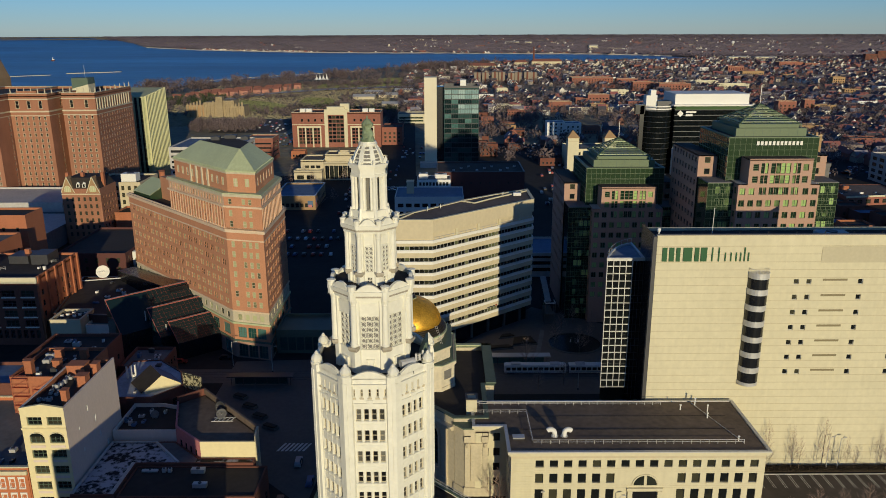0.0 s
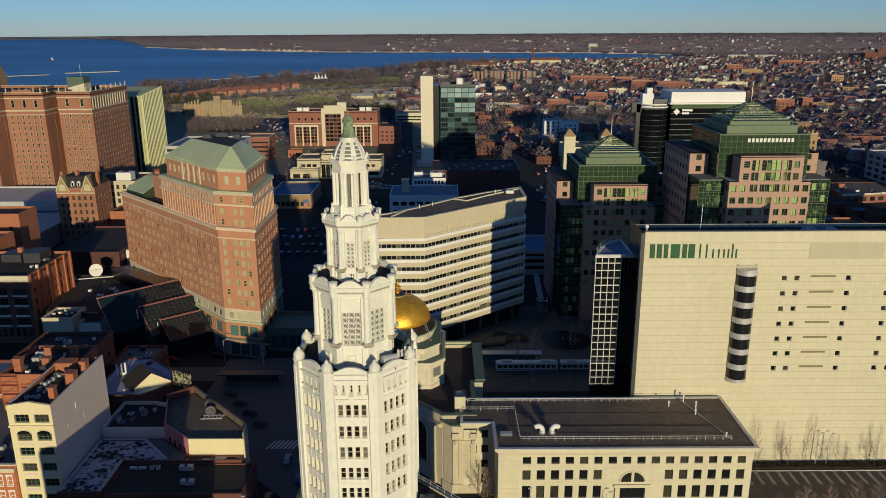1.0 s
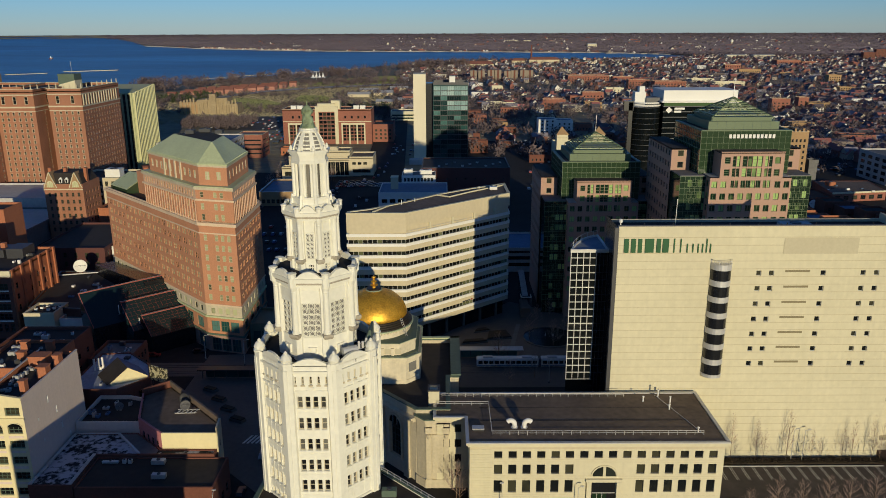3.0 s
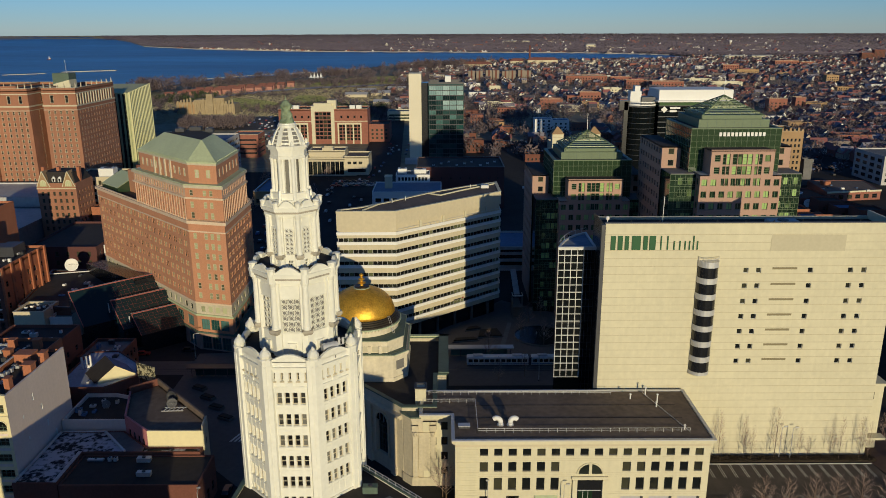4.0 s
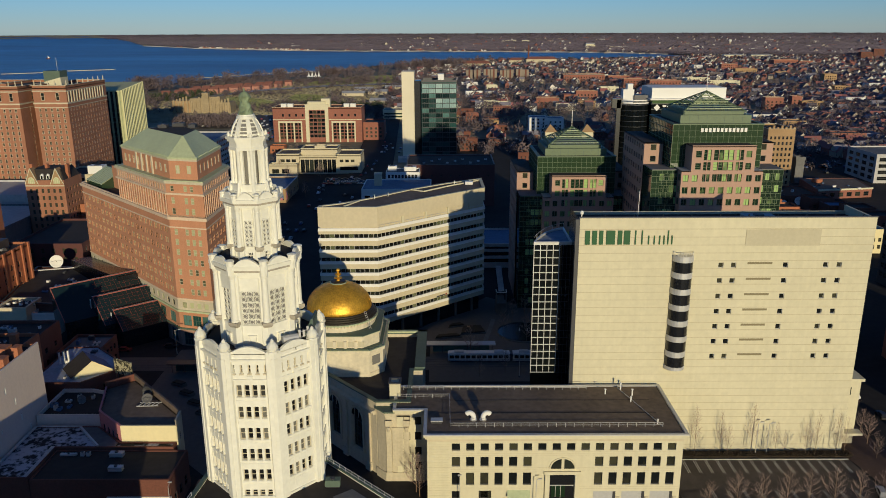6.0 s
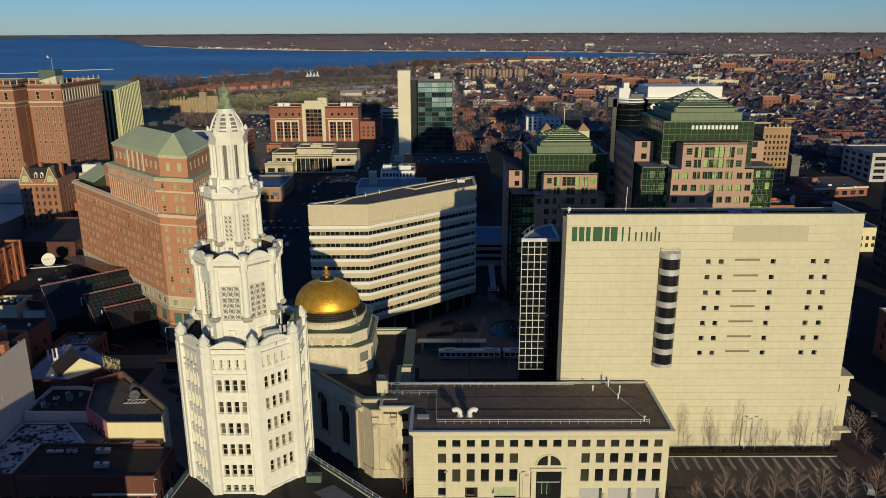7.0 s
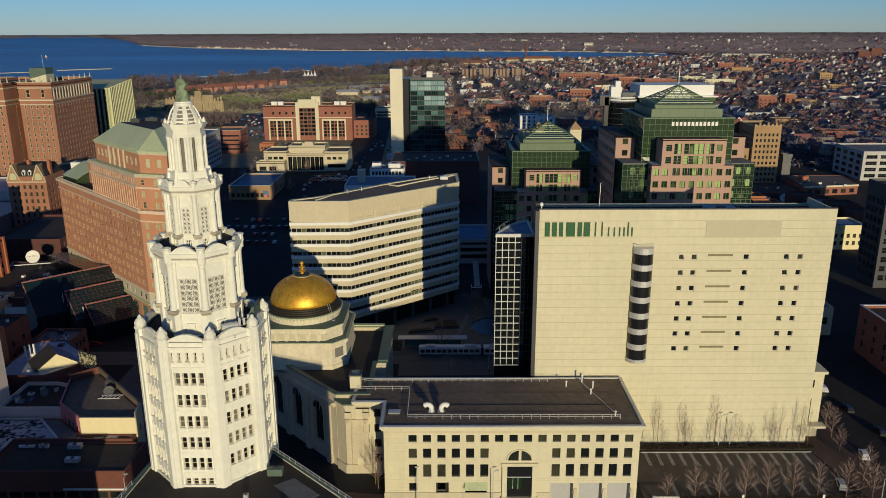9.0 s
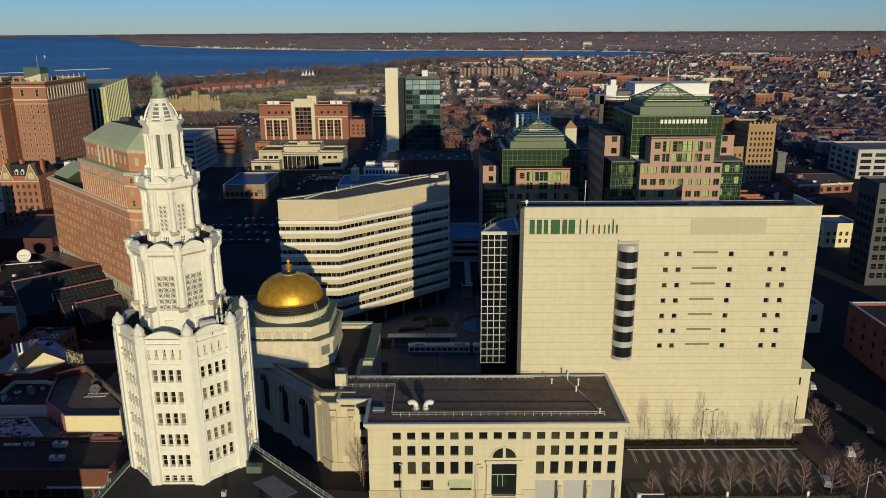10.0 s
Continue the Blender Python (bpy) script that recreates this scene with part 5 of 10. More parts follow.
# ---- the brick hotel with the green copper roof ----
def hotel():
    t = thing("hotel", "tall red brick hotel with a green copper mansard roof", "building", (-80, 262, G))
    P0, P1, P2, P3, P4, P5 = (-119.5, 289.0), (-67.0, 234.0), (-54.5, 230.6), (-54.5, 264.0), (-84, 304), (-104, 304)
    body = [P0, P1, P2, P3, P4, P5]
    sills = [36.9 - 3.32 * k for k in range(7)]
    L = dist(P0, P1)
    wins = rows_of(L, 19, 2.2, sills, 2.0, 1.2)
    facade(t, P0, P1, 15.2, 42.4, wins, BRICK_HOTEL, "pair", BRICK_HOTEL, GLASS_PALE, depth=0.22)
    F = dist(P1, P2)
    facade(t, P1, P2, 15.2, 42.4, [w for z in sills + [40.0] for w in ((1.5, 2.7, z, z + 2.0), (5.4, 6.6, z, z + 2.0), (7.6, 8.8, z, z + 2.0), (9.8, 11.0, z, z + 2.0)) if z < 39.0], BRICK_HOTEL, "sash", LIMESTONE, GLASS_BLIND_LIT, depth=0.22)
    facade(t, P2, P3, 15.2, 42.4, rows_of(dist(P2, P3), 8, 2.2, sills, 2.0, 1.2), BRICK_HOTEL, "pair", BRICK_HOTEL, GLASS_PALE, depth=0.22)
    for a, b in ((P3, P4), (P4, P5), (P5, P0)):
        facade(t, a, b, G, 42.4, [], BRICK_HOTEL)
    low = [P0, P1, P2, P3]
    for i in range(3):
        a, b = low[i], low[i + 1]
        n = (19, 4, 7)[i]
        facade(t, a, b, 11.6, 15.2, rows_of(dist(a, b), n, 1.6, [12.3], 2.0, 1.2), LIMESTONE, "plain", LIMESTONE, GLASS_PALE, depth=0.2)
        facade(t, a, b, 5.4, 11.0, rows_of(dist(a, b), n // 2 + 1, 4.2 if i != 1 else 3.0, [6.2], 3.6, 1.2), BRICK_HOTEL, "grid3x2", COPPER_DARK, GLASS_TEAL, depth=0.3)
        facade(t, a, b, G, 4.8, rows_of(dist(a, b), n // 2 + 1, 4.4 if i != 1 else 3.2, [-0.6], 4.4, 1.0), GRANITE, "grid3x2", COPPER_DARK, GLASS_TEAL, depth=0.3)
    def course(name, poly, z0, z1, out, mat, label=""):
        s = Shape()
        for i in range(3):
            o = inset(poly, -out)
            s.prism([o[i], o[i + 1], poly[i + 1], poly[i]], z0, z1)
        part(name, s, mat, t, label)
    course("belt_course", body, 11.0, 11.6, 0.5, COPPER)
    course("belt_course", body, 15.2, 15.7, 0.25, PIER_STONE)
    course("belt_course", body, 4.8, 5.4, 0.3, COPPER_DARK)
    course("belt_course", body, 39.2, 39.6, 0.2, PIER_STONE)
    course("cornice", body, 41.9, 42.9, 0.6, PIER_STONE, "pale stone cornice")
    # upper storeys of the near half
    H0 = (-93.9, 262.2)
    high = [H0, P1, P2, (-54.5, 260.0), (-73.5, 284)]
    piers = []
    for i in range(3):
        a, b = high[i], high[i + 1]
        n = (10, 3, 7)[i]
        LL = dist(a, b)
        wins = rows_of(LL, n, 2.1, [43.6, 47.0], 2.1, 0.8) if i != 1 else [(u, u + 1.2, z, z + 2.0) for z in (43.6, 47.0) for u in (1.5, 6.2, 8.4)]
        frieze = rows_of(LL, n * 2, 0.85, [50.9], 1.8, 0.8) if i != 1 else [(u, u + 1.2, 50.9, 52.7) for u in (1.5, 6.2, 8.4)]
        facade(t, a, b, 42.4, 50.2, wins, BRICK_HOTEL, "pair" if i != 1 else "sash", BRICK_HOTEL if i != 1 else LIMESTONE, GLASS_PALE if i != 1 else GLASS_BLIND_LIT, depth=0.25)
        facade(t, a, b, 50.2, 54.0, frieze, PIER_BUFF if i != 1 else BRICK_HOTEL, "sash", BRICK_HOTEL if i != 1 else LIMESTONE, GLASS_PALE if i != 1 else GLASS_BLIND_LIT, depth=0.25, name="frieze")
        if i != 1:
            for k in range(n * 2 + 1):
                u = 0.8 + (LL - 1.6) / (n * 2) * k
                part("pier", Shape().box(-0.15, 0.15, -0.22, 0.02, 42.9, 49.9), PIER_BUFF, t, at=on_wall(a, b, u, 0))
    for a, b in ((high[3], high[4]), (high[4], high[0])):
        facade(t, a, b, 42.4, 54.0, [], BRICK_HOTEL)
    course("belt_course", high, 49.9, 50.5, 0.45, PIER_STONE)
    course("main_cornice", high, 53.4, 54.2, 0.55, LIMESTONE)
    part("setback_roof", Shape().prism(inset(high, -0.3), 54.2, 54.5), COPPER, t)
    part("low_roof", Shape().prism(inset(body, 0.4), 41.6, 42.2), ROOF, t)
    part("low_parapet", Shape().ring(body, inset(body, 0.4), 42.4, 43.3), PIER_STONE, t)
    # glazed lean-to on the lower wing
    f0, f1, k0, k1 = (-117.6, 289.4), (-107.6, 279.6), (-112.0, 295.2), (-102.0, 285.4)
    lean = Shape()
    for lo, hi in ((f0, k0), (f1, k1)):
        lean.prism([lo, hi, (hi[0] + 0.2, hi[1] - 0.2), (lo[0] + 0.2, lo[1] - 0.2)][::-1], 42.2, 42.3)
    lean.face([(*k0, 42.2), (*f0, 42.2), (*f0, 43.9), (*k0, 48.0)]).face([(*f1, 42.2), (*k1, 42.2), (*k1, 48.0), (*f1, 43.9)]).face([(*f0, 42.2), (*f1, 42.2), (*f1, 43.9), (*f0, 43.9)]).face([(*k1, 42.2), (*k0, 42.2), (*k0, 48.0), (*k1, 48.0)])
    part("lean_to", lean, GLASS_DEEP, t, "dark glazed lean-to")
    up = Vector((0, 0, 0.25))
    A = [Vector((*f0, 43.9)), Vector((*f1, 43.9)), Vector((*k1, 48.0)), Vector((*k0, 48.0))]
    roof_s = Shape().face([v + up for v in A]).face([v + up * 0.2 for v in A[::-1]])
    for i in range(4):
        roof_s.face([A[i] + up * 0.2, A[(i + 1) % 4] + up * 0.2, A[(i + 1) % 4] + up, A[i] + up])
    part("lean_to_roof", roof_s, COPPER, t)
    for k in range(9):
        part("lean_to_bar", Shape().bar(A[0].lerp(A[1], k / 8) + up, A[3].lerp(A[2], k / 8) + up, 0.06), COPPER_DARK, t)
    part("stair_head", Shape().prism([(-104.5, 283.0), (-97.0, 275.2), (-90, 282), (-97.5, 290)], 42.2, 50.6), BRICK_HOTEL, t)
    # attic and mansard
    attic = inset(high, 1.9)
    for i in range(3):
        a, b = attic[i], attic[i + 1]
        LL = dist(a, b)
        n = (10, 2, 6)[i]
        facade(t, a, b, 54.3, 60.4, rows_of(LL, n, 1.5, [56.2], 2.6, 1.0), BRICK_HOTEL, "pair", LIMESTONE, GLASS_PALE, depth=0.25)
        if i == 0:
            for k in range(4):
                part("attic_pier", Shape().box(-0.35, 0.35, -0.4, 0.0, 54.3, 60.2), LIMESTONE, t, at=on_wall(a, b, LL * (0.34 + 0.11 * k), 0))
    for a, b in ((attic[3], attic[4]), (attic[4], attic[0])):
        facade(t, a, b, 54.3, 60.4, [], BRICK_HOTEL)
    part("attic_cornice", Shape().prism(inset(attic, -0.12), 60.2, 60.8), LIMESTONE, t)
    part("eave", Shape().prism(inset(attic, -0.35), 60.8, 61.3), COPPER, t)
    deck = inset(attic, 6.9)
    px, py = (deck[1][0] + deck[2][0]) / 2, (deck[1][1] + deck[2][1]) / 2
    deck[1], deck[2] = (px - 0.1, py), (px + 0.1, py)
    part("mansard", Shape().prism(inset(attic, -0.05), 61.3, 67.0, top=deck), COPPER, t, "green standing-seam copper roof")
    o, q = inset(attic, -0.07), deck
    for i in range(5):
        a0, a1, b0, b1 = (Vector((*v, 0)) for v in (o[i], o[(i + 1) % 5], q[i], q[(i + 1) % 5]))
        n = int((a1 - a0).length / 1.6)
        for k in range(n + 1):
            f = k / n
            lo, hi = a0.lerp(a1, f), b0.lerp(b1, f)
            part("seam", Shape().bar(lo + Vector((0, 0, 61.32)), hi + Vector((0, 0, 66.99)), 0.006), COPPER, t)
    for i in range(3):
        a, b = o[i], o[i + 1]
        for k in range(int(dist(a, b) / 1.3)):
            part("antefix", Shape().box(-0.15, 0.15, -0.1, 0.1, 61.2, 61.55), COPPER, t, at=on_wall(a, b, 0.6 + 1.3 * k, 0))
    mx, my = sum(v[0] for v in deck) / 5, sum(v[1] for v in deck) / 5
    part("roof_deck", Shape().prism([(mx + (x - mx) * 0.96, my + (y - my) * 0.96) for x, y in deck], 66.6, 67.04), ROOF, t)
    for x, y, w in ((-76, 262, 3), (-72, 266, 4), (-66, 262, 2.5)):
        roof_unit((x, y, 67.1), w, 2.5, 1.2, "dark plant unit on a hotel roof", METAL_DARK)
    return t


hotel()


def atrium():
    t = thing("glass_atrium", "stepped glass atrium with red framing at a hotel's foot", "atrium", (-92, 250, G))
    # three sloping glass tiers whose ridges butt against the hotel's long wall
    down = Vector((0.69, -0.72, 0))
    tiers = (((-110.1, 238.0), (-88.9, 258.0), 17.3, 8.2, 0.44), ((-96.8, 238.6), (-83.0, 251.2), 14.0, 6.5, 0.0), ((-89.1, 235.6), (-78.0, 245.2), 10.5, 5.0, 0.0))
    for (xa, ya), (xb, yb), z1, z0, start in tiers:
        hi0, hi1 = Vector((xa, ya, z1)), Vector((xb, yb, z1))
        run = down * ((z1 - z0) * 1.16)
        lo0, lo1 = hi0 + run, hi1 + run
        lo0.z = lo1.z = z0
        f0, f1, k0, k1 = (Vector((v.x, v.y, G)) for v in (lo0, lo1, hi0, hi1))
        part("glazing", Shape().face([lo0, lo1, hi1, hi0]), GLASS_ATRIUM, t, "dark sloping glass")
        part("end_wall", Shape().face([k0, f0, lo0, hi0]), GLASS_TEAL_DARK, t)
        part("end_wall", Shape().face([f1, k1, hi1, lo1]), GLASS_TEAL_DARK, t)
        # front wall is black to put the darkness at the foot into its colour
        part("front_wall", Shape().face([f0, f1, lo1, lo0]), BLACK, t)
        part("back_wall", Shape().face([k1, k0, hi0, hi1]), BLACK, t)
        up = Vector((down.x * 0.65, down.y * 0.65, 0.76)) * 0.07
        n = int((hi1 - hi0).length / 1.5)
        for i in range(n + 1):
            f = i / n
            # bars left off the first tier's share where a reflection would hide them
            if f >= start or i == 0:
                part("bar", Shape().bar(lo0.lerp(lo1, f) + up, hi0.lerp(hi1, f) + up, 0.12 if i == 0 else 0.022), PAINT_ROSE if i == 0 else PAINT_RED, t)
        for i in range(1, 8):
            f = i / 8
            part("bar", Shape().bar((lo0.lerp(hi0, f)).lerp(lo1.lerp(hi1, f), start) + up, lo1.lerp(hi1, f) + up, 0.02), PAINT_RED, t)
        lift = Vector((0, 0, 0.25))
        part("ridge", Shape().bar(hi0 + lift, hi1 + lift, 0.2), PAINT_ROSE, t, "dusty red ridge beam")
        part("gutter", Shape().bar(hi0 - down * 0.6 + lift, hi1 - down * 0.6 + lift, 0.14), METAL, t)
        if start == 0.0:
            part("downpipe", Shape().bar(hi0 - down * 0.5 + Vector((-0.5, -0.4, -0.5)), Vector((hi0.x, hi0.y, z0 + 0.5)) - down * 0.5 + Vector((-0.5, -0.4, 0)), 0.16), WHITE, t, "white downpipe")
    c = thing("convention_hall", "low dark hall with a glazed flank", "building", (-122, 262, G))
    poly = [(-132, 246), (-106, 243), (-101, 262), (-113, 286), (-140, 286)]
    for i in range(5):
        p, q = poly[i], poly[(i + 1) % 5]
        facade(c, p, q, G, 9.4, rows_of(dist(p, q), max(2, int(dist(p, q) / 6)), 4.5, [1.0], 4.5), BRICK_DARK, "grid3x2", METAL_DARK, GLASS_TEAL)
    flat_roof(c, poly, 9.4, BRICK_DARK, ROOF, 0.6, cope=METAL_DARK)
    # black roof mass added to stand in for the shade on the hotel's wall
    n = Vector((-0.72, -0.69))
    wall = [Vector(v) for v in ((-121.0, 290.2), (-88.2, 256.0))]
    sh = Shape()
    for (a, za), (b, zb) in (((wall[0], 13.0), (wall[1], 17.0)),):
        o0, o1, i0, i1 = a + n * 7, b + n * 7, a + n * 0.15, b + n * 0.15
        sh.face([(*o0, G), (*o1, G), (*o1, zb), (*o0, za)]).face([(*o0, za), (*o1, zb), (*i1, zb), (*i0, za)])
        sh.face([(*o1, G), (*i1, G), (*i1, zb), (*o1, zb)]).face([(*i0, G), (*o0, G), (*o0, za), (*i0, za)])
    part("shade_roof_mass", sh, BLACK, c, "black raked roof mass added for the shade on a brick wall")
    part("edge_beam", Shape().bar((-138, 280, 10.4), (-112, 287, 10.4), 0.25), METAL, c)


atrium()


def dish(x, y, z, r, turn, tilt, label, group, mat=None):
    t = thing("satellite_dish", label, "satellite dish", (x, y, z), group)
    m = Matrix.Translation((x, y, z + r * 0.9)) @ Matrix.Rotation(turn, 4, "Z") @ Matrix.Rotation(tilt, 4, "X")
    prof = [(0.02, 0.0), (r * 0.4, r * 0.05), (r * 0.75, r * 0.17), (r, r * 0.32), (r * 0.98, r * 0.35), (r * 0.74, r * 0.21), (r * 0.4, r * 0.09), (0.02, 0.04)]
    part("reflector", Shape().turned(0, 0, prof, 24, cap=False), mat or WHITE, t, at=m, smooth=True)
    part("feed", Shape().bar((0, 0, 0.1), (0, 0, r * 0.9), 0.05).bar((r * 0.8, 0, r * 0.25), (0, 0, r * 0.9), 0.04).bar((-r * 0.8, 0, r * 0.25), (0, 0, r * 0.9), 0.04), METAL_DARK, t, at=m)
    part("mount", Shape().bar((x, y, z), (x, y, z + r * 0.9), 0.14).bar((x - r * 0.5, y, z), (x, y, z + r * 0.7), 0.07).bar((x + r * 0.5, y, z), (x, y, z + r * 0.7), 0.07).box(x - r * 0.6, x + r * 0.6, y - 0.5, y + 0.5, z, z + 0.15), METAL, t)


dish(-131.5, 285.0, 10.2, 2.5, 0.35, 1.15, "large white satellite dish on a low roof", "satellite dishes")


# ---- the banded office with the skewed wing ----
def banded_office():
    t = thing("banded_office", "beige office block with long ribbon windows", "building", (6, 270, G))
    poly = [(-20.5, 236.2), (-1.6, 236.4), (34.2, 267.0), (33.8, 285.0), (20.6, 276.0), (8.7, 266.0), (-5.8, 250.0), (-13.5, 243.0), (-20.3, 239.0)]
    zb = 5.4
    part("glass_core", Shape().prism(inset(poly, 0.6), zb, 38.0), GLASS_BLACK, t)
    for k in range(9):
        z1 = 38.0 - 3.9 * k - (0 if k == 0 else 0)
        z0 = z1 - 2.35
        if k == 0:
            z0, z1 = 36.15, 38.0
        else:
            z0 = 36.15 - 3.9 * k
            z1 = z0 + 2.5
        sp = part("spandrel", Shape().prism(poly, z0, z1), TAN, t)
        part("spandrel_lip", Shape().ring(inset(poly, -0.12), inset(poly, 0.3), z1 - 0.85, z1 + 0.14), WHITE, sp)
    for k in range(8):
        z = 34.75 - 3.9 * k
        for a, b in ((0, 1), (1, 2)):
            p, q = inset(poly, 0.3)[a], inset(poly, 0.3)[b]
            n = int(dist(p, q) / 1.55)
            s = Shape()
            for i in range(n + 1):
                s.box(1.55 * i - 0.05, 1.55 * i + 0.05, 0, 0.1, -1.1, 1.4)
            for i in range(n):
                s.face([(1.55 * i + 0.06, 0.16, -1.1), (1.55 * i + 1.49, 0.16, -1.1), (1.55 * i + 1.49, 0.16, 1.4), (1.55 * i + 0.06, 0.16, 1.4)], 1)
            part("window_band", s, [METAL, OFFICE_PANES], t, at=on_wall(p, q, 0.1, z), kind="stuff")
    part("upper_wall", Shape().prism(inset(poly, 0.5), 38.0, 44.0), TAN, t)
    part("roof_edge", Shape().ring(poly, inset(poly, 0.9), 40.4, 44.8), TAN, t)
    part("front_wall", Shape().prism([(-20.5, 236.2), (-1.6, 236.4), (-1.9, 237.2), (-20.4, 237.2)], 38.6, 40.4), TAN, t)
    part("roof", Shape().prism(inset(poly, 0.9), 43.6, 44.7), ROOF_BROWN, t)
    part("coping", Shape().ring(inset(poly, -0.1), inset(poly, 1.0), 44.8, 45.0), CREAM, t)
    for (xa, ya), (xb, yb) in (((8.2, 264.4), (12.6, 261.0)), ((12.6, 261.0), (20.4, 269.6)), ((20.4, 269.6), (33.0, 281.5)), ((-12.2, 238.2), (-8.2, 246.4))):
        part("roof_kerb", Shape().bar((xa, ya, 44.9), (xb, yb, 44.9), 0.32), CREAM, t)
    for x, y in ((-3.5, 249.6), (0.8, 253.8), (23.5, 273.0)):
        part("vent_pipe", Shape().bar((x, y, 44.7), (x, y, 46.3), 0.14), WHITE, t)
    part("plant_box", Shape().box(27.4, 30.2, 273.6, 275.6, 44.7, 45.8), METAL, t)
    p, q = poly[1], poly[2]
    for k in range(4):
        part("fin", Shape().box(-0.35, 0.35, -0.1, 0.6, 38.2, 40.4), CREAM, t, at=on_wall(p, q, 10.2 + 9.9 * k, 0))
    s = Shape()
    m = on_wall(p, q, 0, 0)
    for k in range(24):
        s.bar(m @ Vector((1 + 1.95 * k, 0.1, 38.1)), m @ Vector((1 + 1.95 * k, 0.1, 38.9)), 0.05)
    s.bar(m @ Vector((1, 0.1, 38.9)), m @ Vector((46.0, 0.1, 38.9)), 0.06)
    part("terrace_rail", s, METAL, t)
    for k in range(6):
        part("column", Shape().box(-0.45, 0.45, 1.2, 2.1, G, zb), CONCRETE, t, at=on_wall(p, q, 2.5 + 8.0 * k, 0))
    for x in (-18.5, -11, -4):
        part("column", Shape().box(x, x + 0.9, 237.5, 238.4, G, zb), CONCRETE, t)
    part("core", Shape().prism(inset(poly, 1.8), G, zb), BLACK, t)
    sg = part("name_shapes", Shape().box(0, 3.6, -0.2, -0.05, 0, 0.35), METAL_DARK, t, "small dark sign bar", at=on_wall(p, q, 24.6, 9.0))
    part("name_shapes", Shape().box(3.9, 4.6, -0.2, -0.05, 0, 0.5), PAINT_RED, t, "small red sign shape", at=on_wall(p, q, 24.6, 9.0))


banded_office()


# ---- the twin towers of granite and green glass ----
def plaza_tower(cx, yf, H, label, sign):
    t = thing("plaza_tower", label, "tower", (cx, yf + 20, G), "twin plaza towers")
    # front bay
    half = 12.4
    rows = [H - 3.4 - 3.72 * k for k in range(int((H - 6) / 3.72))]
    upper, step = 9.6, H - 7.5
    wins, high = [], []
    for k, z in enumerate(rows):
        if k < 2:
            high += [(upper + u - 0.85, upper + u + 0.85, z, z + 2.0) for u in (-7.6, 7.6)]
            continue
        for c in range(9):
            u = (c - 4) * 2.75
            if k == 2 and abs(u) < 6.5:
                continue
            wins.append((half + u - 0.85, half + u + 0.85, z, z + 2.0))
    for a, b in ((-6.0, -5.0), (-4.8, -3.8), (-3.0, -1.6), (-1.45, -0.05), (0.05, 1.45), (1.6, 3.0), (3.8, 4.8), (5.0, 6.0)):
        for k in range(2):
            high.append((upper + a, upper + b, max(rows[k] - 0.9, step + 0.12), rows[k] + 2.3))
        wins.append((half + a, half + b, rows[2], rows[2] + 2.3))
    facade(t, (cx - half, yf), (cx + half, yf), G, step, wins, GRANITE, "grid2x1", STEEL_GREEN, GLASS_GREEN, depth=0.45)
    facade(t, (cx - upper, yf), (cx + upper, yf), step, H, high, GRANITE, "grid1x3", STEEL_GREEN, GLASS_GREEN, depth=0.45)
    low = [z for z in rows if z + 2 < step]
    for sx in (-1, 1):
        a, b = (cx + sx * half, yf), (cx + sx * half, yf + 10)
        p, q = (a, b) if sx > 0 else (b, a)
        facade(t, p, q, G, step, rows_of(10, 3, 1.6, low, 2.0, 0.8), GRANITE, "grid2x1", STEEL_GREEN, GLASS_GREEN)
        a, b = (cx + sx * upper, yf), (cx + sx * upper, yf + 10)
        p, q = (a, b) if sx > 0 else (b, a)
        facade(t, p, q, step, H, [], GRANITE)
        xa, xb = sorted((cx + sx * upper, cx + sx * half))
        part("bay_shoulder", Shape().prism(rect(xa, xb, yf, yf + 10), step - 0.3, step), METAL, t)
    part("bay_roof", Shape().prism(rect(cx - upper, cx + upper, yf, yf + 10), H - 0.3, H), ROOF, t)
    part("bay_coping", Shape().box(cx - upper - 0.1, cx + upper + 0.1, yf - 0.1, yf + 0.5, H, H + 0.25), GRANITE, t)
    # glazed shoulders
    for sx in (-1, 1):
        xa, xb = sorted((cx + sx * half, cx + sx * 20.3))
        zt2 = H - 8.0
        part("shoulder", Shape().prism(rect(xa, xb, yf + 4, yf + 34), G, zt2), GLASS_DEEP, t, "green curtain-glass shoulder")
        n = 5
        for k in range(n + 1):
            x = xa + (xb - xa) * k / n
            part("mullion", Shape().box(x - 0.04, x + 0.04, yf + 3.9, yf + 4.0, G, zt2), STEEL_GREEN, t)
        for k in range(int(zt2 / 1.86)):
            z = zt2 - 1.86 * k
            part("transom", Shape().box(xa, xb, yf + 3.88, yf + 4.0, z - 0.05, z + 0.05), STEEL_GREEN, t)
        for k in range(int(zt2 / 3.72)):
            z = zt2 - 3.2 - 3.72 * k
            for q in range(4):
                x = xa + (xb - xa) * (q + 0.5) / n + (0.0 if sx > 0 else (xb - xa) / n)
                part("pane", window_mesh((xb - xa) / n - 0.2, 2.2, "plain", STEEL_GREEN, GLASS_GREEN), None, t, at=Matrix.Translation((x, yf + 3.86, z)))
        part("shoulder_roof", Shape().prism(rect(xa, xb, yf + 4, yf + 14), zt2, zt2 + 0.3), ROOF_GREY, t)
        # granite flank towers
        xa, xb = sorted((cx + sx * 14.6, cx + sx * 20.6))
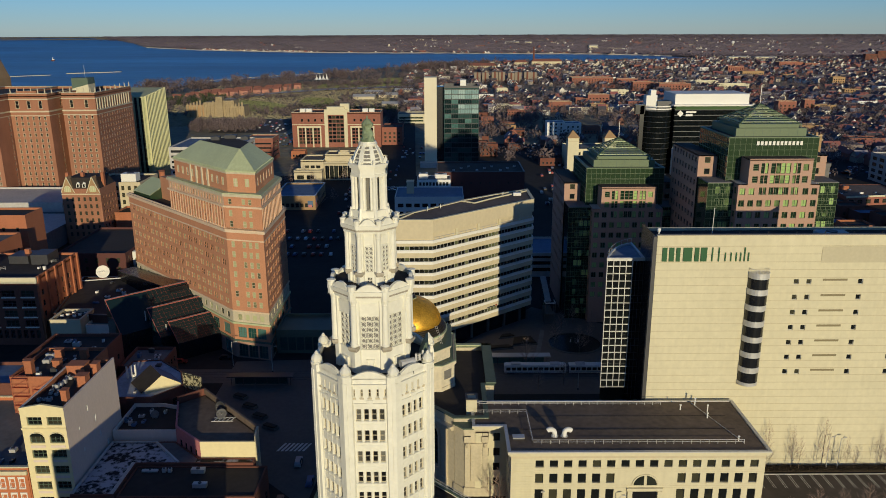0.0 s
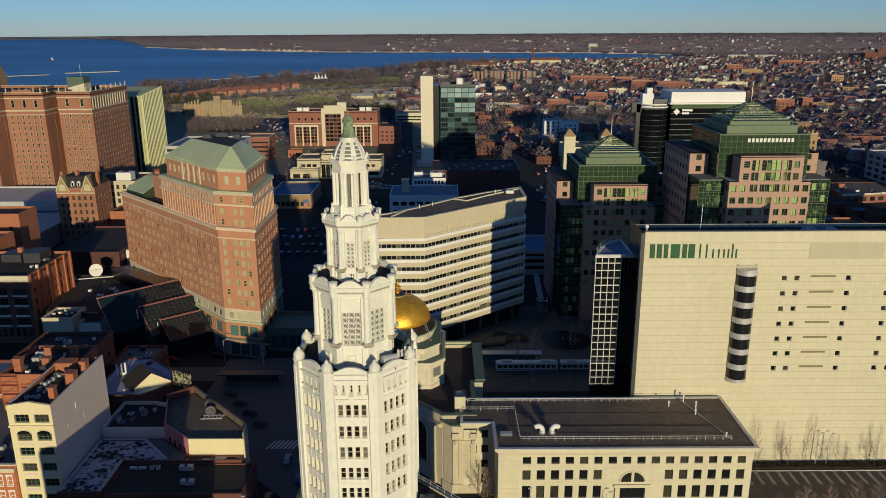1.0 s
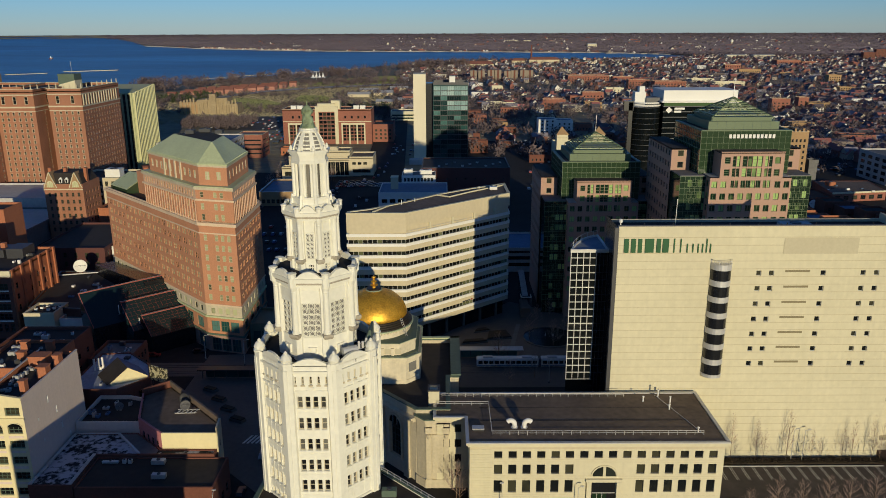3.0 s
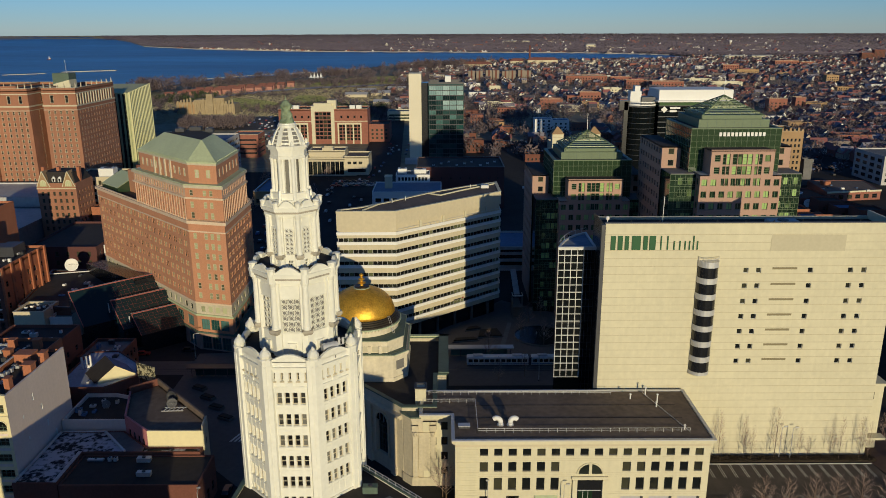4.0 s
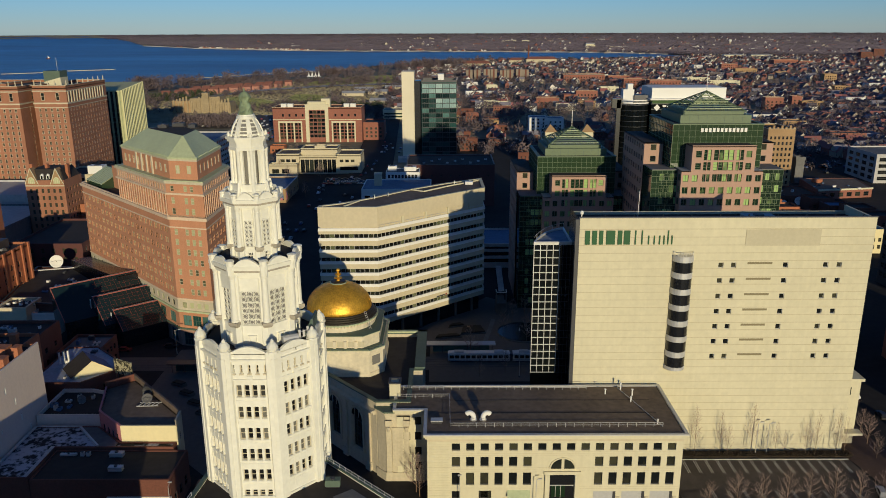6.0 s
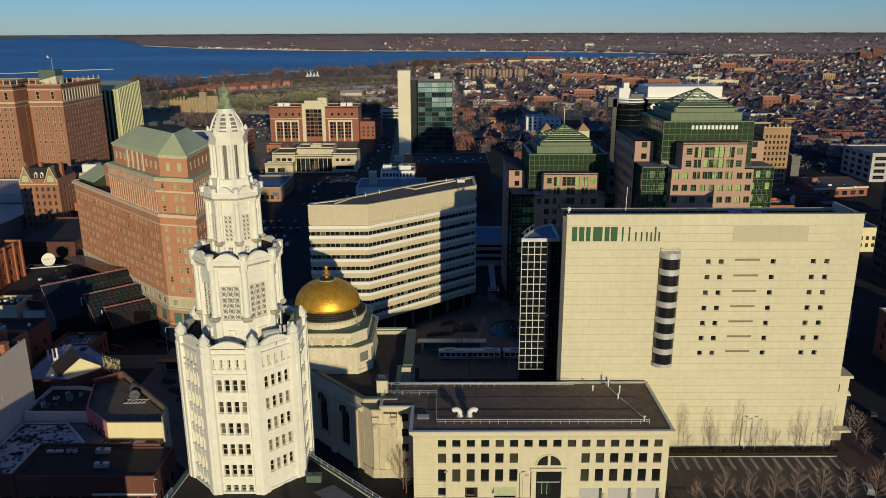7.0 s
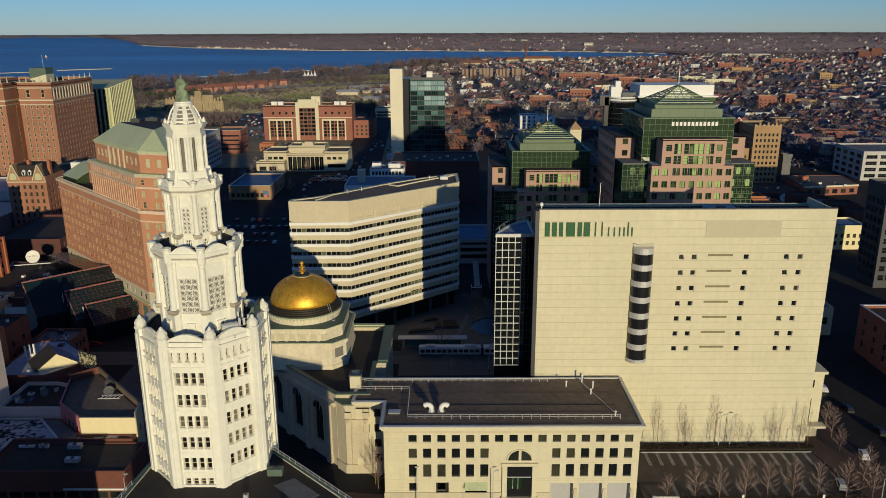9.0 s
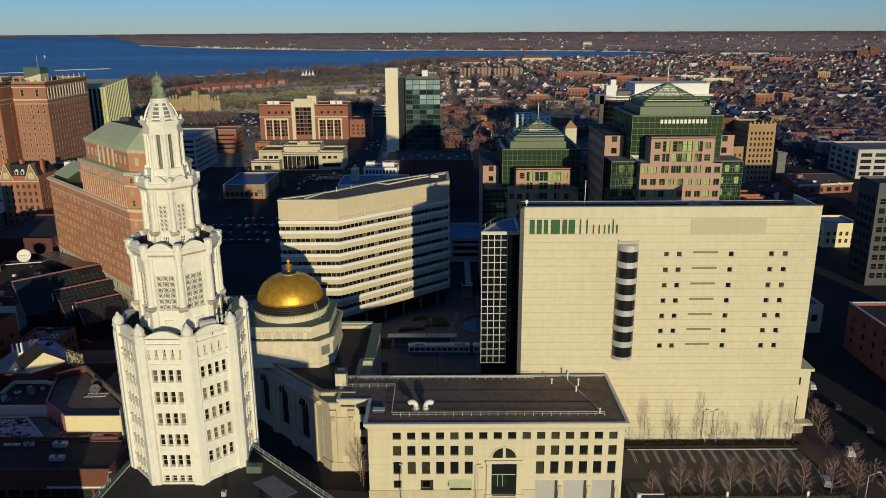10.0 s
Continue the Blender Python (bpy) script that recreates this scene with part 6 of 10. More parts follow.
        facade(t, (xa, yf + 14), (xb, yf + 14), zt2, H - 0.8, [((xb - xa) / 2 - 0.9, (xb - xa) / 2 + 0.9, z, z + 1.9) for z in (zt2 + 1.0, zt2 + 4.7)], GRANITE, "plain", STEEL_GREEN, GLASS)
        for a, b in (((xb, yf + 14), (xb, yf + 42)), ((xa, yf + 42), (xa, yf + 14))):
            facade(t, a, b, G, H - 0.8, rows_of(28, 8, 1.5, rows, 1.8), GRANITE, "plain", METAL_DARK, GLASS_TEAL, joined=True)
        facade(t, (xb, yf + 42), (xa, yf + 42), G, H - 0.8, [], GRANITE)
        part("flank_roof", Shape().prism(rect(xa, xb, yf + 14, yf + 42), H - 1.2, H - 0.8), ROOF, t)
    # crown
    W = 13.9
    y0, y1 = yf + 7.0, yf + 7.0 + 2 * W
    part("crown_glass", Shape().prism(rect(cx - W, cx + W, y0, y1), H - 8, H + 5.6), GLASS_WALL, t, "green glass crown")
    for k in range(17):
        x = cx - W + 2 * W * k / 16
        part("mullion", Shape().box(x - 0.04, x + 0.04, y0 - 0.1, y0, H - 8, H + 5.6), STEEL_GREEN, t)
        part("mullion", Shape().box(cx - W - 0.1, cx - W, y0 + 2 * W * k / 16 - 0.07, y0 + 2 * W * k / 16 + 0.07, H - 8, H + 5.6), STEEL_GREEN, t)
    for k in range(8):
        z = H + 5.6 - 1.86 * k
        part("transom", Shape().box(cx - W, cx + W, y0 - 0.12, y0, z - 0.05, z + 0.04), STEEL_GREEN, t)
        part("transom", Shape().box(cx - W - 0.12, cx - W, y0, y1, z - 0.1, z + 0.08), STEEL_GREEN, t)
    part("crown_edge", Shape().ring(rect(cx - W - 0.2, cx + W + 0.2, y0 - 0.2, y1 + 0.2), rect(cx - W + 1, cx + W - 1, y0 + 1, y1 - 1), H + 5.6, H + 5.9), STEEL_GREEN, t)
    part("crown_roof", Shape().prism(rect(cx - W + 0.9, cx + W - 0.9, y0 + 0.9, y1 - 0.9), H + 5.3, H + 5.7), ROOF, t)
    w1, w2, w3 = 11.0, 9.7, 9.3
    yc = y0 + W
    part("upper_tier", Shape().prism(rect(cx - w1, cx + w1, yc - w1, yc + w1), H + 5.7, H + 8.2), STEEL_GREEN, t, "green metal tier")
    part("tier_step", Shape().prism(rect(cx - w3, cx + w3, yc - w3, yc + w3), H + 8.2, H + 9.3), STEEL_GREEN, t, "green metal tier")
    for k in range(9):
        x = cx - w1 + 2 * w1 * k / 8
        part("panel_joint", Shape().box(x - 0.05, x + 0.05, yc - w1 - 0.03, yc - w1, H + 5.7, H + 8.2), COPPER_DARK, t)
    # open steel pyramid on corner struts
    zb, za = H + 9.3, H + 14.8
    for sx in (-1, 1):
        for sy in (-1, 1):
            part("strut", Shape().bar((cx + sx * w2, yc + sy * w2, H + 8.2), (cx + sx * w2, yc + sy * w2, zb), 0.16), STEEL_GREEN, t)
    apex = Vector((cx, yc, za))
    cor = [Vector((cx - w2, yc - w2, zb)), Vector((cx + w2, yc - w2, zb)), Vector((cx + w2, yc + w2, zb)), Vector((cx - w2, yc + w2, zb))]
    for c in cor:
        part("hip", Shape().bar(c, apex, 0.22), STEEL_GREEN, t)
    for k in range(9):
        f = k / 9
        for i in range(4):
            a, b = cor[i].lerp(apex, f), cor[(i + 1) % 4].lerp(apex, f)
            part("purlin", Shape().bar(a, b, 0.17), COPPER if k % 3 == 1 else STEEL_GREEN, t)
    for i in range(4):
        for k in range(1, 8):
            a = cor[i].lerp(cor[(i + 1) % 4], k / 8)
            hip = cor[i].lerp(apex, k / 4) if k <= 4 else cor[(i + 1) % 4].lerp(apex, (8 - k) / 4)
            part("rafter", Shape().bar(a, hip, 0.1), STEEL_GREEN, t)
    part("plant_core", Shape().prism(rect(cx - 5, cx + 5, yc - 5, yc + 5), H + 8.0, H + 9.4), METAL_DARK, t)
    part("mast", Shape().bar(apex, apex + Vector((0, 0, 6)), 0.1), METAL, t)
    if sign:
        s = thing("tower_sign", "row of white sign bars on green glass", "sign", (cx + 1.5, y0 - 0.2, H + 3.9))
        for k in range(12):
            x = cx - 5.4 + 1.22 * k
            part("bar", Shape().box(x, x + 0.8, y0 - 0.35, y0 - 0.2, H + 3.4, H + 4.6), WHITE, s)
    return t


plaza_tower(67.2, 264.0, 49.5, "shorter granite tower with a green glass crown and open steel pyramid", False)
plaza_tower(104.3, 229.5, 65.0, "taller granite tower with a green glass crown and open steel pyramid", True)


# ---- towers further off ----
def dark_office():
    t = thing("dark_office", "black glass office with a white penthouse and round corner", "building", (190, 580, G))
    part("glass_block", Shape().prism(rect(171, 226, 563, 600), G, 46.5), GLASS_BLACK, t)
    for k in range(12):
        z = 46.5 - 3.9 * k
        part("floor_band", Shape().box(170.9, 226.1, 562.8, 563, z - 0.5, z), METAL_DARK, t)
    part("glass_top", Shape().box(171.5, 226, 562.9, 599, 46.5, 49.0), GLASS_WALL, t)
    part("roof_slab", Shape().box(169.5, 227.5, 561.5, 601, 49.0, 50.0), WHITE, t)
    part("penthouse", Shape().box(171.5, 225.5, 566, 596, 50.0, 57.5), WHITE, t, "white panelled penthouse")
    part("drum", Shape().turned(160.5, 574, [(11.2, G), (11.2, 45.0)], 32), GLASS_BLACK, t)
    for k in range(11):
        part("drum_band", Shape().turned(160.5, 574, [(11.3, 6 + 3.9 * k), (11.3, 6.3 + 3.9 * k)], 32), METAL_DARK, t)
    for z in (46.2, 48.2):
        part("drum_rail", Shape().turned(160.5, 574, [(11.4, z), (11.4, z + 0.9), (11.0, z + 0.9), (11.0, z)], 32, cap=False), WHITE, t)
    part("lift_head", Shape().box(152, 160, 572, 580, 45, 56).box(155, 159, 572, 578, 56, 60), WHITE, t)
    part("roof_plant", Shape().box(160, 170, 570, 582, 45, 52), METAL_DARK, t)
    part("side_fin", Shape().box(146.5, 149.5, 566, 570, G, 49).box(143, 150, 566, 570, 43, 50), BLACK, t)
    part("white_annex", Shape().box(170.5, 184, 556, 562.5, G, 18.5), WHITE, t)
    s = thing("office_sign", "white sign shapes on black glass", "sign", (180, 562.5, 43.5))
    part("emblem", Shape().face([(172.6, 562.6, 43.6), (175.0, 562.6, 41.2), (177.4, 562.6, 43.6), (175.0, 562.6, 46.0)]), WHITE, s)
    for z in (44.0, 41.8):
        part("bar", Shape().box(179, 186.5 if z > 43 else 184, 562.5, 562.7, z, z + 1.4), WHITE, s)


dark_office()


def slab_tower():
    t = thing("glass_tower", "teal glass tower joined to a tall white blank slab", "tower", (10, 612, G))
    part("white_slab", Shape().box(-12.5, -2.9, 600, 618, G, 67.8), PALE_SLAB, t, "blank pale slab")
    part("link", Shape().box(-2.9, 2.7, 604, 618, G, 60.5), BLACK, t)
    b = part("glass_body", Shape().box(2.7, 29.8, 600, 628, G, 59.6), GLASS_TEAL, t)
    for k in range(16):
        z = 59.0 - 3.75 * k
        part("floor_band", Shape().box(2.6, 29.9, 599.85, 600, z - 0.32, z), METAL_DARK, t)
        for q in range(5):
            x = 3.2 + 5.3 * q
            # pane tone goes by storey: reflections painted pale above, dark below
            part("pane", window_mesh(5.15, 3.35, "grid3x1", METAL_DARK, GLASS_SKY if k < 2 or (k in (3, 4) and q > 1) else GLASS_TEAL if (k * 2 + q) % 5 == 0 and k < 9 else GLASS_TEAL_DARK), None, t, at=Matrix.Translation((x, 599.8, z - 3.7)))
    part("roof_screen", Shape().ring(rect(2.7, 29.8, 600, 628), rect(3.2, 29.3, 600.5, 627.5), 59.6, 61.5), METAL_DARK, t)
    part("lift_head", Shape().box(15.5, 20, 608, 618, 59.6, 65.5), WHITE, t)
    part("skylight", Shape().prism(rect(21, 29, 603, 618), 59.6, 60.0, top=rect(21, 29, 617, 618)), METAL, t)
    part("base", Shape().box(-16, 3, 592, 600, G, 3.0), ROOF_WHITE, t)


slab_tower()


def brick_office():
    t = thing("brick_office", "red brick office with tall cream window frames", "building", (-96, 718, G))
    y = 705
    x0, x1 = -136.4, -55.2
    wins = []
    for k in range(8):
        for c in range(6):
            for base in (x0 + 5.5, -82.0):
                u = base + 0.6 + 3.4 * c - x0
                z = 14.2 - 3.0 * k
                if z > 0:
                    wins.append((u, u + 2.7, z, z + 2.3))
    for k in range(7):
        for c in range(4):
            u = -103.0 - x0 + 3.6 * c
            z = 25.0 - 3.6 * k
            if z > 0:
                wins.append((u, u + 3.2, z, z + 2.8))
    for c in (-128, -122, -116, -110, -80, -74, -68, -62):
        wins.append((c - x0, c + 1.8 - x0, 22.5, 24.8))
    facade(t, (x0, y), (x1, y), G, 30.0, wins, BRICK_FAR, "plain", METAL_DARK, GLASS, depth=0.3)
    for a, b in (((x1, y), (x1, y + 28)), ((x1, y + 28), (x0, y + 28)), ((x0, y + 28), (x0, y))):
        facade(t, a, b, G, 30.0, [], BRICK_FAR)
    flat_roof(t, rect(x0, x1, y, y + 28), 30.0, BRICK_FAR, ROOF, 0.8, cope=CREAM)
    for bx in (x0 + 4.6, -82.9):
        part("frame", Shape().box(bx, bx + 22, y - 0.5, y, 16.8, 18.4), CREAM, t)
        for c in range(4):
            part("frame_post", Shape().box(bx + 6.9 * c, bx + 6.9 * c + 1.2, y - 0.5, y, G, 16.8), CREAM, t)
    part("centre_frame", Shape().box(-106.5, -103.4, y - 0.9, y, G, 28.6).box(-88.6, -85.5, y - 0.9, y, G, 28.6).box(-106.5, -85.5, y - 0.9, y + 6, 28.6, 33.5).box(-104, -88, y - 0.4, y + 6, 33.5, 36.0), CREAM, t)
    part("stair_head", Shape().box(-92, -84, y + 2, y + 10, 30, 38.5), CREAM, t)
    part("string_course", Shape().box(x0, -106.6, y - 0.15, y, 19.4, 20.0).box(-85.4, x1, y - 0.15, y, 19.4, 20.0), CREAM, t)
    for x in (-128, -122, -64, -70):
        roof_unit((x, y + 12, 30.0), 5, 4, 3.2, "white plant unit on an office roof", WHITE)
    p = block("brick_annex", "lower red brick annex beside an office", rect(-55, -36, 715, 745), 15.0, BRICK_FAR, [(4, 2.0, 2.0, 2, 3.6, 3), (5, 2, 2, 2, 3.6, 3)], joined=True)


brick_office()


def library():
    t = thing("civic_building", "low beige civic building with a raised central block", "building", (-74, 555, G))
    y = 545
    def blk(x0, x1, y0, y1, z1, wins, pane=GLASS):
        facade(t, (x0, y0), (x1, y0), G, z1, wins, TAN, "grid2x1", METAL_DARK, pane)
        facade(t, (x1, y0), (x1, y1), G, z1, [], TAN)
        facade(t, (x1, y1), (x0, y1), G, z1, [], TAN)
        facade(t, (x0, y1), (x0, y0), G, z1, [], TAN)
        flat_roof(t, rect(x0, x1, y0, y1), z1, TAN, ROOF_BROWN, 0.7, cope=CREAM)
    blk(-100.5, -84, y, y + 24, 12.6, [(3, 6, 7.5, 9.5), (7, 10, 7.5, 9.5), (11, 14, 7.5, 9.5), (2, 15, 1.5, 4)])
    blk(-84, -57.5, y + 8, y + 26, 15.4, [])
    blk(-83.5, -57, y - 1, y + 7.5, 11.0, [(0.6 + 3.2 * k, 3.5 + 3.2 * k, 0, 9.5) for k in range(8)], GLASS_BLACK)
    blk(-57, -39.8, y, y + 24, 12.2, [(2, 4.6, 7.3, 9.2), (6, 8.6, 7.3, 9.2), (10, 12.6, 7.3, 9.2), (2, 15, 1.5, 4)])
    blk(-104, -84.2, y - 9, y - 0.1, 6.5, [(2, 7, 1, 4), (9, 14, 1, 4)])
    part("roof_screen", Shape().ring(rect(-75, -67, y + 14, y + 22), rect(-74.4, -67.6, y + 14.6, y + 21.4), 15.4, 17.2), TAN, t)


library()

block("dark_lowrise", "low flat-roofed building with a painted end wall", rect(-100, -75, 449, 490), 6.6, BRICK_TAN, [(8, 2, 2.4, 0.6, 3.5, 1), (8, 2, 2.4, 0.6, 3.5, 1)], ROOF_BLUE, cope=METAL)
m = thing("mural", "blue and rose painted mural on a corner", "mural", (-77, 448.9, 3))
part("panel", Shape().box(-79.6, -76.4, 448.86, 448.94, 1.4, 4.6), ROOF_BLUE, m)
part("panel", Shape().box(-79.2, -77.0, 448.82, 448.86, 0.6, 2.2), PINK, m)
t = thing("mural", "small painted panel in blue and pink on an end wall", "mural", (-74.7, 452, 3))
part("panel", Shape().box(-74.95, -74.8, 450, 454, 0.5, 5.5), PINK, t)
part("panel", Shape().box(-74.9, -74.75, 450.6, 453.4, 3.2, 5.6), ROOF_BLUE, t)
block("blue_roofed_block", "white low building with a blue flat roof", rect(-24, 12.7, 397, 424.8), 17.4, WHITE, [(8, 3, 2, 3.5, 4.4, 3), (6, 2, 2, 3.5, 4.4, 3)], ROOF_SLATE, lip=0.5)
t = thing("stair_hut", "cream stair hut on a blue roof", "stair hut", (-16, 411, 17.4))
part("wall", Shape().box(-18, -14.2, 408, 414, 17.4, 23.6), TAN, t)
part("cap", Shape().box(-18.2, -14.0, 407.8, 414.2, 23.6, 23.9), CREAM, t)
block("white_penthouse_block", "white stepped office with a rooftop plant", rect(-13, 6, 425, 439), 21.3, WHITE, [(9, 1.3, 2.0, 18.3, 4, 1), (6, 1.3, 2.0, 18.3, 4, 1)], ROOF_GREY, lip=0.5)
roof_unit((-9.5, 432, 21.3), 5, 5, 3.0, "large white plant unit on a roof", WHITE)
roof_unit((0.5, 433, 21.3), 7, 5, 2.4, "large white plant unit on a roof", WHITE)
block("maroon_hall", "tall blank maroon brick building with a dark roof", rect(-2, 49.3, 439.6, 476), 23.0, MAROON, [(9, 0.8, 0.8, 16.5, 4, 1), None], ROOF, lip=0.4, cope=METAL_DARK)
for k in range(9):
    roof_unit((8 + 4.6 * k, 446 + 6 * (k % 3), 23.0), 1.4, 1.2, 0.9, "small vent on a dark roof", METAL)
block("glazed_garage", "white concrete parking deck in shade", rect(34, 62, 318, 345), 9.0, ROOF_WHITE, [(1, 24, 1.6, 1.5, 3.0, 3), (1, 22, 1.6, 1.5, 3, 3), None, (1, 22, 1.6, 1.5, 3, 3)], ROOF_BLUE, joined=True)


def church_block():
    t = block("twin_tower_hall", "cream hall with two short pyramid-roofed turrets", rect(98, 131, 584, 616), 14.0, CREAM, [(10, 1.6, 2.4, 2, 4, 3), (6, 1.6, 2.4, 2, 4, 3)], ROOF_GREY, joined=True)
    for x in (100.4, 128.1):
        part("turret", Shape().prism(rect(x - 4.2, x + 4.2, 576.4, 584.8), G, 24.2), CREAM, t)
        part("turret_band", Shape().ring(rect(x - 4.4, x + 4.4, 576.2, 585.0), rect(x - 4.1, x + 4.1, 576.5, 584.7), 21.6, 22.1), TAN, t)
        part("turret_roof", Shape().prism(rect(x - 4.9, x + 4.9, 575.7, 585.5), 24.2, 29.8, top=rect(x - 0.1, x + 0.1, 580.5, 580.7)), BRICK_TAN, t)


church_block()


def statler():
    t = thing("grand_hotel", "massive red brick hotel block with stone-trimmed top storeys", "building", (-245, 500, G))
    H = 65.0
    sills = [50.6 - 3.45 * k for k in range(13)]
    def wing(poly, ns):
        for i in range(4):
            a, b = poly[i], poly[(i + 1) % 4]
            n = ns[i]
            L = dist(a, b)
            wins = rows_of(L, n, 1.15, sills, 1.9, 1.2) if n else []
            if n:
                wins += rows_of(L, max(2, n // 2), 1.9, [57.4], 4.6, 1.2)
            facade(t, a, b, G, H, wins, BRICK_BROWN, "sash", LIMESTONE, GLASS, depth=0.3, joined=True)
            if n:
                surrounds(t, a, b, wins, LIMESTONE, 0.15)
        flat_roof(t, poly, H, BRICK_BROWN, ROOF, 1.4, cope=LIMESTONE, out=0.5)
        part("belt_course", Shape().ring(inset(poly, -0.35), inset(poly, 0.1), 55.2, 56.1).ring(inset(poly, -0.3), inset(poly, 0.1), 62.8, 63.4).ring(inset(poly, -0.2), inset(poly, 0.1), 52.9, 53.3), LIMESTONE, t)
    R = rect(-234.0, -213.3, 480, 537)
    wing(R, (5, 14, 0, 3))
    wing(rect(-263.5, -239.8, 474, 537), (6, 3, 0, 3))
    wing(rect(-300, -264.0, 458, 537), (9, 3, 0, 0))
    part("centre_wall", Shape().box(-239.8, -234.0, 492, 530, G, 63.5), BRICK_BROWN, t)
    for k in range(14):
        part("pilaster", Shape().box(-213.3, -212.8, 481.5 + 3.8 * k, 482.4 + 3.8 * k, 56.1, 62.8), LIMESTONE, t)
    # raised stone-capped centre of each front and the finials along the top
    part("gable_step", Shape().box(-258, -246, 473.6, 475, H + 1.4, H + 3.0), BRICK_BROWN, t)
    for x in np.arange(-262, -213, 4.2):
        part("finial", Shape().turned(x, 480.5 if x > -234 else 474.5, [(0.5, H + 1.6), (0.36, H + 2.2), (0.3, H + 3.6), (0.1, H + 4.6)], 6), LIMESTONE, t)
    for k in range(8):
        part("finial", Shape().turned(-213.6, 482 + 7.6 * k, [(0.5, H + 1.6), (0.36, H + 2.2), (0.3, H + 3.6), (0.1, H + 4.6)], 6), LIMESTONE, t)
    part("penthouse", Shape().box(-236, -225.5, 500, 510, H, H + 9.2), COPPER_DARK, t, "teal sheet-metal penthouse")
    part("penthouse_ramp", Shape().face([(-236, 499.9, H), (-225.4, 499.9, H), (-225.4, 499.9, H + 5.2), (-236, 499.9, H + 2.4)]).face([(-225.4, 499.9, H), (-225.4, 510, H), (-225.4, 510, H + 5.2), (-225.4, 499.9, H + 5.2)]), CREAM, t, "cream lower wall of the penthouse")
    part("mast", Shape().bar((-229, 505, H + 8), (-229, 505, H + 17), 0.12), METAL, t)


statler()


def ribbed_court():
    t = thing("ribbed_tower", "blank concrete court tower with vertical ribs", "tower", (-240, 600, G))
    part("wall", Shape().prism(rect(-262, -220.4, 578, 621), G, 55.8), OLIVE, t)
    # black glazing also holds the shade that falls on this front
    part("front_glazing", Shape().box(-261.5, -221.2, 577.7, 578, G, 55.0), GLASS_BLACK, t, "dark glazed front")
    for k in range(15):
        part("front_transom", Shape().box(-261.5, -221.2, 577.55, 577.7, 3.6 * k, 3.6 * k + 0.3), COPPER_DARK, t)
    part("sloped_top", Shape().face([(-262, 578, 55.8), (-220.4, 578, 55.8), (-220.4, 621, 59.6), (-262, 621, 59.6)]).face([(-220.4, 578, 55.8), (-220.4, 621, 55.8), (-220.4, 621, 59.6)]).face([(-262, 621, 55.8), (-262, 621, 59.6), (-220.4, 621, 59.6), (-220.4, 621, 55.8)]), OLIVE, t)
    for k in range(15):
        y = 578.2 + 2.95 * k
        h = 56.2 + 3.6 * k / 14
        part("rib", Shape().prism([(-220.4, y), (-219.2, y + 0.3), (-219.2, y + 1.3), (-220.4, y + 1.6)], G, h), PALE_RIB, t)
    for k in range(12):
        x = -261 + 3.5 * k
        part("rib", Shape().box(x, x + 1.4, 577.2, 578, G, 56.0), OLIVE, t)


ribbed_court()

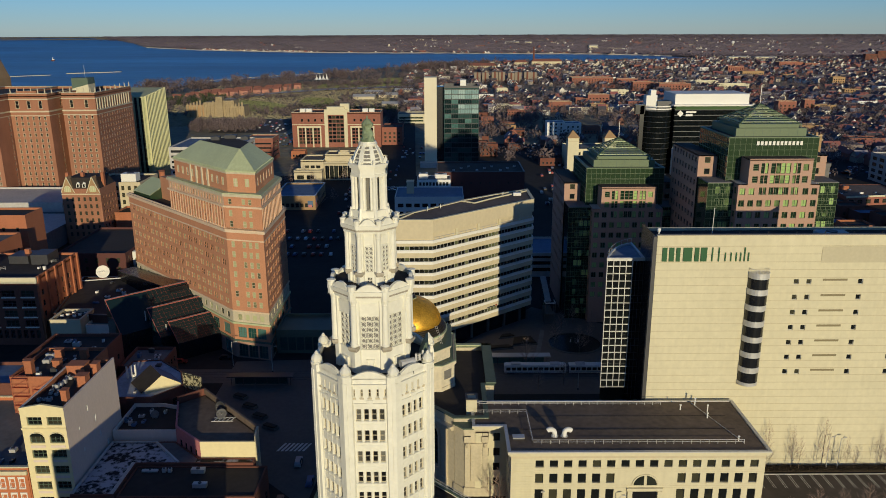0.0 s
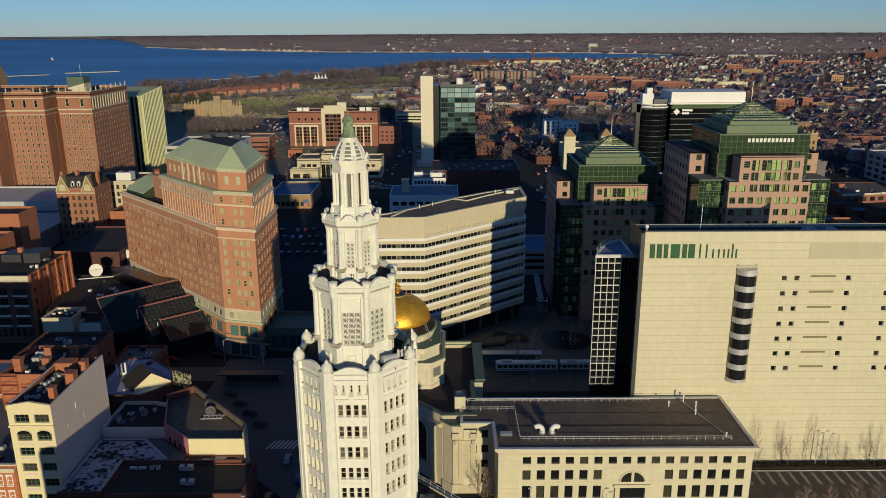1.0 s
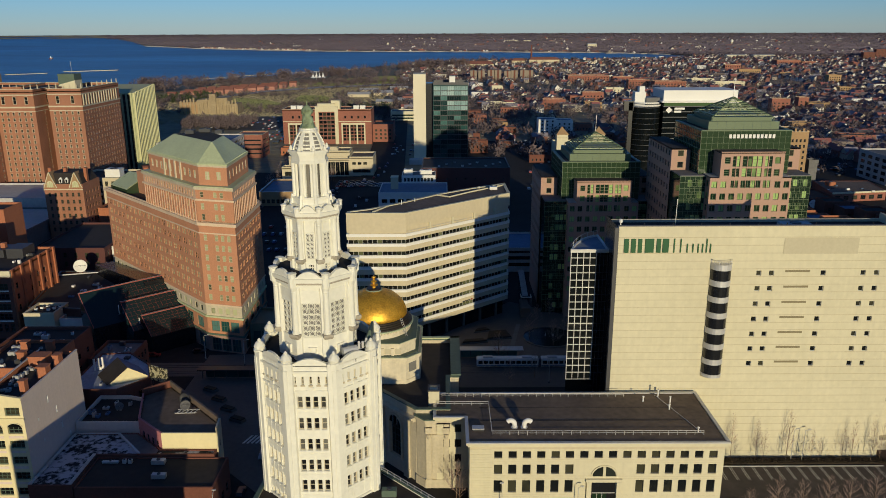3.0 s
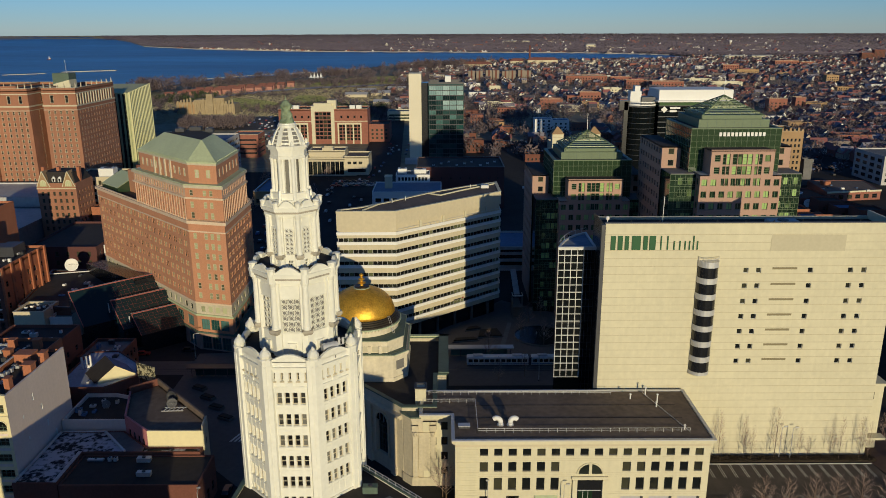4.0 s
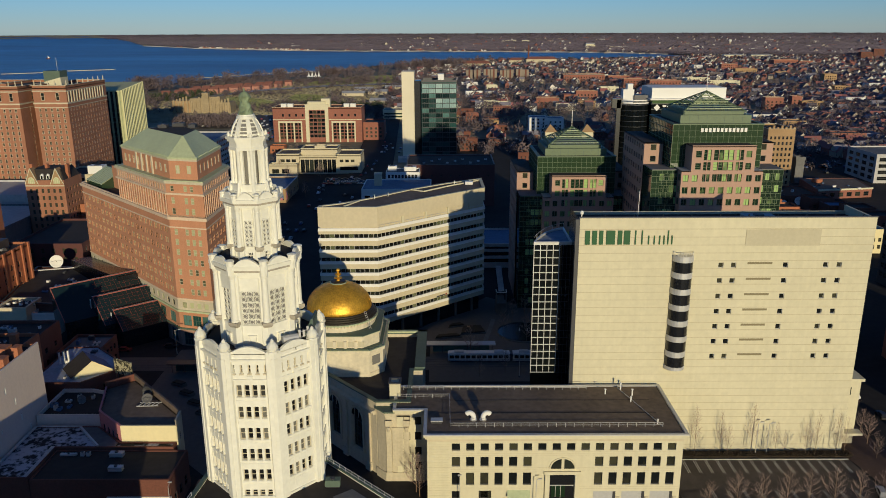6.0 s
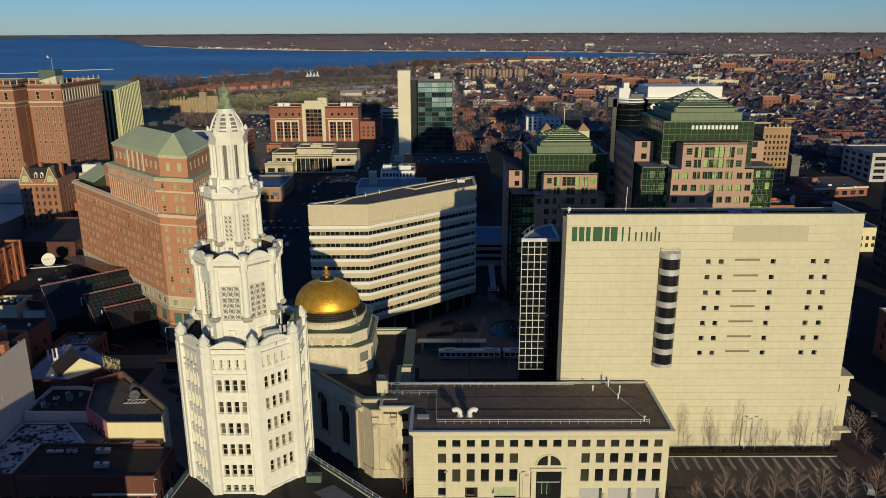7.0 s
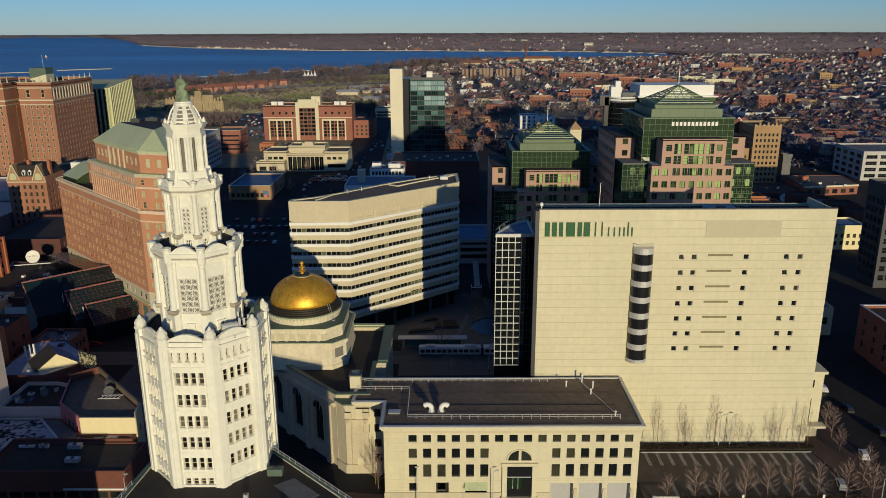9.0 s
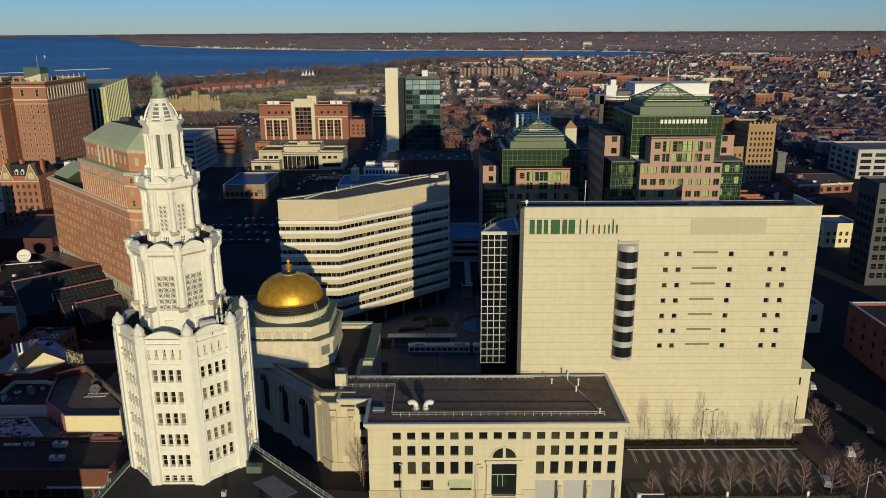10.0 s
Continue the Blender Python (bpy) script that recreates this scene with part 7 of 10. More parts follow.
# ---- the old blocks beside the square ----
def cream_loft():
    t = thing("loft_building", "narrow cream-fronted loft with a mauve stuccoed side wall", "building", (-82.7, 157, G))
    x0, x1, y0, y1, H = -87.4, -78.1, 144.6, 170.3, 26.7
    wins = []
    for k, zc in enumerate((24.2, 16.4, 12.6, 8.8, 5.0, 1.2)):
        for u in (1.3, 5.5):
            wins.append((u, u + 3.1, zc - 0.95, zc + 0.95))
    for u in (1.3, 5.5):
        wins.append((u, u + 3.1, 19.0, 20.6))
    facade(t, (x0, y0), (x1, y0), G, H, wins, CREAM_PAINT, "grid3x2", COPPER_DARK, GLASS, depth=0.5)
    for u in (1.3, 5.5):
        cxx = x0 + u + 1.55
        s = Shape()
        pts = [(cxx + 1.55 * math.cos(a), 20.6 + 0.95 * math.sin(a)) for a in np.linspace(0, math.pi, 13)]
        s.face([(p[0], y0 - 0.02, p[1]) for p in pts])
        part("lunette", s, GLASS_BLACK, t)
        s = Shape()
        for a, b in zip(pts, pts[1:]):
            s.bar((a[0], y0 - 0.05, a[1]), (b[0], y0 - 0.05, b[1]), 0.14)
        part("arch_moulding", s, CREAM, t)
        for zc in (18.4, 14.9, 11.1, 7.3, 3.5):
            part("spandrel_panel", Shape().box(x0 + u, x0 + u + 3.1, y0 - 0.06, y0, zc - 0.45, zc + 0.1), MAUVE, t)
    part("string_course", Shape().box(x0 - 0.1, x1 + 0.1, y0 - 0.3, y0, 22.3, 22.7), CREAM_PAINT, t)
    part("gable_parapet", Shape().face([(x0, y0 - 0.1, 26.7), (x1, y0 - 0.1, 26.7), (x1, y0 - 0.1, 27.3), ((x0 + x1) / 2, y0 - 0.1, 28.1), (x0, y0 - 0.1, 27.3)]).face([(x0, y0 + 0.5, 27.3), ((x0 + x1) / 2, y0 + 0.5, 28.1), (x1, y0 + 0.5, 27.3), (x1, y0 + 0.5, 26.7), (x0, y0 + 0.5, 26.7)]).face([(x0, y0 - 0.1, 27.3), ((x0 + x1) / 2, y0 - 0.1, 28.1), ((x0 + x1) / 2, y0 + 0.5, 28.1), (x0, y0 + 0.5, 27.3)]).face([((x0 + x1) / 2, y0 - 0.1, 28.1), (x1, y0 - 0.1, 27.3), (x1, y0 + 0.5, 27.3), ((x0 + x1) / 2, y0 + 0.5, 28.1)]), CREAM_PAINT, t)
    facade(t, (x1, y0), (x1, y1), G, H + 0.4, [(9.5, 10.1, 21.2, 23.0), (12.5, 13.1, 17.2, 19.0), (14.0, 14.6, 12.6, 14.2), (17, 17.6, 8.6, 10.2), (5, 5.5, 19.2, 20.0), (6.0, 6.5, 13.5, 14.4)], MAUVE, "plain", WHITE, WHITE, depth=0.1)
    facade(t, (x1, y1), (x0, y1), G, H, [], BRICK)
    facade(t, (x0, y1), (x0, y0), G, H + 0.4, [], BRICK)
    part("roof", Shape().prism(rect(x0 + 0.4, x1 - 0.4, y0 + 0.5, y1 - 0.3), H - 1.4, H - 0.7), ROOF, t)
    part("side_coping", Shape().box(x1 - 0.4, x1 + 0.05, y0, y1, H + 0.4, H + 0.55).box(x0 - 0.05, x0 + 0.4, y0, y1, H + 0.4, H + 0.55), MAUVE, t)
    for x, y, w, d, h in ((-79.6, 149.0, 1.2, 1.5, 3.4), (-80.0, 158.0, 2.2, 2.2, 2.6), (-79.4, 163.5, 1.4, 2.0, 3.0), (-84, 164.5, 4.0, 3.0, 2.4)):
        part("chimney", Shape().box(x - w / 2, x + w / 2, y - d / 2, y + d / 2, H - 0.7, H + h - 0.7).box(x - w / 2 - 0.12, x + w / 2 + 0.12, y - d / 2 - 0.12, y + d / 2 + 0.12, H + h - 0.9, H + h - 0.6), BRICK, t)
    rnd = random.Random(4)
    for k in range(16):
        roof_unit((-86.4 + rnd.random() * 5.5, 149 + rnd.random() * 13, H - 0.7), 0.5 + rnd.random() * 0.6, 0.5 + rnd.random() * 0.5, 0.6 + rnd.random() * 0.5, "small pale vent among roof clutter")


cream_loft()
def rowhouse():
    t = block("rowhouse", "orange-red brick rowhouse with white-trimmed windows", rect(-118, -87.6, 144.6, 178), 12.2, BRICK_ORANGE, [None, None], ROOF_GREY, cope=CREAM)
    wins = rows_of(30.2, 14, 1.0, [0.6, 4.6, 8.4], 2.2, 0.4)
    facade(t, (-118, 144.4), (-87.8, 144.4), G, 11.7, wins, BRICK_ORANGE, "sash", WHITE, GLASS, depth=0.25)
    for u0, u1, za, zb in wins[-7:] + wins[-21:-14]:
        x0, x1 = -118 + u0, -118 + u1
        part("lintel", Shape().prism([(x0 - 0.25, 144.25), (x1 + 0.25, 144.25), (x1 + 0.25, 144.4), (x0 - 0.25, 144.4)], zb, zb + 0.45), WHITE, t, "white stone lintel")
        part("sill", Shape().box(x0 - 0.2, x1 + 0.2, 144.15, 144.4, za - 0.25, za), WHITE, t, "white stone sill")
        for x in (x0 - 0.2, x1 + 0.02):
            part("jamb", Shape().box(x, x + 0.18, 144.3, 144.4, za, zb), WHITE, t)
    part("cornice", Shape().box(-118, -87.8, 143.9, 144.5, 11.7, 12.6), CREAM, t)


rowhouse()
block("shed_hall", "low dark building with a bright blue roof", rect(-128, -105, 178.5, 192), 15.6, BRICK_DARK, [None], ROOF_BLUE)
c = block("brick_block", "rust-red brick block with a cluttered roof", rect(-104.6, -88.2, 171, 189), 21.0, BRICK, [None, (3, 1, 1.6, 15, 3, 1)], ROOF)
for x, y, h in ((-101, 174, 4.0), (-95, 176, 3.2), (-90.5, 172.5, 3.4), (-92, 184, 2.6), (-99, 185, 2.2)):
    part("chimney", Shape().box(x - 0.9, x + 0.9, y - 0.8, y + 0.8, 21, 21 + h).box(x - 1.05, x + 1.05, y - 0.95, y + 0.95, 20.8 + h, 21.1 + h), BRICK, c)
s = Shape()
for x0, z0, z1 in ((-104, 12, 21.8), (-99, 9, 19.5)):
    for k in range(5):
        s.box(x0, x0 + 4, 170.2, 171, z0 + 2.4 * k, z0 + 2.4 * k + 0.08)
        s.bar((x0, 170.2, z0 + 2.4 * k), (x0 + 4, 170.2, z0 + 2.4 * k + 2.4), 0.05)
        s.bar((x0, 170.2, z0 + 2.4 * k + 1), (x0 + 4, 170.2, z0 + 2.4 * k + 1), 0.04)
    s.bar((x0, 170.2, z0), (x0, 170.2, z1), 0.05).bar((x0 + 4, 170.2, z0), (x0 + 4, 170.2, z1), 0.05)
part("fire_escape", s, PAINT_RED, c, "rusty fire escape")
block("dark_shed_block", "dark flat-roofed block behind brick lofts", rect(-112, -92.5, 190, 208), 17.2, BRICK_DARK, [None, (3, 1.4, 1.6, 8, 3.6, 2)], ROOF)
block("back_block", "dark brick block with a parapet", rect(-92, -80, 202, 216), 9.5, BRICK_DARK, [(5, 1.2, 1.8, 3, 3.6, 2), (5, 1.2, 1.8, 3, 3.6, 2)], ROOF_GREY)


def blue_roof_shop():
    poly = [(-86.6, 178), (-73.5, 178), (-67.4, 185.2), (-70.6, 193.5), (-79, 201.5), (-87.0, 200.8)]
    # dark brick walls carry the loft's shadow in their colour
    t = block("corner_shop", "angled low building with a blue-grey roof and a dark gabled skylight", poly, 12.4, BRICK_DARK, [None, (2, 1.4, 2, 4, 4, 2), (3, 1.4, 2, 4, 4, 2), (3, 1.4, 2, 4, 4, 2)], ROOF_FROST, lip=0.3)
    g = thing("gabled_lantern", "dark gabled roof lantern with cream ends", "skylight", (-75, 186, 12.4))
    a0, a1 = Vector((-76.0, 180.4, 12.4)), Vector((-68.3, 185.6, 12.4))
    back = Vector((-5.2, 6.2, 0))
    r0 = (a0 + a1) / 2 + Vector((0, 0, 4.0))
    part("gable", Shape().face([a0, a1, a1 + Vector((0, 0, 0.8)), r0, a0 + Vector((0, 0, 0.8))]), CREAM_PAINT, g)
    e0, e1 = a0 + Vector((-0.6, -0.6, 0.5)), a1 + Vector((0.6, -0.2, 0.5))
    lip = Vector((0.2, -0.5, 0.25))
    part("slope", Shape().face([e0, r0 + lip, r0 + back + Vector((0, 0, 0.25)), e0 + back]), ROOF, g)
    part("slope", Shape().face([r0 + lip, e1, e1 + back, r0 + back + Vector((0, 0, 0.25))]), ROOF_BLUE, g)
    part("gable", Shape().face([a1 + back, a0 + back, r0 + back]), CREAM, g)
    for q in range(3):
        roof_unit((-84.0 + 0.9 * q, 189.5 + 0.6 * q, 12.4), 0.4, 0.4, 3.6, "slim white vent pipe on a roof", WHITE)
    k = thing("sign_board", "weathered speckled sign board on a roof", "board", (-64.4, 183.7, 10))
    part("panel", Shape().prism([(-67.4, 185.0), (-61.6, 181.8), (-61.5, 182.1), (-67.3, 185.3)], 12.2, 16.4), WEATHERED, k)
    for px, py in ((-66.8, 185.0), (-64.4, 183.7), (-62.0, 182.4)):
        part("post", Shape().bar((px, py + 0.2, G), (px, py + 0.2, 15.6), 0.12), METAL_DARK, k)
    block("patio_block", "low dark roof terrace between party walls", [(-77.8, 164), (-62.2, 164), (-66, 176.5), (-70, 177.9), (-77.8, 177.9)], 10.2, MAUVE, [(3, 1.0, 1.6, 6, 3, 1)], ROOF)
    rnd = random.Random(9)
    for q in range(9):
        roof_unit((-76.5 + rnd.random() * 9, 166 + rnd.random() * 9, 10.2), 0.6 + rnd.random() * 1.2, 0.6 + rnd.random(), 0.6 + rnd.random() * 0.8, "small worn unit on a dark roof", METAL if q % 2 else ROOF_BLUE)


blue_roof_shop()


def pink_corner():
    poly = [(-54.2, 155.7), (-41.3, 155.7), (-41.8, 160.6), (-60.4, 180.8), (-66.0, 175.8), (-62.2, 163.0)]
    t = thing("corner_building", "wedge-shaped corner building with pink and cream walls", "building", (-54, 167, G))
    mats = [CREAM_PAINT, TAN, ROOF_BROWN, BRICK_DARK, PINK, PINK]
    for i in range(6):
        p, q = poly[i], poly[(i + 1) % 6]
        n = (0, 1, 7, 2, 0, 4)[i]
        wins = rows_of(dist(p, q), n, 0.9, [8.0], 2.0) if n else []
        facade(t, p, q, G, 12.6, wins, mats[i], "sash", METAL_DARK, GLASS_BLACK)
    part("roof", Shape().prism(inset(poly, 0.4), 11.4, 12.0), ROOF_BROWN, t)
    n = inset(poly, 0.45)
    for i in range(6):
        j = (i + 1) % 6
        part("parapet", Shape().prism([poly[i], poly[j], n[j], n[i]], 12.6, 12.75 if i in (0, 4, 5) else 14.0), mats[i], t)


pink_corner()
dish(-52.6, 168.2, 12.0, 1.25, 0.2, 0.75, "grey satellite dish on a dark roof", "satellite dishes", ROOF_GREY)
dish(-53.6, 171.5, 12.0, 1.5, -0.3, 1.35, "dark satellite dish on a roof", "satellite dishes", METAL_DARK)
q = thing("antenna", "pale steel antenna frame on a dark roof", "antenna", (-51.8, 166.6, 12.0))
for k in range(5):
    part("bar", Shape().bar((-54 + k, 166.2, 12.3), (-53.3 + k, 167.6, 12.5), 0.1), METAL, q)
part("rail", Shape().bar((-54.6, 166.2, 12.2), (-49.4, 166.4, 12.2), 0.12).bar((-54.2, 167.6, 12.4), (-49.0, 167.8, 12.4), 0.12), METAL, q)
dish(-70.5, 172.0, 10.2, 1.0, 0.5, 1.2, "grey satellite dish on a dark roof", "satellite dishes", ROOF_GREY)

t = block("gravel_roof_shop", "low shop with a patchy pale gravel roof", [(-77.6, 141.0), (-68.2, 141.0), (-68.2, 153.2), (-41.6, 153.2), (-41.6, 155.5), (-54.4, 155.5), (-62.4, 162.8), (-77.6, 162.8)], 8.6, BRICK_DARK, [(3, 2.4, 2.4, 1, 4, 1)], ROOF_WORN, lip=0.2)
part("edge_strip", Shape().box(-77.6, -76.8, 141.2, 162.6, 8.9, 9.0).box(-77, -67.2, 162.1, 162.7, 8.9, 9.0).box(-69.2, -68.4, 141.2, 153.4, 8.9, 9.0), SNOW, t, "pale gravel strip")
part("valley", Shape().prism([(-67.2, 162.4), (-59.0, 153.5), (-58.5, 153.6), (-66.6, 162.5)], 8.6, 9.1), METAL, t)
part("low_roof", Shape().prism([(-66.5, 162.4), (-58.4, 153.6), (-55.0, 153.6), (-55.0, 155.3), (-62.6, 162.4)], 8.61, 8.7), ROOF_GREY, t, "grey lean-to roof")
# tan front drawn in dark brick, its shade put into the wall colour
t = block("street_shop", "low shop with a dark roof and storefront windows", rect(-68, -38.4, 141.0, 153.0), 8.0, BRICK_DARK, [(9, 2.6, 3.0, 0.4, 4, 1), (3, 1.6, 2.4, 1, 4, 1)], ROOF, lip=0.25, pane_mat=GLASS_BLACK)
part("fascia", Shape().box(-52, -38.3, 140.8, 141.0, 3.8, 4.2), WHITE, t, "pale storefront fascia")
roof_unit((-53.3, 150.6, 8.0), 3.0, 1.3, 1.1, "grey ducted unit on a dark roof")
roof_unit((-64.2, 150.9, 8.0), 3.6, 0.7, 0.6, "grey ducted unit on a dark roof")
roof_unit((-61.0, 150.8, 8.0), 0.8, 0.8, 1.0)
roof_unit((-59.7, 150.8, 8.0), 0.8, 0.8, 1.0)
roof_unit((-51.2, 144.9, 8.0), 3.0, 1.2, 1.1, "grey ducted unit on a dark roof")

# ---- mid-distance blocks beyond the loft ----
def old_loft():
    x0, x1, y0, y1, H = -175.0, -135.6, 244.6, 274.5, 22.6
    t = thing("brick_loft", "five-storey red brick loft with white window sills", "building", (-155, 260, G))
    wins = [(x1 - x0 - 5.8 - 6.6 * c - 0.0, x1 - x0 - 1.4 - 6.6 * c, z, z + 2.2) for z in (16.6, 13.0, 9.4, 5.8) for c in range(6)]
    wins += [(x1 - x0 - 2.6 - 2.2 * c, x1 - x0 - 1.2 - 2.2 * c, 1.4, 4.4) for c in range(16)]
    # front in dark brick puts its shade into the colour; sides stay red
    facade(t, (x0, y0), (x1, y0), G, H, wins, BRICK_DARK, "grid3x2", METAL_DARK, GLASS, depth=0.4)
    for z in (16.2, 12.6, 9.0, 5.4):
        for c in range(6):
            part("sill", Shape().box(x1 - 6.0 - 6.6 * c, x1 - 1.2 - 6.6 * c, y0 - 0.3, y0, z - 0.1, z + 0.3), WHITE, t)
    facade(t, (x1, y0), (x1, y1), G, H, rows_of(y1 - y0, 6, 1.4, [4.5, 8.4, 12.3, 16.2], 2.0), BRICK, "sash", METAL_DARK, GLASS, depth=0.3)
    facade(t, (x1, y1), (x0, y1), G, H, [], BRICK)
    facade(t, (x0, y1), (x0, y0), G, H, [], BRICK)
    for y in (245.0, 251, 257, 263, 269, 273.6):
        part("pilaster", Shape().box(x1, x1 + 0.5, y, y + 1.0, G, H + 1.0), BRICK, t)
    flat_roof(t, rect(x0, x1, y0, y1), H, BRICK, ROOF, 0.9)
    part("cornice", Shape().box(x0, x1 + 0.3, y0 - 0.6, y0, H - 1.2, H + 0.9), CREAM, t, "cream stone cornice")
    part("lift_house", Shape().box(-146, -140, 262, 270, H, H + 3.6).box(-154.5, -147.5, 263, 271, H, H + 2.8), METAL_DARK, t)
    part("stack", Shape().box(-150, -148.4, 266, 267.6, H, H + 4.6), BRICK, t)
    part("red_hut", Shape().box(-159.5, -155.5, 249, 252, H, H + 3.0).prism(rect(-159.9, -155.1, 248.6, 252.4), H + 3.0, H + 4.2, top=rect(-157.6, -157.4, 249, 252)), PAINT_RED, t, "small red roof hut")
    railing(t, (-170, 247, H), (-152, 256, H), 1.1, 1.6, 0.06)


old_loft()
block("loft_annex", "red brick loft with a dark roof", rect(-195, -164.2, 274.8, 290), 26.4, BRICK, [(8, 1.2, 1.8, 8, 4, 4), (4, 1.2, 1.8, 8, 4, 4)], ROOF_GREY, joined=True)
block("brick_tower_house", "plain red brick hoist tower", rect(-200, -169.2, 304, 318), 30.0, BRICK, [(5, 1.2, 1.6, 14, 5, 3), None], ROOF)
block("stone_bank_front", "small classical bank front in pale stone", rect(-129.6, -119.4, 238.2, 248.6), 9.6, TAN, [(2, 3.6, 4.4, 1.0, 4, 1), (2, 1.6, 2.4, 2, 4, 1)], ROOF, cope=LIMESTONE, pane_mat=GLASS_BLACK)
block("blue_shed", "low shed with a pale roof", rect(-118.8, -110, 240, 250), 7.2, MAUVE, [None], ROOF_GREY)
for k in range(7):
    roof_unit((-128 + 1.4 * k, 243.5 + (k % 3) * 1.3, 9.6), 0.9, 0.8, 0.9, "small white unit on a roof", WHITE)
block("arena_roof", "broad low hall with a pale flat roof", rect(-300, -208.5, 412, 455), 11.4, ROOF_WHITE, [None], ROOF_WHITE)
block("arena_step", "stepped hall with a pale roof", rect(-300, -190, 350, 404), 8.0, ROOF_GREY, [None], ROOF_WHITE)


def chateau():
    x0, x1, y0, y1 = -189.0, -169.6, 375.0, 394.0
    t = block("gabled_apartment", "red brick apartment house with steep gables and dormers", rect(x0, x1, y0, y1), 27.0, BRICK_BROWN, [(6, 1.2, 2.0, 3, 3.6, 6), (5, 1.2, 2.0, 3, 3.6, 6)], ROOF, lip=0.4, joined=True)
    part("mansard", Shape().prism(rect(x0, x1, y0 + 0.3, y1), 26.6, 32.4, top=rect(x0 + 2.4, x1 - 2.4, y0 + 3.2, y1 - 3)), ROOF, t)
    for x in (x0 + 3.4, x1 - 3.4):
        A, B, C = (x - 3.3, 25.4), (x + 3.3, 25.4), (x, 33.4)
        part("gable", Shape().face([(A[0], y0 - 0.25, A[1]), (B[0], y0 - 0.25, B[1]), (C[0], y0 - 0.25, C[1])]).face([(B[0], y0 - 0.25, B[1]), (B[0], y0 + 3, B[1]), (C[0], y0 + 5, C[1]), (C[0], y0 - 0.25, C[1])]).face([(A[0], y0 + 3, A[1]), (A[0], y0 - 0.25, A[1]), (C[0], y0 - 0.25, C[1]), (C[0], y0 + 5, C[1])]), BRICK_TAN, t, "buff brick gable")
        for P in (A, B):
            part("gable_coping", Shape().bar((P[0], y0 - 0.3, P[1]), (C[0], y0 - 0.3, C[1]), 0.22), CREAM, t)
        arch = [(x + 1.5 * math.cos(a), 27.2 + 1.7 * math.sin(a)) for a in np.linspace(0, math.pi, 11)]
        part("gable_window", Shape().face([(x + 1.5, y0 - 0.3, 25.8)] + [(u, y0 - 0.3, v) for u, v in arch] + [(x - 1.5, y0 - 0.3, 25.8)]), GLASS_PALE, t)
        s = Shape()
        for p, q in zip(arch, arch[1:]):
            s.bar((p[0], y0 - 0.35, p[1]), (q[0], y0 - 0.35, q[1]), 0.16)
        for dx in (-1.5, -0.5, 0.5, 1.5):
            s.bar((x + dx, y0 - 0.35, 25.8), (x + dx, y0 - 0.35, 27.2 + (1.6 if abs(dx) < 1 else 0)), 0.12)
        part("window_tracery", s, CREAM, t, kind="stuff")
    part("belt_course", Shape().box(x0 - 0.1, x1 + 0.1, y0 - 0.3, y0, 24.4, 24.9), TAN, t)
    for x in (x0 + 8.2, x0 + 11.2):
        part("dormer", Shape().box(x - 0.8, x + 0.8, y0 + 0.9, y0 + 3, 27.6, 29.6).turned(x, y0 + 1.6, [(0.8, 29.6), (0.6, 30.2), (0.1, 30.5)], 8), WHITE, t)
        part("dormer_window", Shape().box(x - 0.45, x + 0.45, y0 + 0.84, y0 + 0.9, 27.9, 29.5), GLASS_BLACK, t)
    for x in (x0 + 0.8, x0 + 8.5, x1 - 0.8):
        part("chimney", Shape().box(x - 0.7, x + 0.7, y0 + 6, y0 + 8, 27, 34.5), BRICK, t)


chateau()
block("pale_office", "pale stone office with regular windows", rect(-186, -160, 402, 428), 24.5, TAN, [(7, 1.6, 2.4, 2, 3.8, 6), (6, 1.6, 2.2, 2, 3.8, 6)], ROOF, joined=True)
roof_unit((-168, 410, 24.5), 8, 6, 4.5, "white penthouse on an office roof", WHITE)
block("chimney_block", "low red brick works with a stack", rect(-168, -150, 385, 400), 12, BRICK, [None], ROOF)
t = thing("chimney_stack", "red brick chimney stack", "chimney", (-150, 408, G))
part("shaft", Shape().turned(-150, 408, [(1.8, G), (1.5, 30)], 12), BRICK, t)
part("rim", Shape().turned(-150, 408, [(1.75, 30), (1.75, 31)], 12), BRICK_DARK, t)
# maroon wall colour stands in for the shade on this house
block("tall_windows_house", "stone house with its shade put into dark walls", rect(-160, -131, 306, 350), 13.0, MAROON, [(6, 1.4, 2.2, 2, 3.8, 3), (8, 1.4, 2.2, 2, 3.8, 3)], ROOF, joined=True)
block("glass_front_shop", "small shop with a lit white glazed front", rect(-130.6, -121, 312, 330), 12.0, WHITE, [(4, 1.8, 9.5, 0.6, 4, 1)], ROOF_GREY, pane_mat=GLASS_GREEN)
block("teal_station", "low teal-glazed building beside a tram stop", rect(-54, -30, 236.5, 252), 6.6, COPPER_DARK, [(8, 2.4, 4.6, 0.2, 4, 1), (5, 2.4, 4.6, 0.2, 4, 1)], COPPER_DARK, pane_mat=GLASS_TEAL)
block("parking_deck", "pale concrete parking deck with open levels", rect(-190, -141.5, 533, 583), 24.0, ROOF_WHITE, [(1, 46, 1.7, 2.4, 3.7, 6), (11, 3.4, 1.7, 2.4, 3.7, 6)], ROOF_BLUE, joined=True, pane_mat=GLASS_BLACK)
block("brick_deck", "brown brick parking ramp with tan bands", rect(-160, -138, 628, 652), 17.0, BRICK_FAR, [(1, 19, 1.3, 2.0, 3.6, 4), (1, 21, 1.3, 2.0, 3.6, 4)], ROOF_GREY, joined=True, cope=TAN)
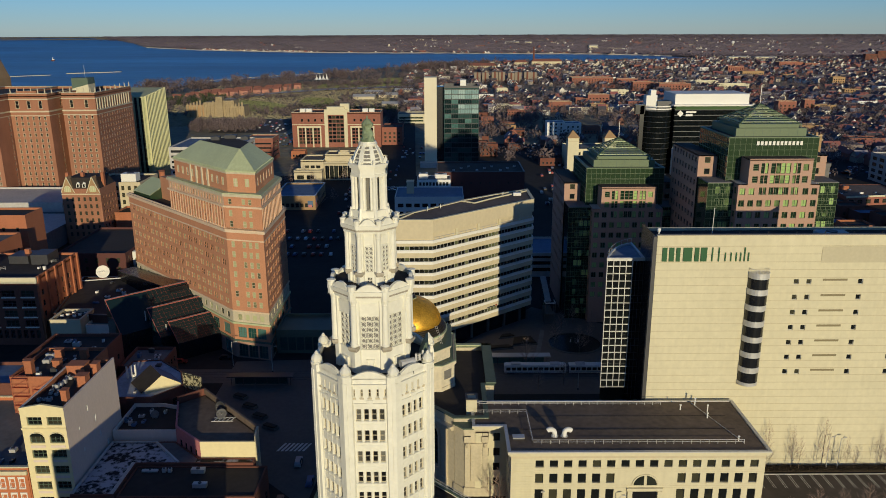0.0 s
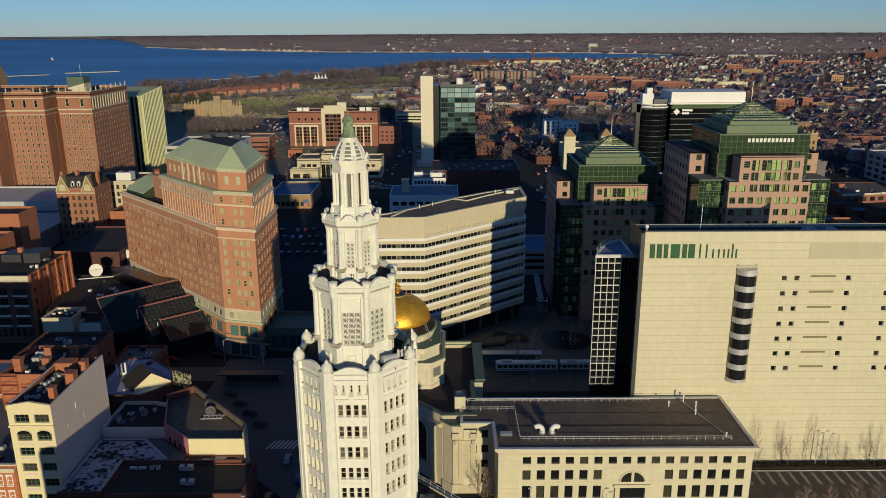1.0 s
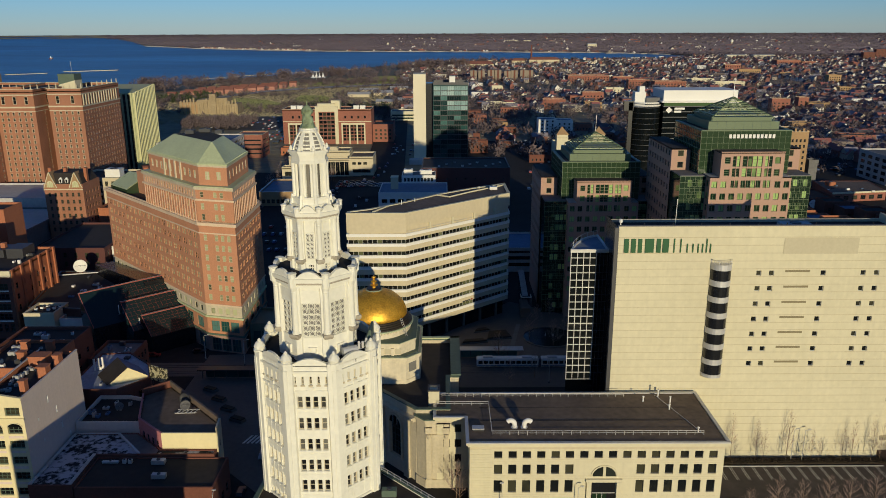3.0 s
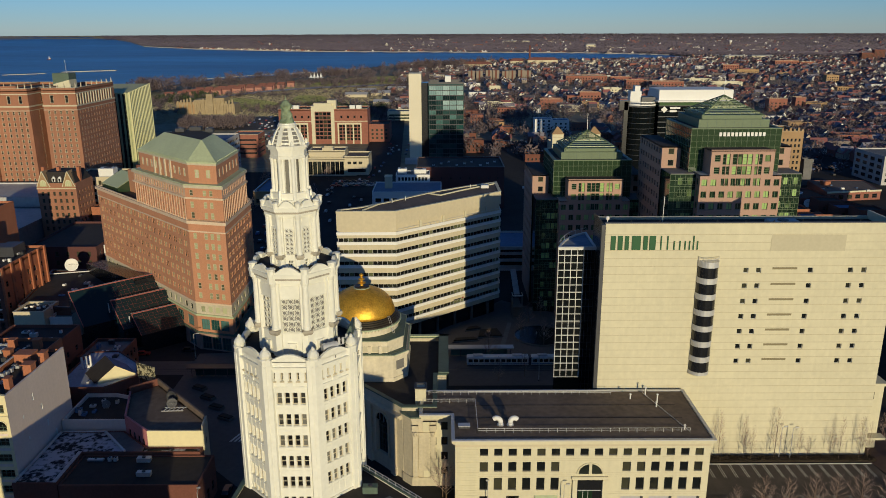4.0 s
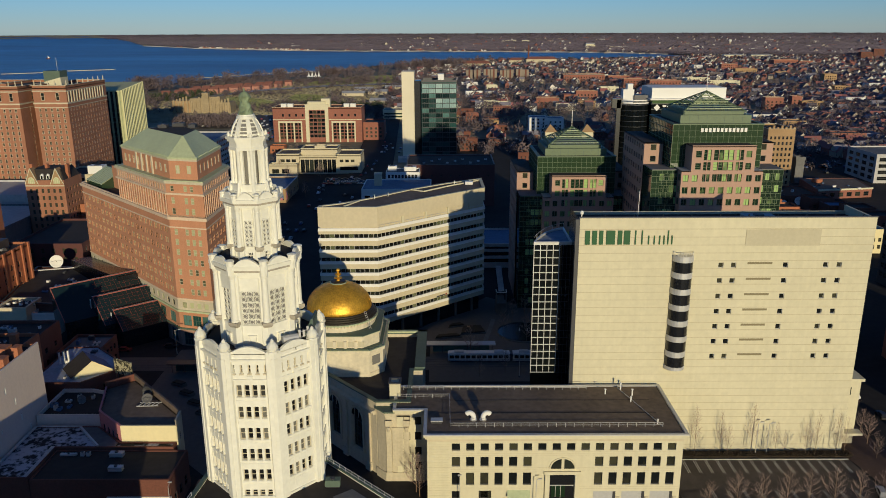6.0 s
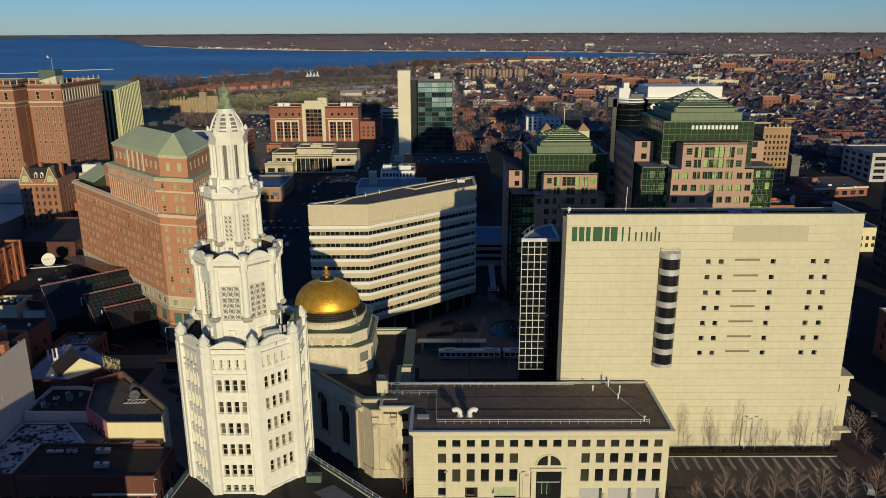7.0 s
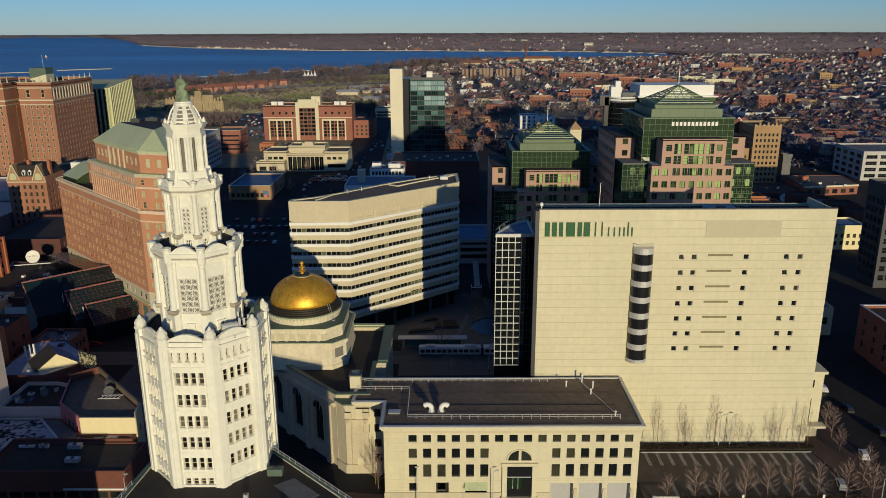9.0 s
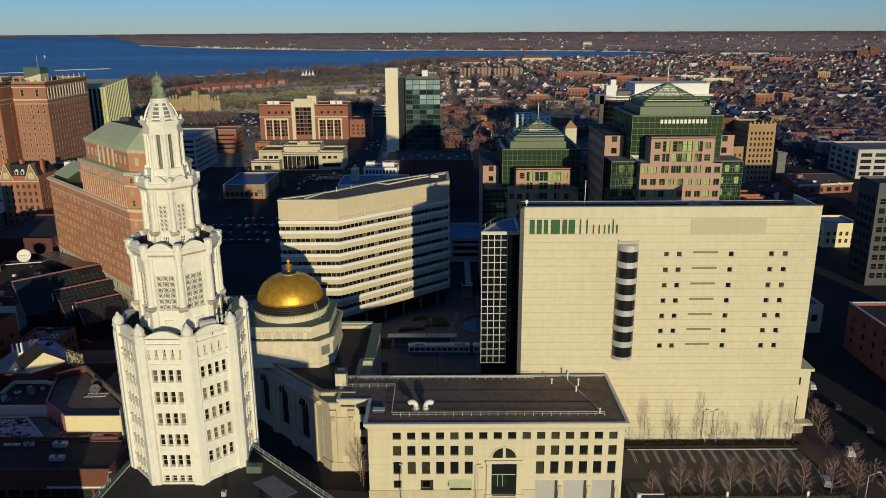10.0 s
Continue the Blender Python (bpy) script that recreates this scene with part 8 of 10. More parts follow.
block("brick_lodge", "small red brick building on a corner", rect(-126, -114, 640, 650), 4.5, BRICK, [(4, 1.4, 1.7, 0.6, 3.6, 1)], ROOF_BROWN, joined=True)

# ---- right-hand blocks ----
block("brick_warehouse", "dark red brick warehouse", rect(158.5, 205, 140, 224), 13.2, BRICK_FAR, [None, None, None, (14, 1.4, 1.8, 2, 3.6, 3)], ROOF, cope=METAL)
block("shaded_shops", "low shops with a pale parapet band", rect(136, 157, 236, 262), 8.0, TAN, [(6, 2, 2.4, 3, 4, 1), None], ROOF_BLUE)
block("cream_deck", "cream parking deck catching the sun", rect(150, 172, 286, 306), 12.0, CREAM, [(1, 19, 1.2, 3, 3.2, 3), None, None, (1, 17, 1.2, 3, 3.2, 3)], ROOF_BLUE, joined=True)
block("edge_tower", "dark glass office tower", rect(197, 222, 284, 298), 39.0, METAL_DARK, [(8, 2.2, 2.2, 2, 3.7, 9), None, None, (4, 2.2, 2.2, 2, 3.7, 9)], ROOF, joined=True, pane_mat=GLASS_BLACK)
block("brown_apartments", "brown brick apartment house with many windows", rect(226, 243.3, 487, 515), 36.5, BRICK_TAN, [(6, 1.3, 1.9, 2, 3.6, 9), (8, 1.4, 1.9, 2, 3.6, 9), None, (8, 1.4, 1.9, 2, 3.6, 9)], ROOF, joined=True, cope=LIMESTONE)
crest = thing("roof_crest", "stone merlons along an apartment house roof", "parapet", (233, 488, 38))
for k in range(7):
    part("merlon", Shape().box(226.2 + 2.6 * k, 227.5 + 2.6 * k, 487.0, 488.2, 37.4, 39.6 if k % 2 else 38.6), BRICK_TAN, crest)
block("dark_wing", "taller dark brick wing behind an apartment house", rect(208, 225.6, 512.2, 530), 38.0, BRICK_DARK, [None], ROOF)
block("brown_wing", "lower brown brick wing", rect(208, 225.8, 490, 512), 22.0, BRICK_TAN, [(5, 1.4, 1.9, 2, 3.6, 5)], ROOF, joined=True)
block("white_works", "white concrete building with ribbon windows", rect(306.6, 356, 503, 541), 17.6, ROOF_WHITE, [(5, 7.4, 2.4, 1.0, 4.2, 4), None, None, (4, 5.4, 2.4, 1.0, 4.2, 4)], ROOF_GREY, style="grid3x2", pane_mat=GLASS_BLACK)
t = block("garage_row", "low brick garage with a broad brown roof and a pale eave", [(246, 453.2), (282, 459.6), (288, 492), (252, 492)], 4.6, BRICK_FAR, [(6, 3.4, 2.6, 0.2, 4, 1), None], ROOF_BROWN, lip=0.2)
part("eave", Shape().prism([(245.8, 452.6), (282.2, 459.0), (282.1, 459.7), (245.9, 453.3)], 4.2, 5.2), CREAM, t, "pale eave board")
roof_unit((256.6, 478, 4.6), 5.0, 4.0, 2.4, "small brick penthouse on a low roof", BRICK)
block("dark_garages", "row of low dark sheds", rect(205, 243, 440, 470), 3.4, BRICK_DARK, [(6, 3, 2, 0, 4, 1)], ROOF)
t = thing("dark_pylon", "grey square metal stack", "chimney", (256.7, 506.4, G))
part("shaft", Shape().box(253.8, 259.4, 503.6, 509.2, G, 14.6).ring(rect(253.4, 259.8, 503.2, 509.6), rect(254.0, 259.2, 503.8, 509.0), 14.6, 16.8), ROOF_GREY, t)
for x, y, r in ((228, 438, 2.6), (238, 432, 2.2), (214, 428, 2.8)):
    dish(x, y, G, r, -0.4, 1.0, "white satellite dish in a yard", "satellite dishes")
for k in range(9):
    x, y = 190 + (k * 37) % 70, 370 + (k * 53) % 60
    block("small_shop", "small flat-roofed brick shop", rect(x, x + 14, y, y + 12), 4.5 + k % 3, BRICK_DARK if k % 2 else BRICK, [(3, 1.6, 1.8, 0.8, 4, 1)], ROOF_BLUE if k % 3 == 0 else ROOF, joined=True)

rnd = random.Random(61)
for x0, x1, y0, y1, z, n in ((210, 240, 442, 468, 3.4, 8), (248, 275, 454, 476, 4.4, 8), (152, 170, 288, 304, 12.0, 5), (138, 155, 238, 260, 8.0, 6), (162, 200, 150, 215, 13.2, 9), (-86, -78, 180, 198, 12.4, 5), (-102, -90, 172, 187, 21.0, 9), (-110, -94, 192, 206, 17.2, 8), (-91, -81, 203, 214, 9.5, 6), (-174, -138, 247, 270, 22.6, 12), (-130, -110, 252, 282, 9.4, 6), (-118, -92, 148, 174, 12.2, 8)):
    for k in range(n):
        a, b = rnd.uniform(x0, x1), rnd.uniform(y0, y1)
        roof_unit((a, b, z), rnd.uniform(0.6, 2.2), rnd.uniform(0.6, 1.8), rnd.uniform(0.5, 1.4), "small ventilation unit on a flat roof", (METAL, WHITE, METAL_DARK, ROOF_BLUE)[k % 4])

block("cream_house", "cream rendered house with a blue-grey roof", rect(206, 222, 338, 354), 9.6, CREAM_PAINT, [(5, 1.4, 1.9, 1.2, 3.4, 2), None, None, (4, 1.4, 1.9, 1.2, 3.4, 2)], ROOF_BLUE, joined=True)

# ---- streets ----
sheet("road", [(122, 100), (156, 100), (156, 470), (138, 470), (126, 230)], ASPHALT, "dark asphalt side street", "road", 0.045)
sheet("sidewalk", [(112, 165.5), (117.3, 163), (122, 138), (130, 138), (126, 200), (122, 230)], BRICKWALK, "reddish paved sidewalk", "sidewalk", 0.12)
sheet("parking_lot", [(72.2, 142.6), (119, 142.6), (117.2, 163.2), (72.2, 163.2)], LOT, "asphalt parking lot with painted bays", "parking lot", 0.07)
sheet("front_walk", [(8, 133), (122, 133), (122, 142.4), (8, 142.4)], BRICKWALK, "reddish paved sidewalk along a street", "sidewalk", 0.10)
sheet("side_path", [(2, 132), (15.6, 132), (15.6, 146), (4.5, 147.4), (-6, 158), (-14, 150)], BRICKWALK, "reddish paved alley beside a bank", "sidewalk", 0.11)
sheet("plaza", [(15, 206), (60, 206), (60, 262), (36, 280), (2, 236), (15, 232)], CONCRETE, "paved plaza under an office", "plaza", 0.08)
for k, (bx, by, bw, bd) in enumerate(((21, 240, 9, 4), (29.5, 245.5, 9, 8), (24, 250, 6, 4))):
    bed = thing("planting_bed", "dark angular planting bed with winter shrubs", "planting bed", (bx, by, G), "plaza beds")
    part("kerb", Shape().prism([(bx - bw / 2, by - bd / 2), (bx + bw / 2, by - bd / 2 + 1.5), (bx + bw / 2 - 1.5, by + bd / 2), (bx - bw / 2 + 1, by + bd / 2 - 1)], G + 0.08, G + 0.45), CONCRETE, bed)
    part("shrubs", Shape().prism([(bx - bw / 2 + 0.4, by - bd / 2 + 0.4), (bx + bw / 2 - 0.4, by - bd / 2 + 1.8), (bx + bw / 2 - 1.8, by + bd / 2 - 0.4), (bx - bw / 2 + 1.3, by + bd / 2 - 1.4)], G + 0.45, G + 0.9), HEDGE, bed, kind="stuff")
for pts in ([(14, 236), (34, 231), (34, 232.2), (14, 237.4)], [(33, 231), (38, 256), (36.6, 256.6), (31.6, 232)]):
    sheet("plaza_path", pts, ROOF_GREY, "grey paved path across a plaza", "path", 0.1)
sheet("tram_bed", [(-120, 214), (120, 214), (120, 224), (-120, 224)], CONCRETE, "paved tram tracks along a mall", "tram tracks", 0.10)
sheet("square", [(-66, 186), (-30, 150), (-26, 190), (-30, 232), (-66, 230)], CONCRETE, "paved corner square", "plaza", 0.06)
s = Shape()
for y in (216.2, 217.7, 220.4, 221.9):
    s.box(-120, 120, y - 0.05, y + 0.05, G + 0.1, G + 0.16)
solo("tram_rail", s, METAL_DARK, "steel tram rails set in paving", "tram rails", "structure")
lines = thing("bay_lines", "white painted parking bay lines", "road marking", (95, 153, G + 0.08), kind="structure")
for k in range(15):
    x = 76.7 + 2.72 * k
    for dx in (0, 0.45):
        part("line", Shape().prism([(x + dx, 157.4), (x + dx + 0.12, 157.4), (x + dx + 0.12, 162.8), (x + dx, 162.8)], G + 0.075, G + 0.085), PAINT_YELLOW, lines)
for k in range(10):
    x = 79.5 + 3.6 * k
    for dx in (0, 0.45):
        part("line", Shape().prism([(x + dx, 145.2), (x + dx + 0.12, 145.2), (x + dx + 0.12, 150.2), (x + dx, 150.2)], G + 0.075, G + 0.085), PAINT_YELLOW, lines)
part("line", Shape().box(76, 117, 163.0, 163.25, G + 0.075, G + 0.2), PAINT_YELLOW, lines)
part("line", Shape().box(78, 121, 142.0, 142.25, G + 0.1, G + 0.25), PAINT_YELLOW, lines)
xw = thing("crosswalk", "worn white crosswalk bars", "road marking", (-38, 178, G + 0.08), kind="structure")
for k in range(7):
    part("bar", Shape().prism([(-41.5 + 1.1 * k, 174.5), (-40.9 + 1.1 * k, 174.5), (-39.4 + 1.1 * k, 178.5), (-40.0 + 1.1 * k, 178.5)], G + 0.07, G + 0.085), PAINT_YELLOW, xw)


def hedge(x0, x1, y0, y1, h, seed):
    rnd = random.Random(seed)
    s = Shape()
    for _ in range(int((x1 - x0) * (y1 - y0) * 40)):
        c = Vector((rnd.uniform(x0, x1), rnd.uniform(y0, y1), G + h * rnd.random() ** 0.6))
        a, b = Vector([rnd.gauss(0, 0.22) for _ in range(3)]), Vector([rnd.gauss(0, 0.22) for _ in range(3)])
        s.face([c, c + a, c + b])
    t = thing("hedge", "low dark clipped hedge along a parking lot", "hedge", ((x0 + x1) / 2, (y0 + y1) / 2, G), "hedges", "stuff")
    part("leaves", s, HEDGE, t, kind="stuff")
    part("core", Shape().box(x0 + 0.2, x1 - 0.2, y0 + 0.2, y1 - 0.2, G, G + h * 0.7), HEDGE, t)


hedge(73.0, 118.5, 163.8, 166.4, 0.7, 1)
hedge(80.0, 119.5, 142.9, 144.6, 1.0, 2)


def tram():
    t = thing("tram", "white light-rail tram with dark windows", "tram", (40, 221, G))
    for x0, x1 in ((20.8, 40.1), (41.0, 60.2)):
        b = part("car_body", Shape().prism(rect(x0, x1, 219.6, 222.2), G + 0.5, G + 2.9).prism(rect(x0 + 0.3, x1 - 0.3, 219.8, 222.0), G + 2.9, G + 3.1), WHITE, t)
        for k in range(11):
            part("window", Shape().box(x0 + 0.5 + 1.7 * k, x0 + 1.8 + 1.7 * k, 219.54, 219.6, G + 1.4, G + 2.4), GLASS_BLACK, b)
        part("stripe", Shape().box(x0, x1, 219.56, 219.6, G + 0.7, G + 0.95), ROOF_BLUE, b)
        for xa in (x0 + 2, x1 - 5):
            part("roof_unit", Shape().box(xa, xa + 3, 220.1, 221.7, G + 3.1, G + 3.45), METAL, b)
        for x in (x0 + 2.2, x1 - 2.2):
            part("bogie", Shape().box(x - 1.2, x + 1.2, 219.9, 221.9, G + 0.1, G + 0.6), METAL_DARK, t)
    part("bellows", Shape().box(40.1, 41.0, 219.8, 222.0, G + 0.7, G + 2.8), METAL_DARK, t)


tram()


def tram_stop(x0, x1, y0):
    t = thing("tram_shelter", "long pale tram shelter", "shelter", ((x0 + x1) / 2, y0, G))
    part("canopy", Shape().box(x0, x1, y0, y0 + 3.0, G + 3.2, G + 3.5), METAL if x0 > 0 else METAL_DARK, t)
    for k in range(6):
        x = x0 + 1 + (x1 - x0 - 2) * k / 5
        part("post", Shape().bar((x, y0 + 1.5, G), (x, y0 + 1.5, G + 3.2), 0.12), METAL_DARK, t)
    part("bench_wall", Shape().box(x0 + 2, x1 - 2, y0 + 1.9, y0 + 2.0, G + 0.3, G + 2.4), GLASS_TEAL, t)


tram_stop(14, 36, 225.5)


def basin():
    t = thing("plaza_basin", "dark drained round fountain basin with a stone kerb", "fountain", (46.8, 244, G))
    part("kerb", Shape().turned(46.8, 244, [(9.4, G), (9.4, G + 0.5), (8.8, G + 0.5), (8.8, G + 0.2)], 40, cap=False), CONCRETE, t)
    part("floor", Shape().turned(46.8, 244, [(8.8, G + 0.1), (8.8, G + 0.2)], 40), BLACK, t, "black wet basin floor")
    for x, y in ((45.6, 245.4), (48.2, 245.0)):
        part("nozzle", Shape().turned(x, y, [(0.25, G + 0.2), (0.12, G + 1.1)], 8), METAL, t)


def covered_stair():
    t = thing("covered_stair", "pale blue roofed stair running down to a plaza", "stair", (41, 279, G))
    part("roof", Shape().face([(40.0, 271, 4.9), (42.2, 271, 4.9), (42.2, 288, 9.2), (40.0, 288, 9.2)]).face([(40.0, 271, 4.6), (40.0, 271, 4.9), (40.0, 288, 9.2), (40.0, 288, 8.9)]).face([(42.2, 271, 4.9), (42.2, 271, 4.6), (42.2, 288, 8.9), (42.2, 288, 9.2)]).face([(40.0, 271, 4.6), (42.2, 271, 4.6), (42.2, 271, 4.9), (40.0, 271, 4.9)]), SNOW, t)
    part("side_wall", Shape().face([(40.2, 271, G), (40.2, 271, 4.6), (40.2, 288, 8.9), (40.2, 288, G)]).face([(42.0, 271, 4.6), (42.0, 271, G), (42.0, 288, G), (42.0, 288, 8.9)]), GLASS_TEAL, t)
    part("stair_block", Shape().prism(rect(40.3, 41.9, 271.5, 287.5), G, 1.0), CONCRETE, t)
    f = thing("portal_frame", "white steel portal over a stair head", "frame", (40.4, 260.5, G))
    for x in (38.6, 42.2):
        part("post", Shape().bar((x, 260.5, G), (x, 260.5, 7.8), 0.16), CONCRETE, f)
        part("side_beam", Shape().bar((x, 260.5, 7.8), (x, 264.0, 7.8), 0.16), WHITE, f)
        part("post", Shape().bar((x, 264.0, G), (x, 264.0, 7.8), 0.16), CONCRETE, f)
    part("beam", Shape().bar((38.6, 260.5, 7.8), (42.2, 260.5, 7.8), 0.2), WHITE, f)
    part("landing", Shape().box(38.6, 42.2, 260.6, 264.0, 3.2, 3.5), CONCRETE, f)
    part("stair_case", Shape().box(38.9, 41.9, 262.0, 271.0, G, 3.2), CONCRETE, f)


basin()
covered_stair()
tram_stop(-64, -44, 211.2)


def street_lamp(x, y, h=8.5, arm=(1.6, 0), label="tall grey street lamp on a sidewalk"):
    t = thing("street_lamp", label, "street lamp", (x, y, G), "street lamps")
    part("pole", Shape().bar((x, y, G), (x, y, G + h), 0.11, n=6, r2=0.07), METAL, t)
    part("arm", Shape().bar((x, y, G + h), (x + arm[0], y + arm[1], G + h + 0.35), 0.06), METAL, t)
    part("head", Shape().box(x + arm[0] - 0.4, x + arm[0] + 0.4, y + arm[1] - 0.18, y + arm[1] + 0.18, G + h + 0.25, G + h + 0.45), METAL, t)
    part("base", Shape().turned(x, y, [(0.28, G), (0.22, G + 0.5)], 8), METAL_DARK, t)


for x, y, a in ((119.8, 138.4, (2.6, 0.9)), (22.8, 141.8, (0, 1.2)), (39.0, 141.6, (0.8, 0)), (95.5, 165.6, (0.9, 0)), (98.0, 165.2, (0.9, 0)), (-52.5, 222.0, (1.5, 0)), (-66.0, 226.0, (1.5, 0)), (-44.0, 160.0, (1.2, 0)), (-38.2, 139.5, (0, 1.2)), (62.0, 210, (1.2, 0)), (42.0, 209, (1.2, 0))):
    street_lamp(x, y, 8.5, a)


def gate_barrier():
    t = thing("lot_barrier", "white barrier arm at a parking lot entrance", "barrier", (74.2, 143.4, G))
    part("cabinet", Shape().box(73.6, 74.4, 143.0, 143.7, G, G + 1.2), WHITE, t)
    part("arm", Shape().box(74.3, 79.4, 143.3, 143.45, G + 1.0, G + 1.18), WHITE, t)
    for x, y in ((92.4, 141.7), (109.6, 141.7)):
        b = thing("sign_post", "white parking sign board on a post", "sign post", (x, y, G), "sign posts")
        part("post", Shape().bar((x, y, G), (x, y, G + 2.6), 0.06), METAL, b)
        part("board", Shape().box(x - 0.25, x + 0.25, y - 0.05, y + 0.02, G + 1.6, G + 2.7), WHITE, b)


gate_barrier()

# ---- cars ----
CAR_PAINTS = [material("car_paint_" + n, c, 0.3, 0.0, var=0.05, spec=0.6) for n, c in (("white", (0.62, 0.61, 0.6)), ("black", (0.02, 0.02, 0.024)), ("silver", (0.30, 0.31, 0.32)), ("red", (0.28, 0.03, 0.02)), ("blue", (0.04, 0.07, 0.16)))]
CAR_MESH = {}


def car(x, y, turn, paint, group="parked cars", label=""):
    """A parked car: body with cabin, glass and wheels, lying along its own x."""
    names = ("white", "black", "silver", "red", "blue")
    t = new("car")
    m = Matrix.Translation((x, y, G + 0.09)) @ Matrix.Rotation(turn, 4, "Z")
    t.matrix_basis = m
    WORLD[t] = m
    tagged(t, label or names[paint] + " car parked on dark asphalt", "car", group)
    if paint not in CAR_MESH:
        b = Shape()
        b.prism([(-2.2, -0.85), (2.2, -0.85), (2.2, 0.85), (-2.2, 0.85)], 0.3, 0.85, top=[(-2.15, -0.8), (2.1, -0.8), (2.1, 0.8), (-2.15, 0.8)])
        b.prism([(-1.9, -0.78), (1.0, -0.78), (1.0, 0.78), (-1.9, 0.78)], 0.85, 1.42, top=[(-1.4, -0.62), (0.35, -0.62), (0.35, 0.62), (-1.4, 0.62)])
        g = Shape()
        g.prism([(-1.82, -0.80), (0.92, -0.80), (0.92, 0.80), (-1.82, 0.80)], 0.9, 1.34, top=[(-1.43, -0.66), (0.42, -0.66), (0.42, 0.66), (-1.43, 0.66)])
        w = Shape().turned(0, 0, [(0.32, -0.1), (0.32, 0.1)], 12)
        CAR_MESH[paint] = (b.mesh("body", CAR_PAINTS[paint]), g.mesh("glass", GLASS_BLACK), w.mesh("wheel", BLACK))
    body, gl, wh = CAR_MESH[paint]
    for nm, me, at in (("body", body, Matrix.Identity(4)), ("glass", gl, Matrix.Identity(4))):
        o = new(nm, me)
        o.parent = t
        o.matrix_basis = at
    for wx in (-1.35, 1.35):
        for wy in (-0.8, 0.8):
            o = new("wheel", wh)
            o.parent = t
            o.matrix_basis = Matrix.Translation((wx, wy, 0.32)) @ Matrix.Rotation(math.pi / 2, 4, "X")


rnd = random.Random(21)
car(128.6, 161.0, 1.3, 0, label="white car parked beside a street curb")
car(117.0, 148.6, 1.3, 2, label="silver car parked in an asphalt lot")
car(-34.7, 168.6, 1.62, 2, label="silver car waiting on a dark street")
for cx, cy, cp in ((-31.5, 186, 1), (-29.5, 199, 2), (-36.0, 152, 1), (-30.4, 160, 4), (-27.2, 228, 0), (-12, 229, 1), (4, 229.5, 2), (-70, 232, 1), (-84, 229, 3)):
    car(cx, cy, 1.6 if cy < 200 else 0.05, cp, label="")
car(136.5, 184, 1.45, 1); car(138.5, 172, 1.45, 1); car(135.5, 196, 1.45, 0); car(140, 160, 1.45, 1)
for row, y0 in enumerate((352, 366, 381, 396)):
    for k in range(9):
        if rnd.random() < 0.72:
            car(-86 + 4.2 * k + rnd.uniform(-0.3, 0.3), y0, 1.57 + rnd.uniform(-0.05, 0.05), rnd.randrange(5))
for k in range(26):
    car(-62 + rnd.uniform(-2, 30), 408 + k * 7.5, 1.57 + rnd.uniform(-0.1, 0.1), rnd.randrange(5))
for k in range(34):
    car(66 + 5.2 * (k % 9) + rnd.uniform(-0.4, 0.4), 372 + 12 * (k // 9), 1.57, rnd.randrange(5))
for k in range(22):
    car(-60 + 4 * (k % 8), 505 + 8 * (k // 8) , 0.05, rnd.randrange(5))
for k in range(24):
    car(190 + 4.4 * (k % 12), 352 + 9 * (k // 12), 1.57, rnd.randrange(5))
for x, y, tt in ((-56, 520, 1.57), (-30, 640, 1.57), (-34, 700, 1.57), (-37, 760, 1.57), (-18, 205, 0.1), (-100, 226, 0.2)):
    car(x, y, tt, rnd.randrange(5))

# unseen tower off to the right, added to shade the yards there
block("right_shade_tower", "unseen dark tower added to shade the right-hand yards", rect(241, 300, 284, 298), 39.0, METAL_DARK, [None], ROOF)
# unseen low block, added to shade the shop front
block("low_shade_block", "unseen lower brick block added to shade a shop front", rect(-36.3, -29.4, 71, 80), 19.3, BRICK, [None], ROOF)
# ---- unseen blocks added below the view to cast shade on the old blocks ----
block("unseen_shade_block", "unseen brick block added to shade the old blocks", rect(-63.9, -52.1, 71, 80), 26.4, BRICK, [None], ROOF)
block("taller_shade_block", "unseen taller brick block added to shade the old blocks", rect(-52, -36.4, 71, 80), 27.6, BRICK, [None], ROOF)
block("tall_shade_block", "unseen tall brick block added to shade the lofts", rect(-136, -86, 20, 62), 48.0, BRICK, [None], ROOF)

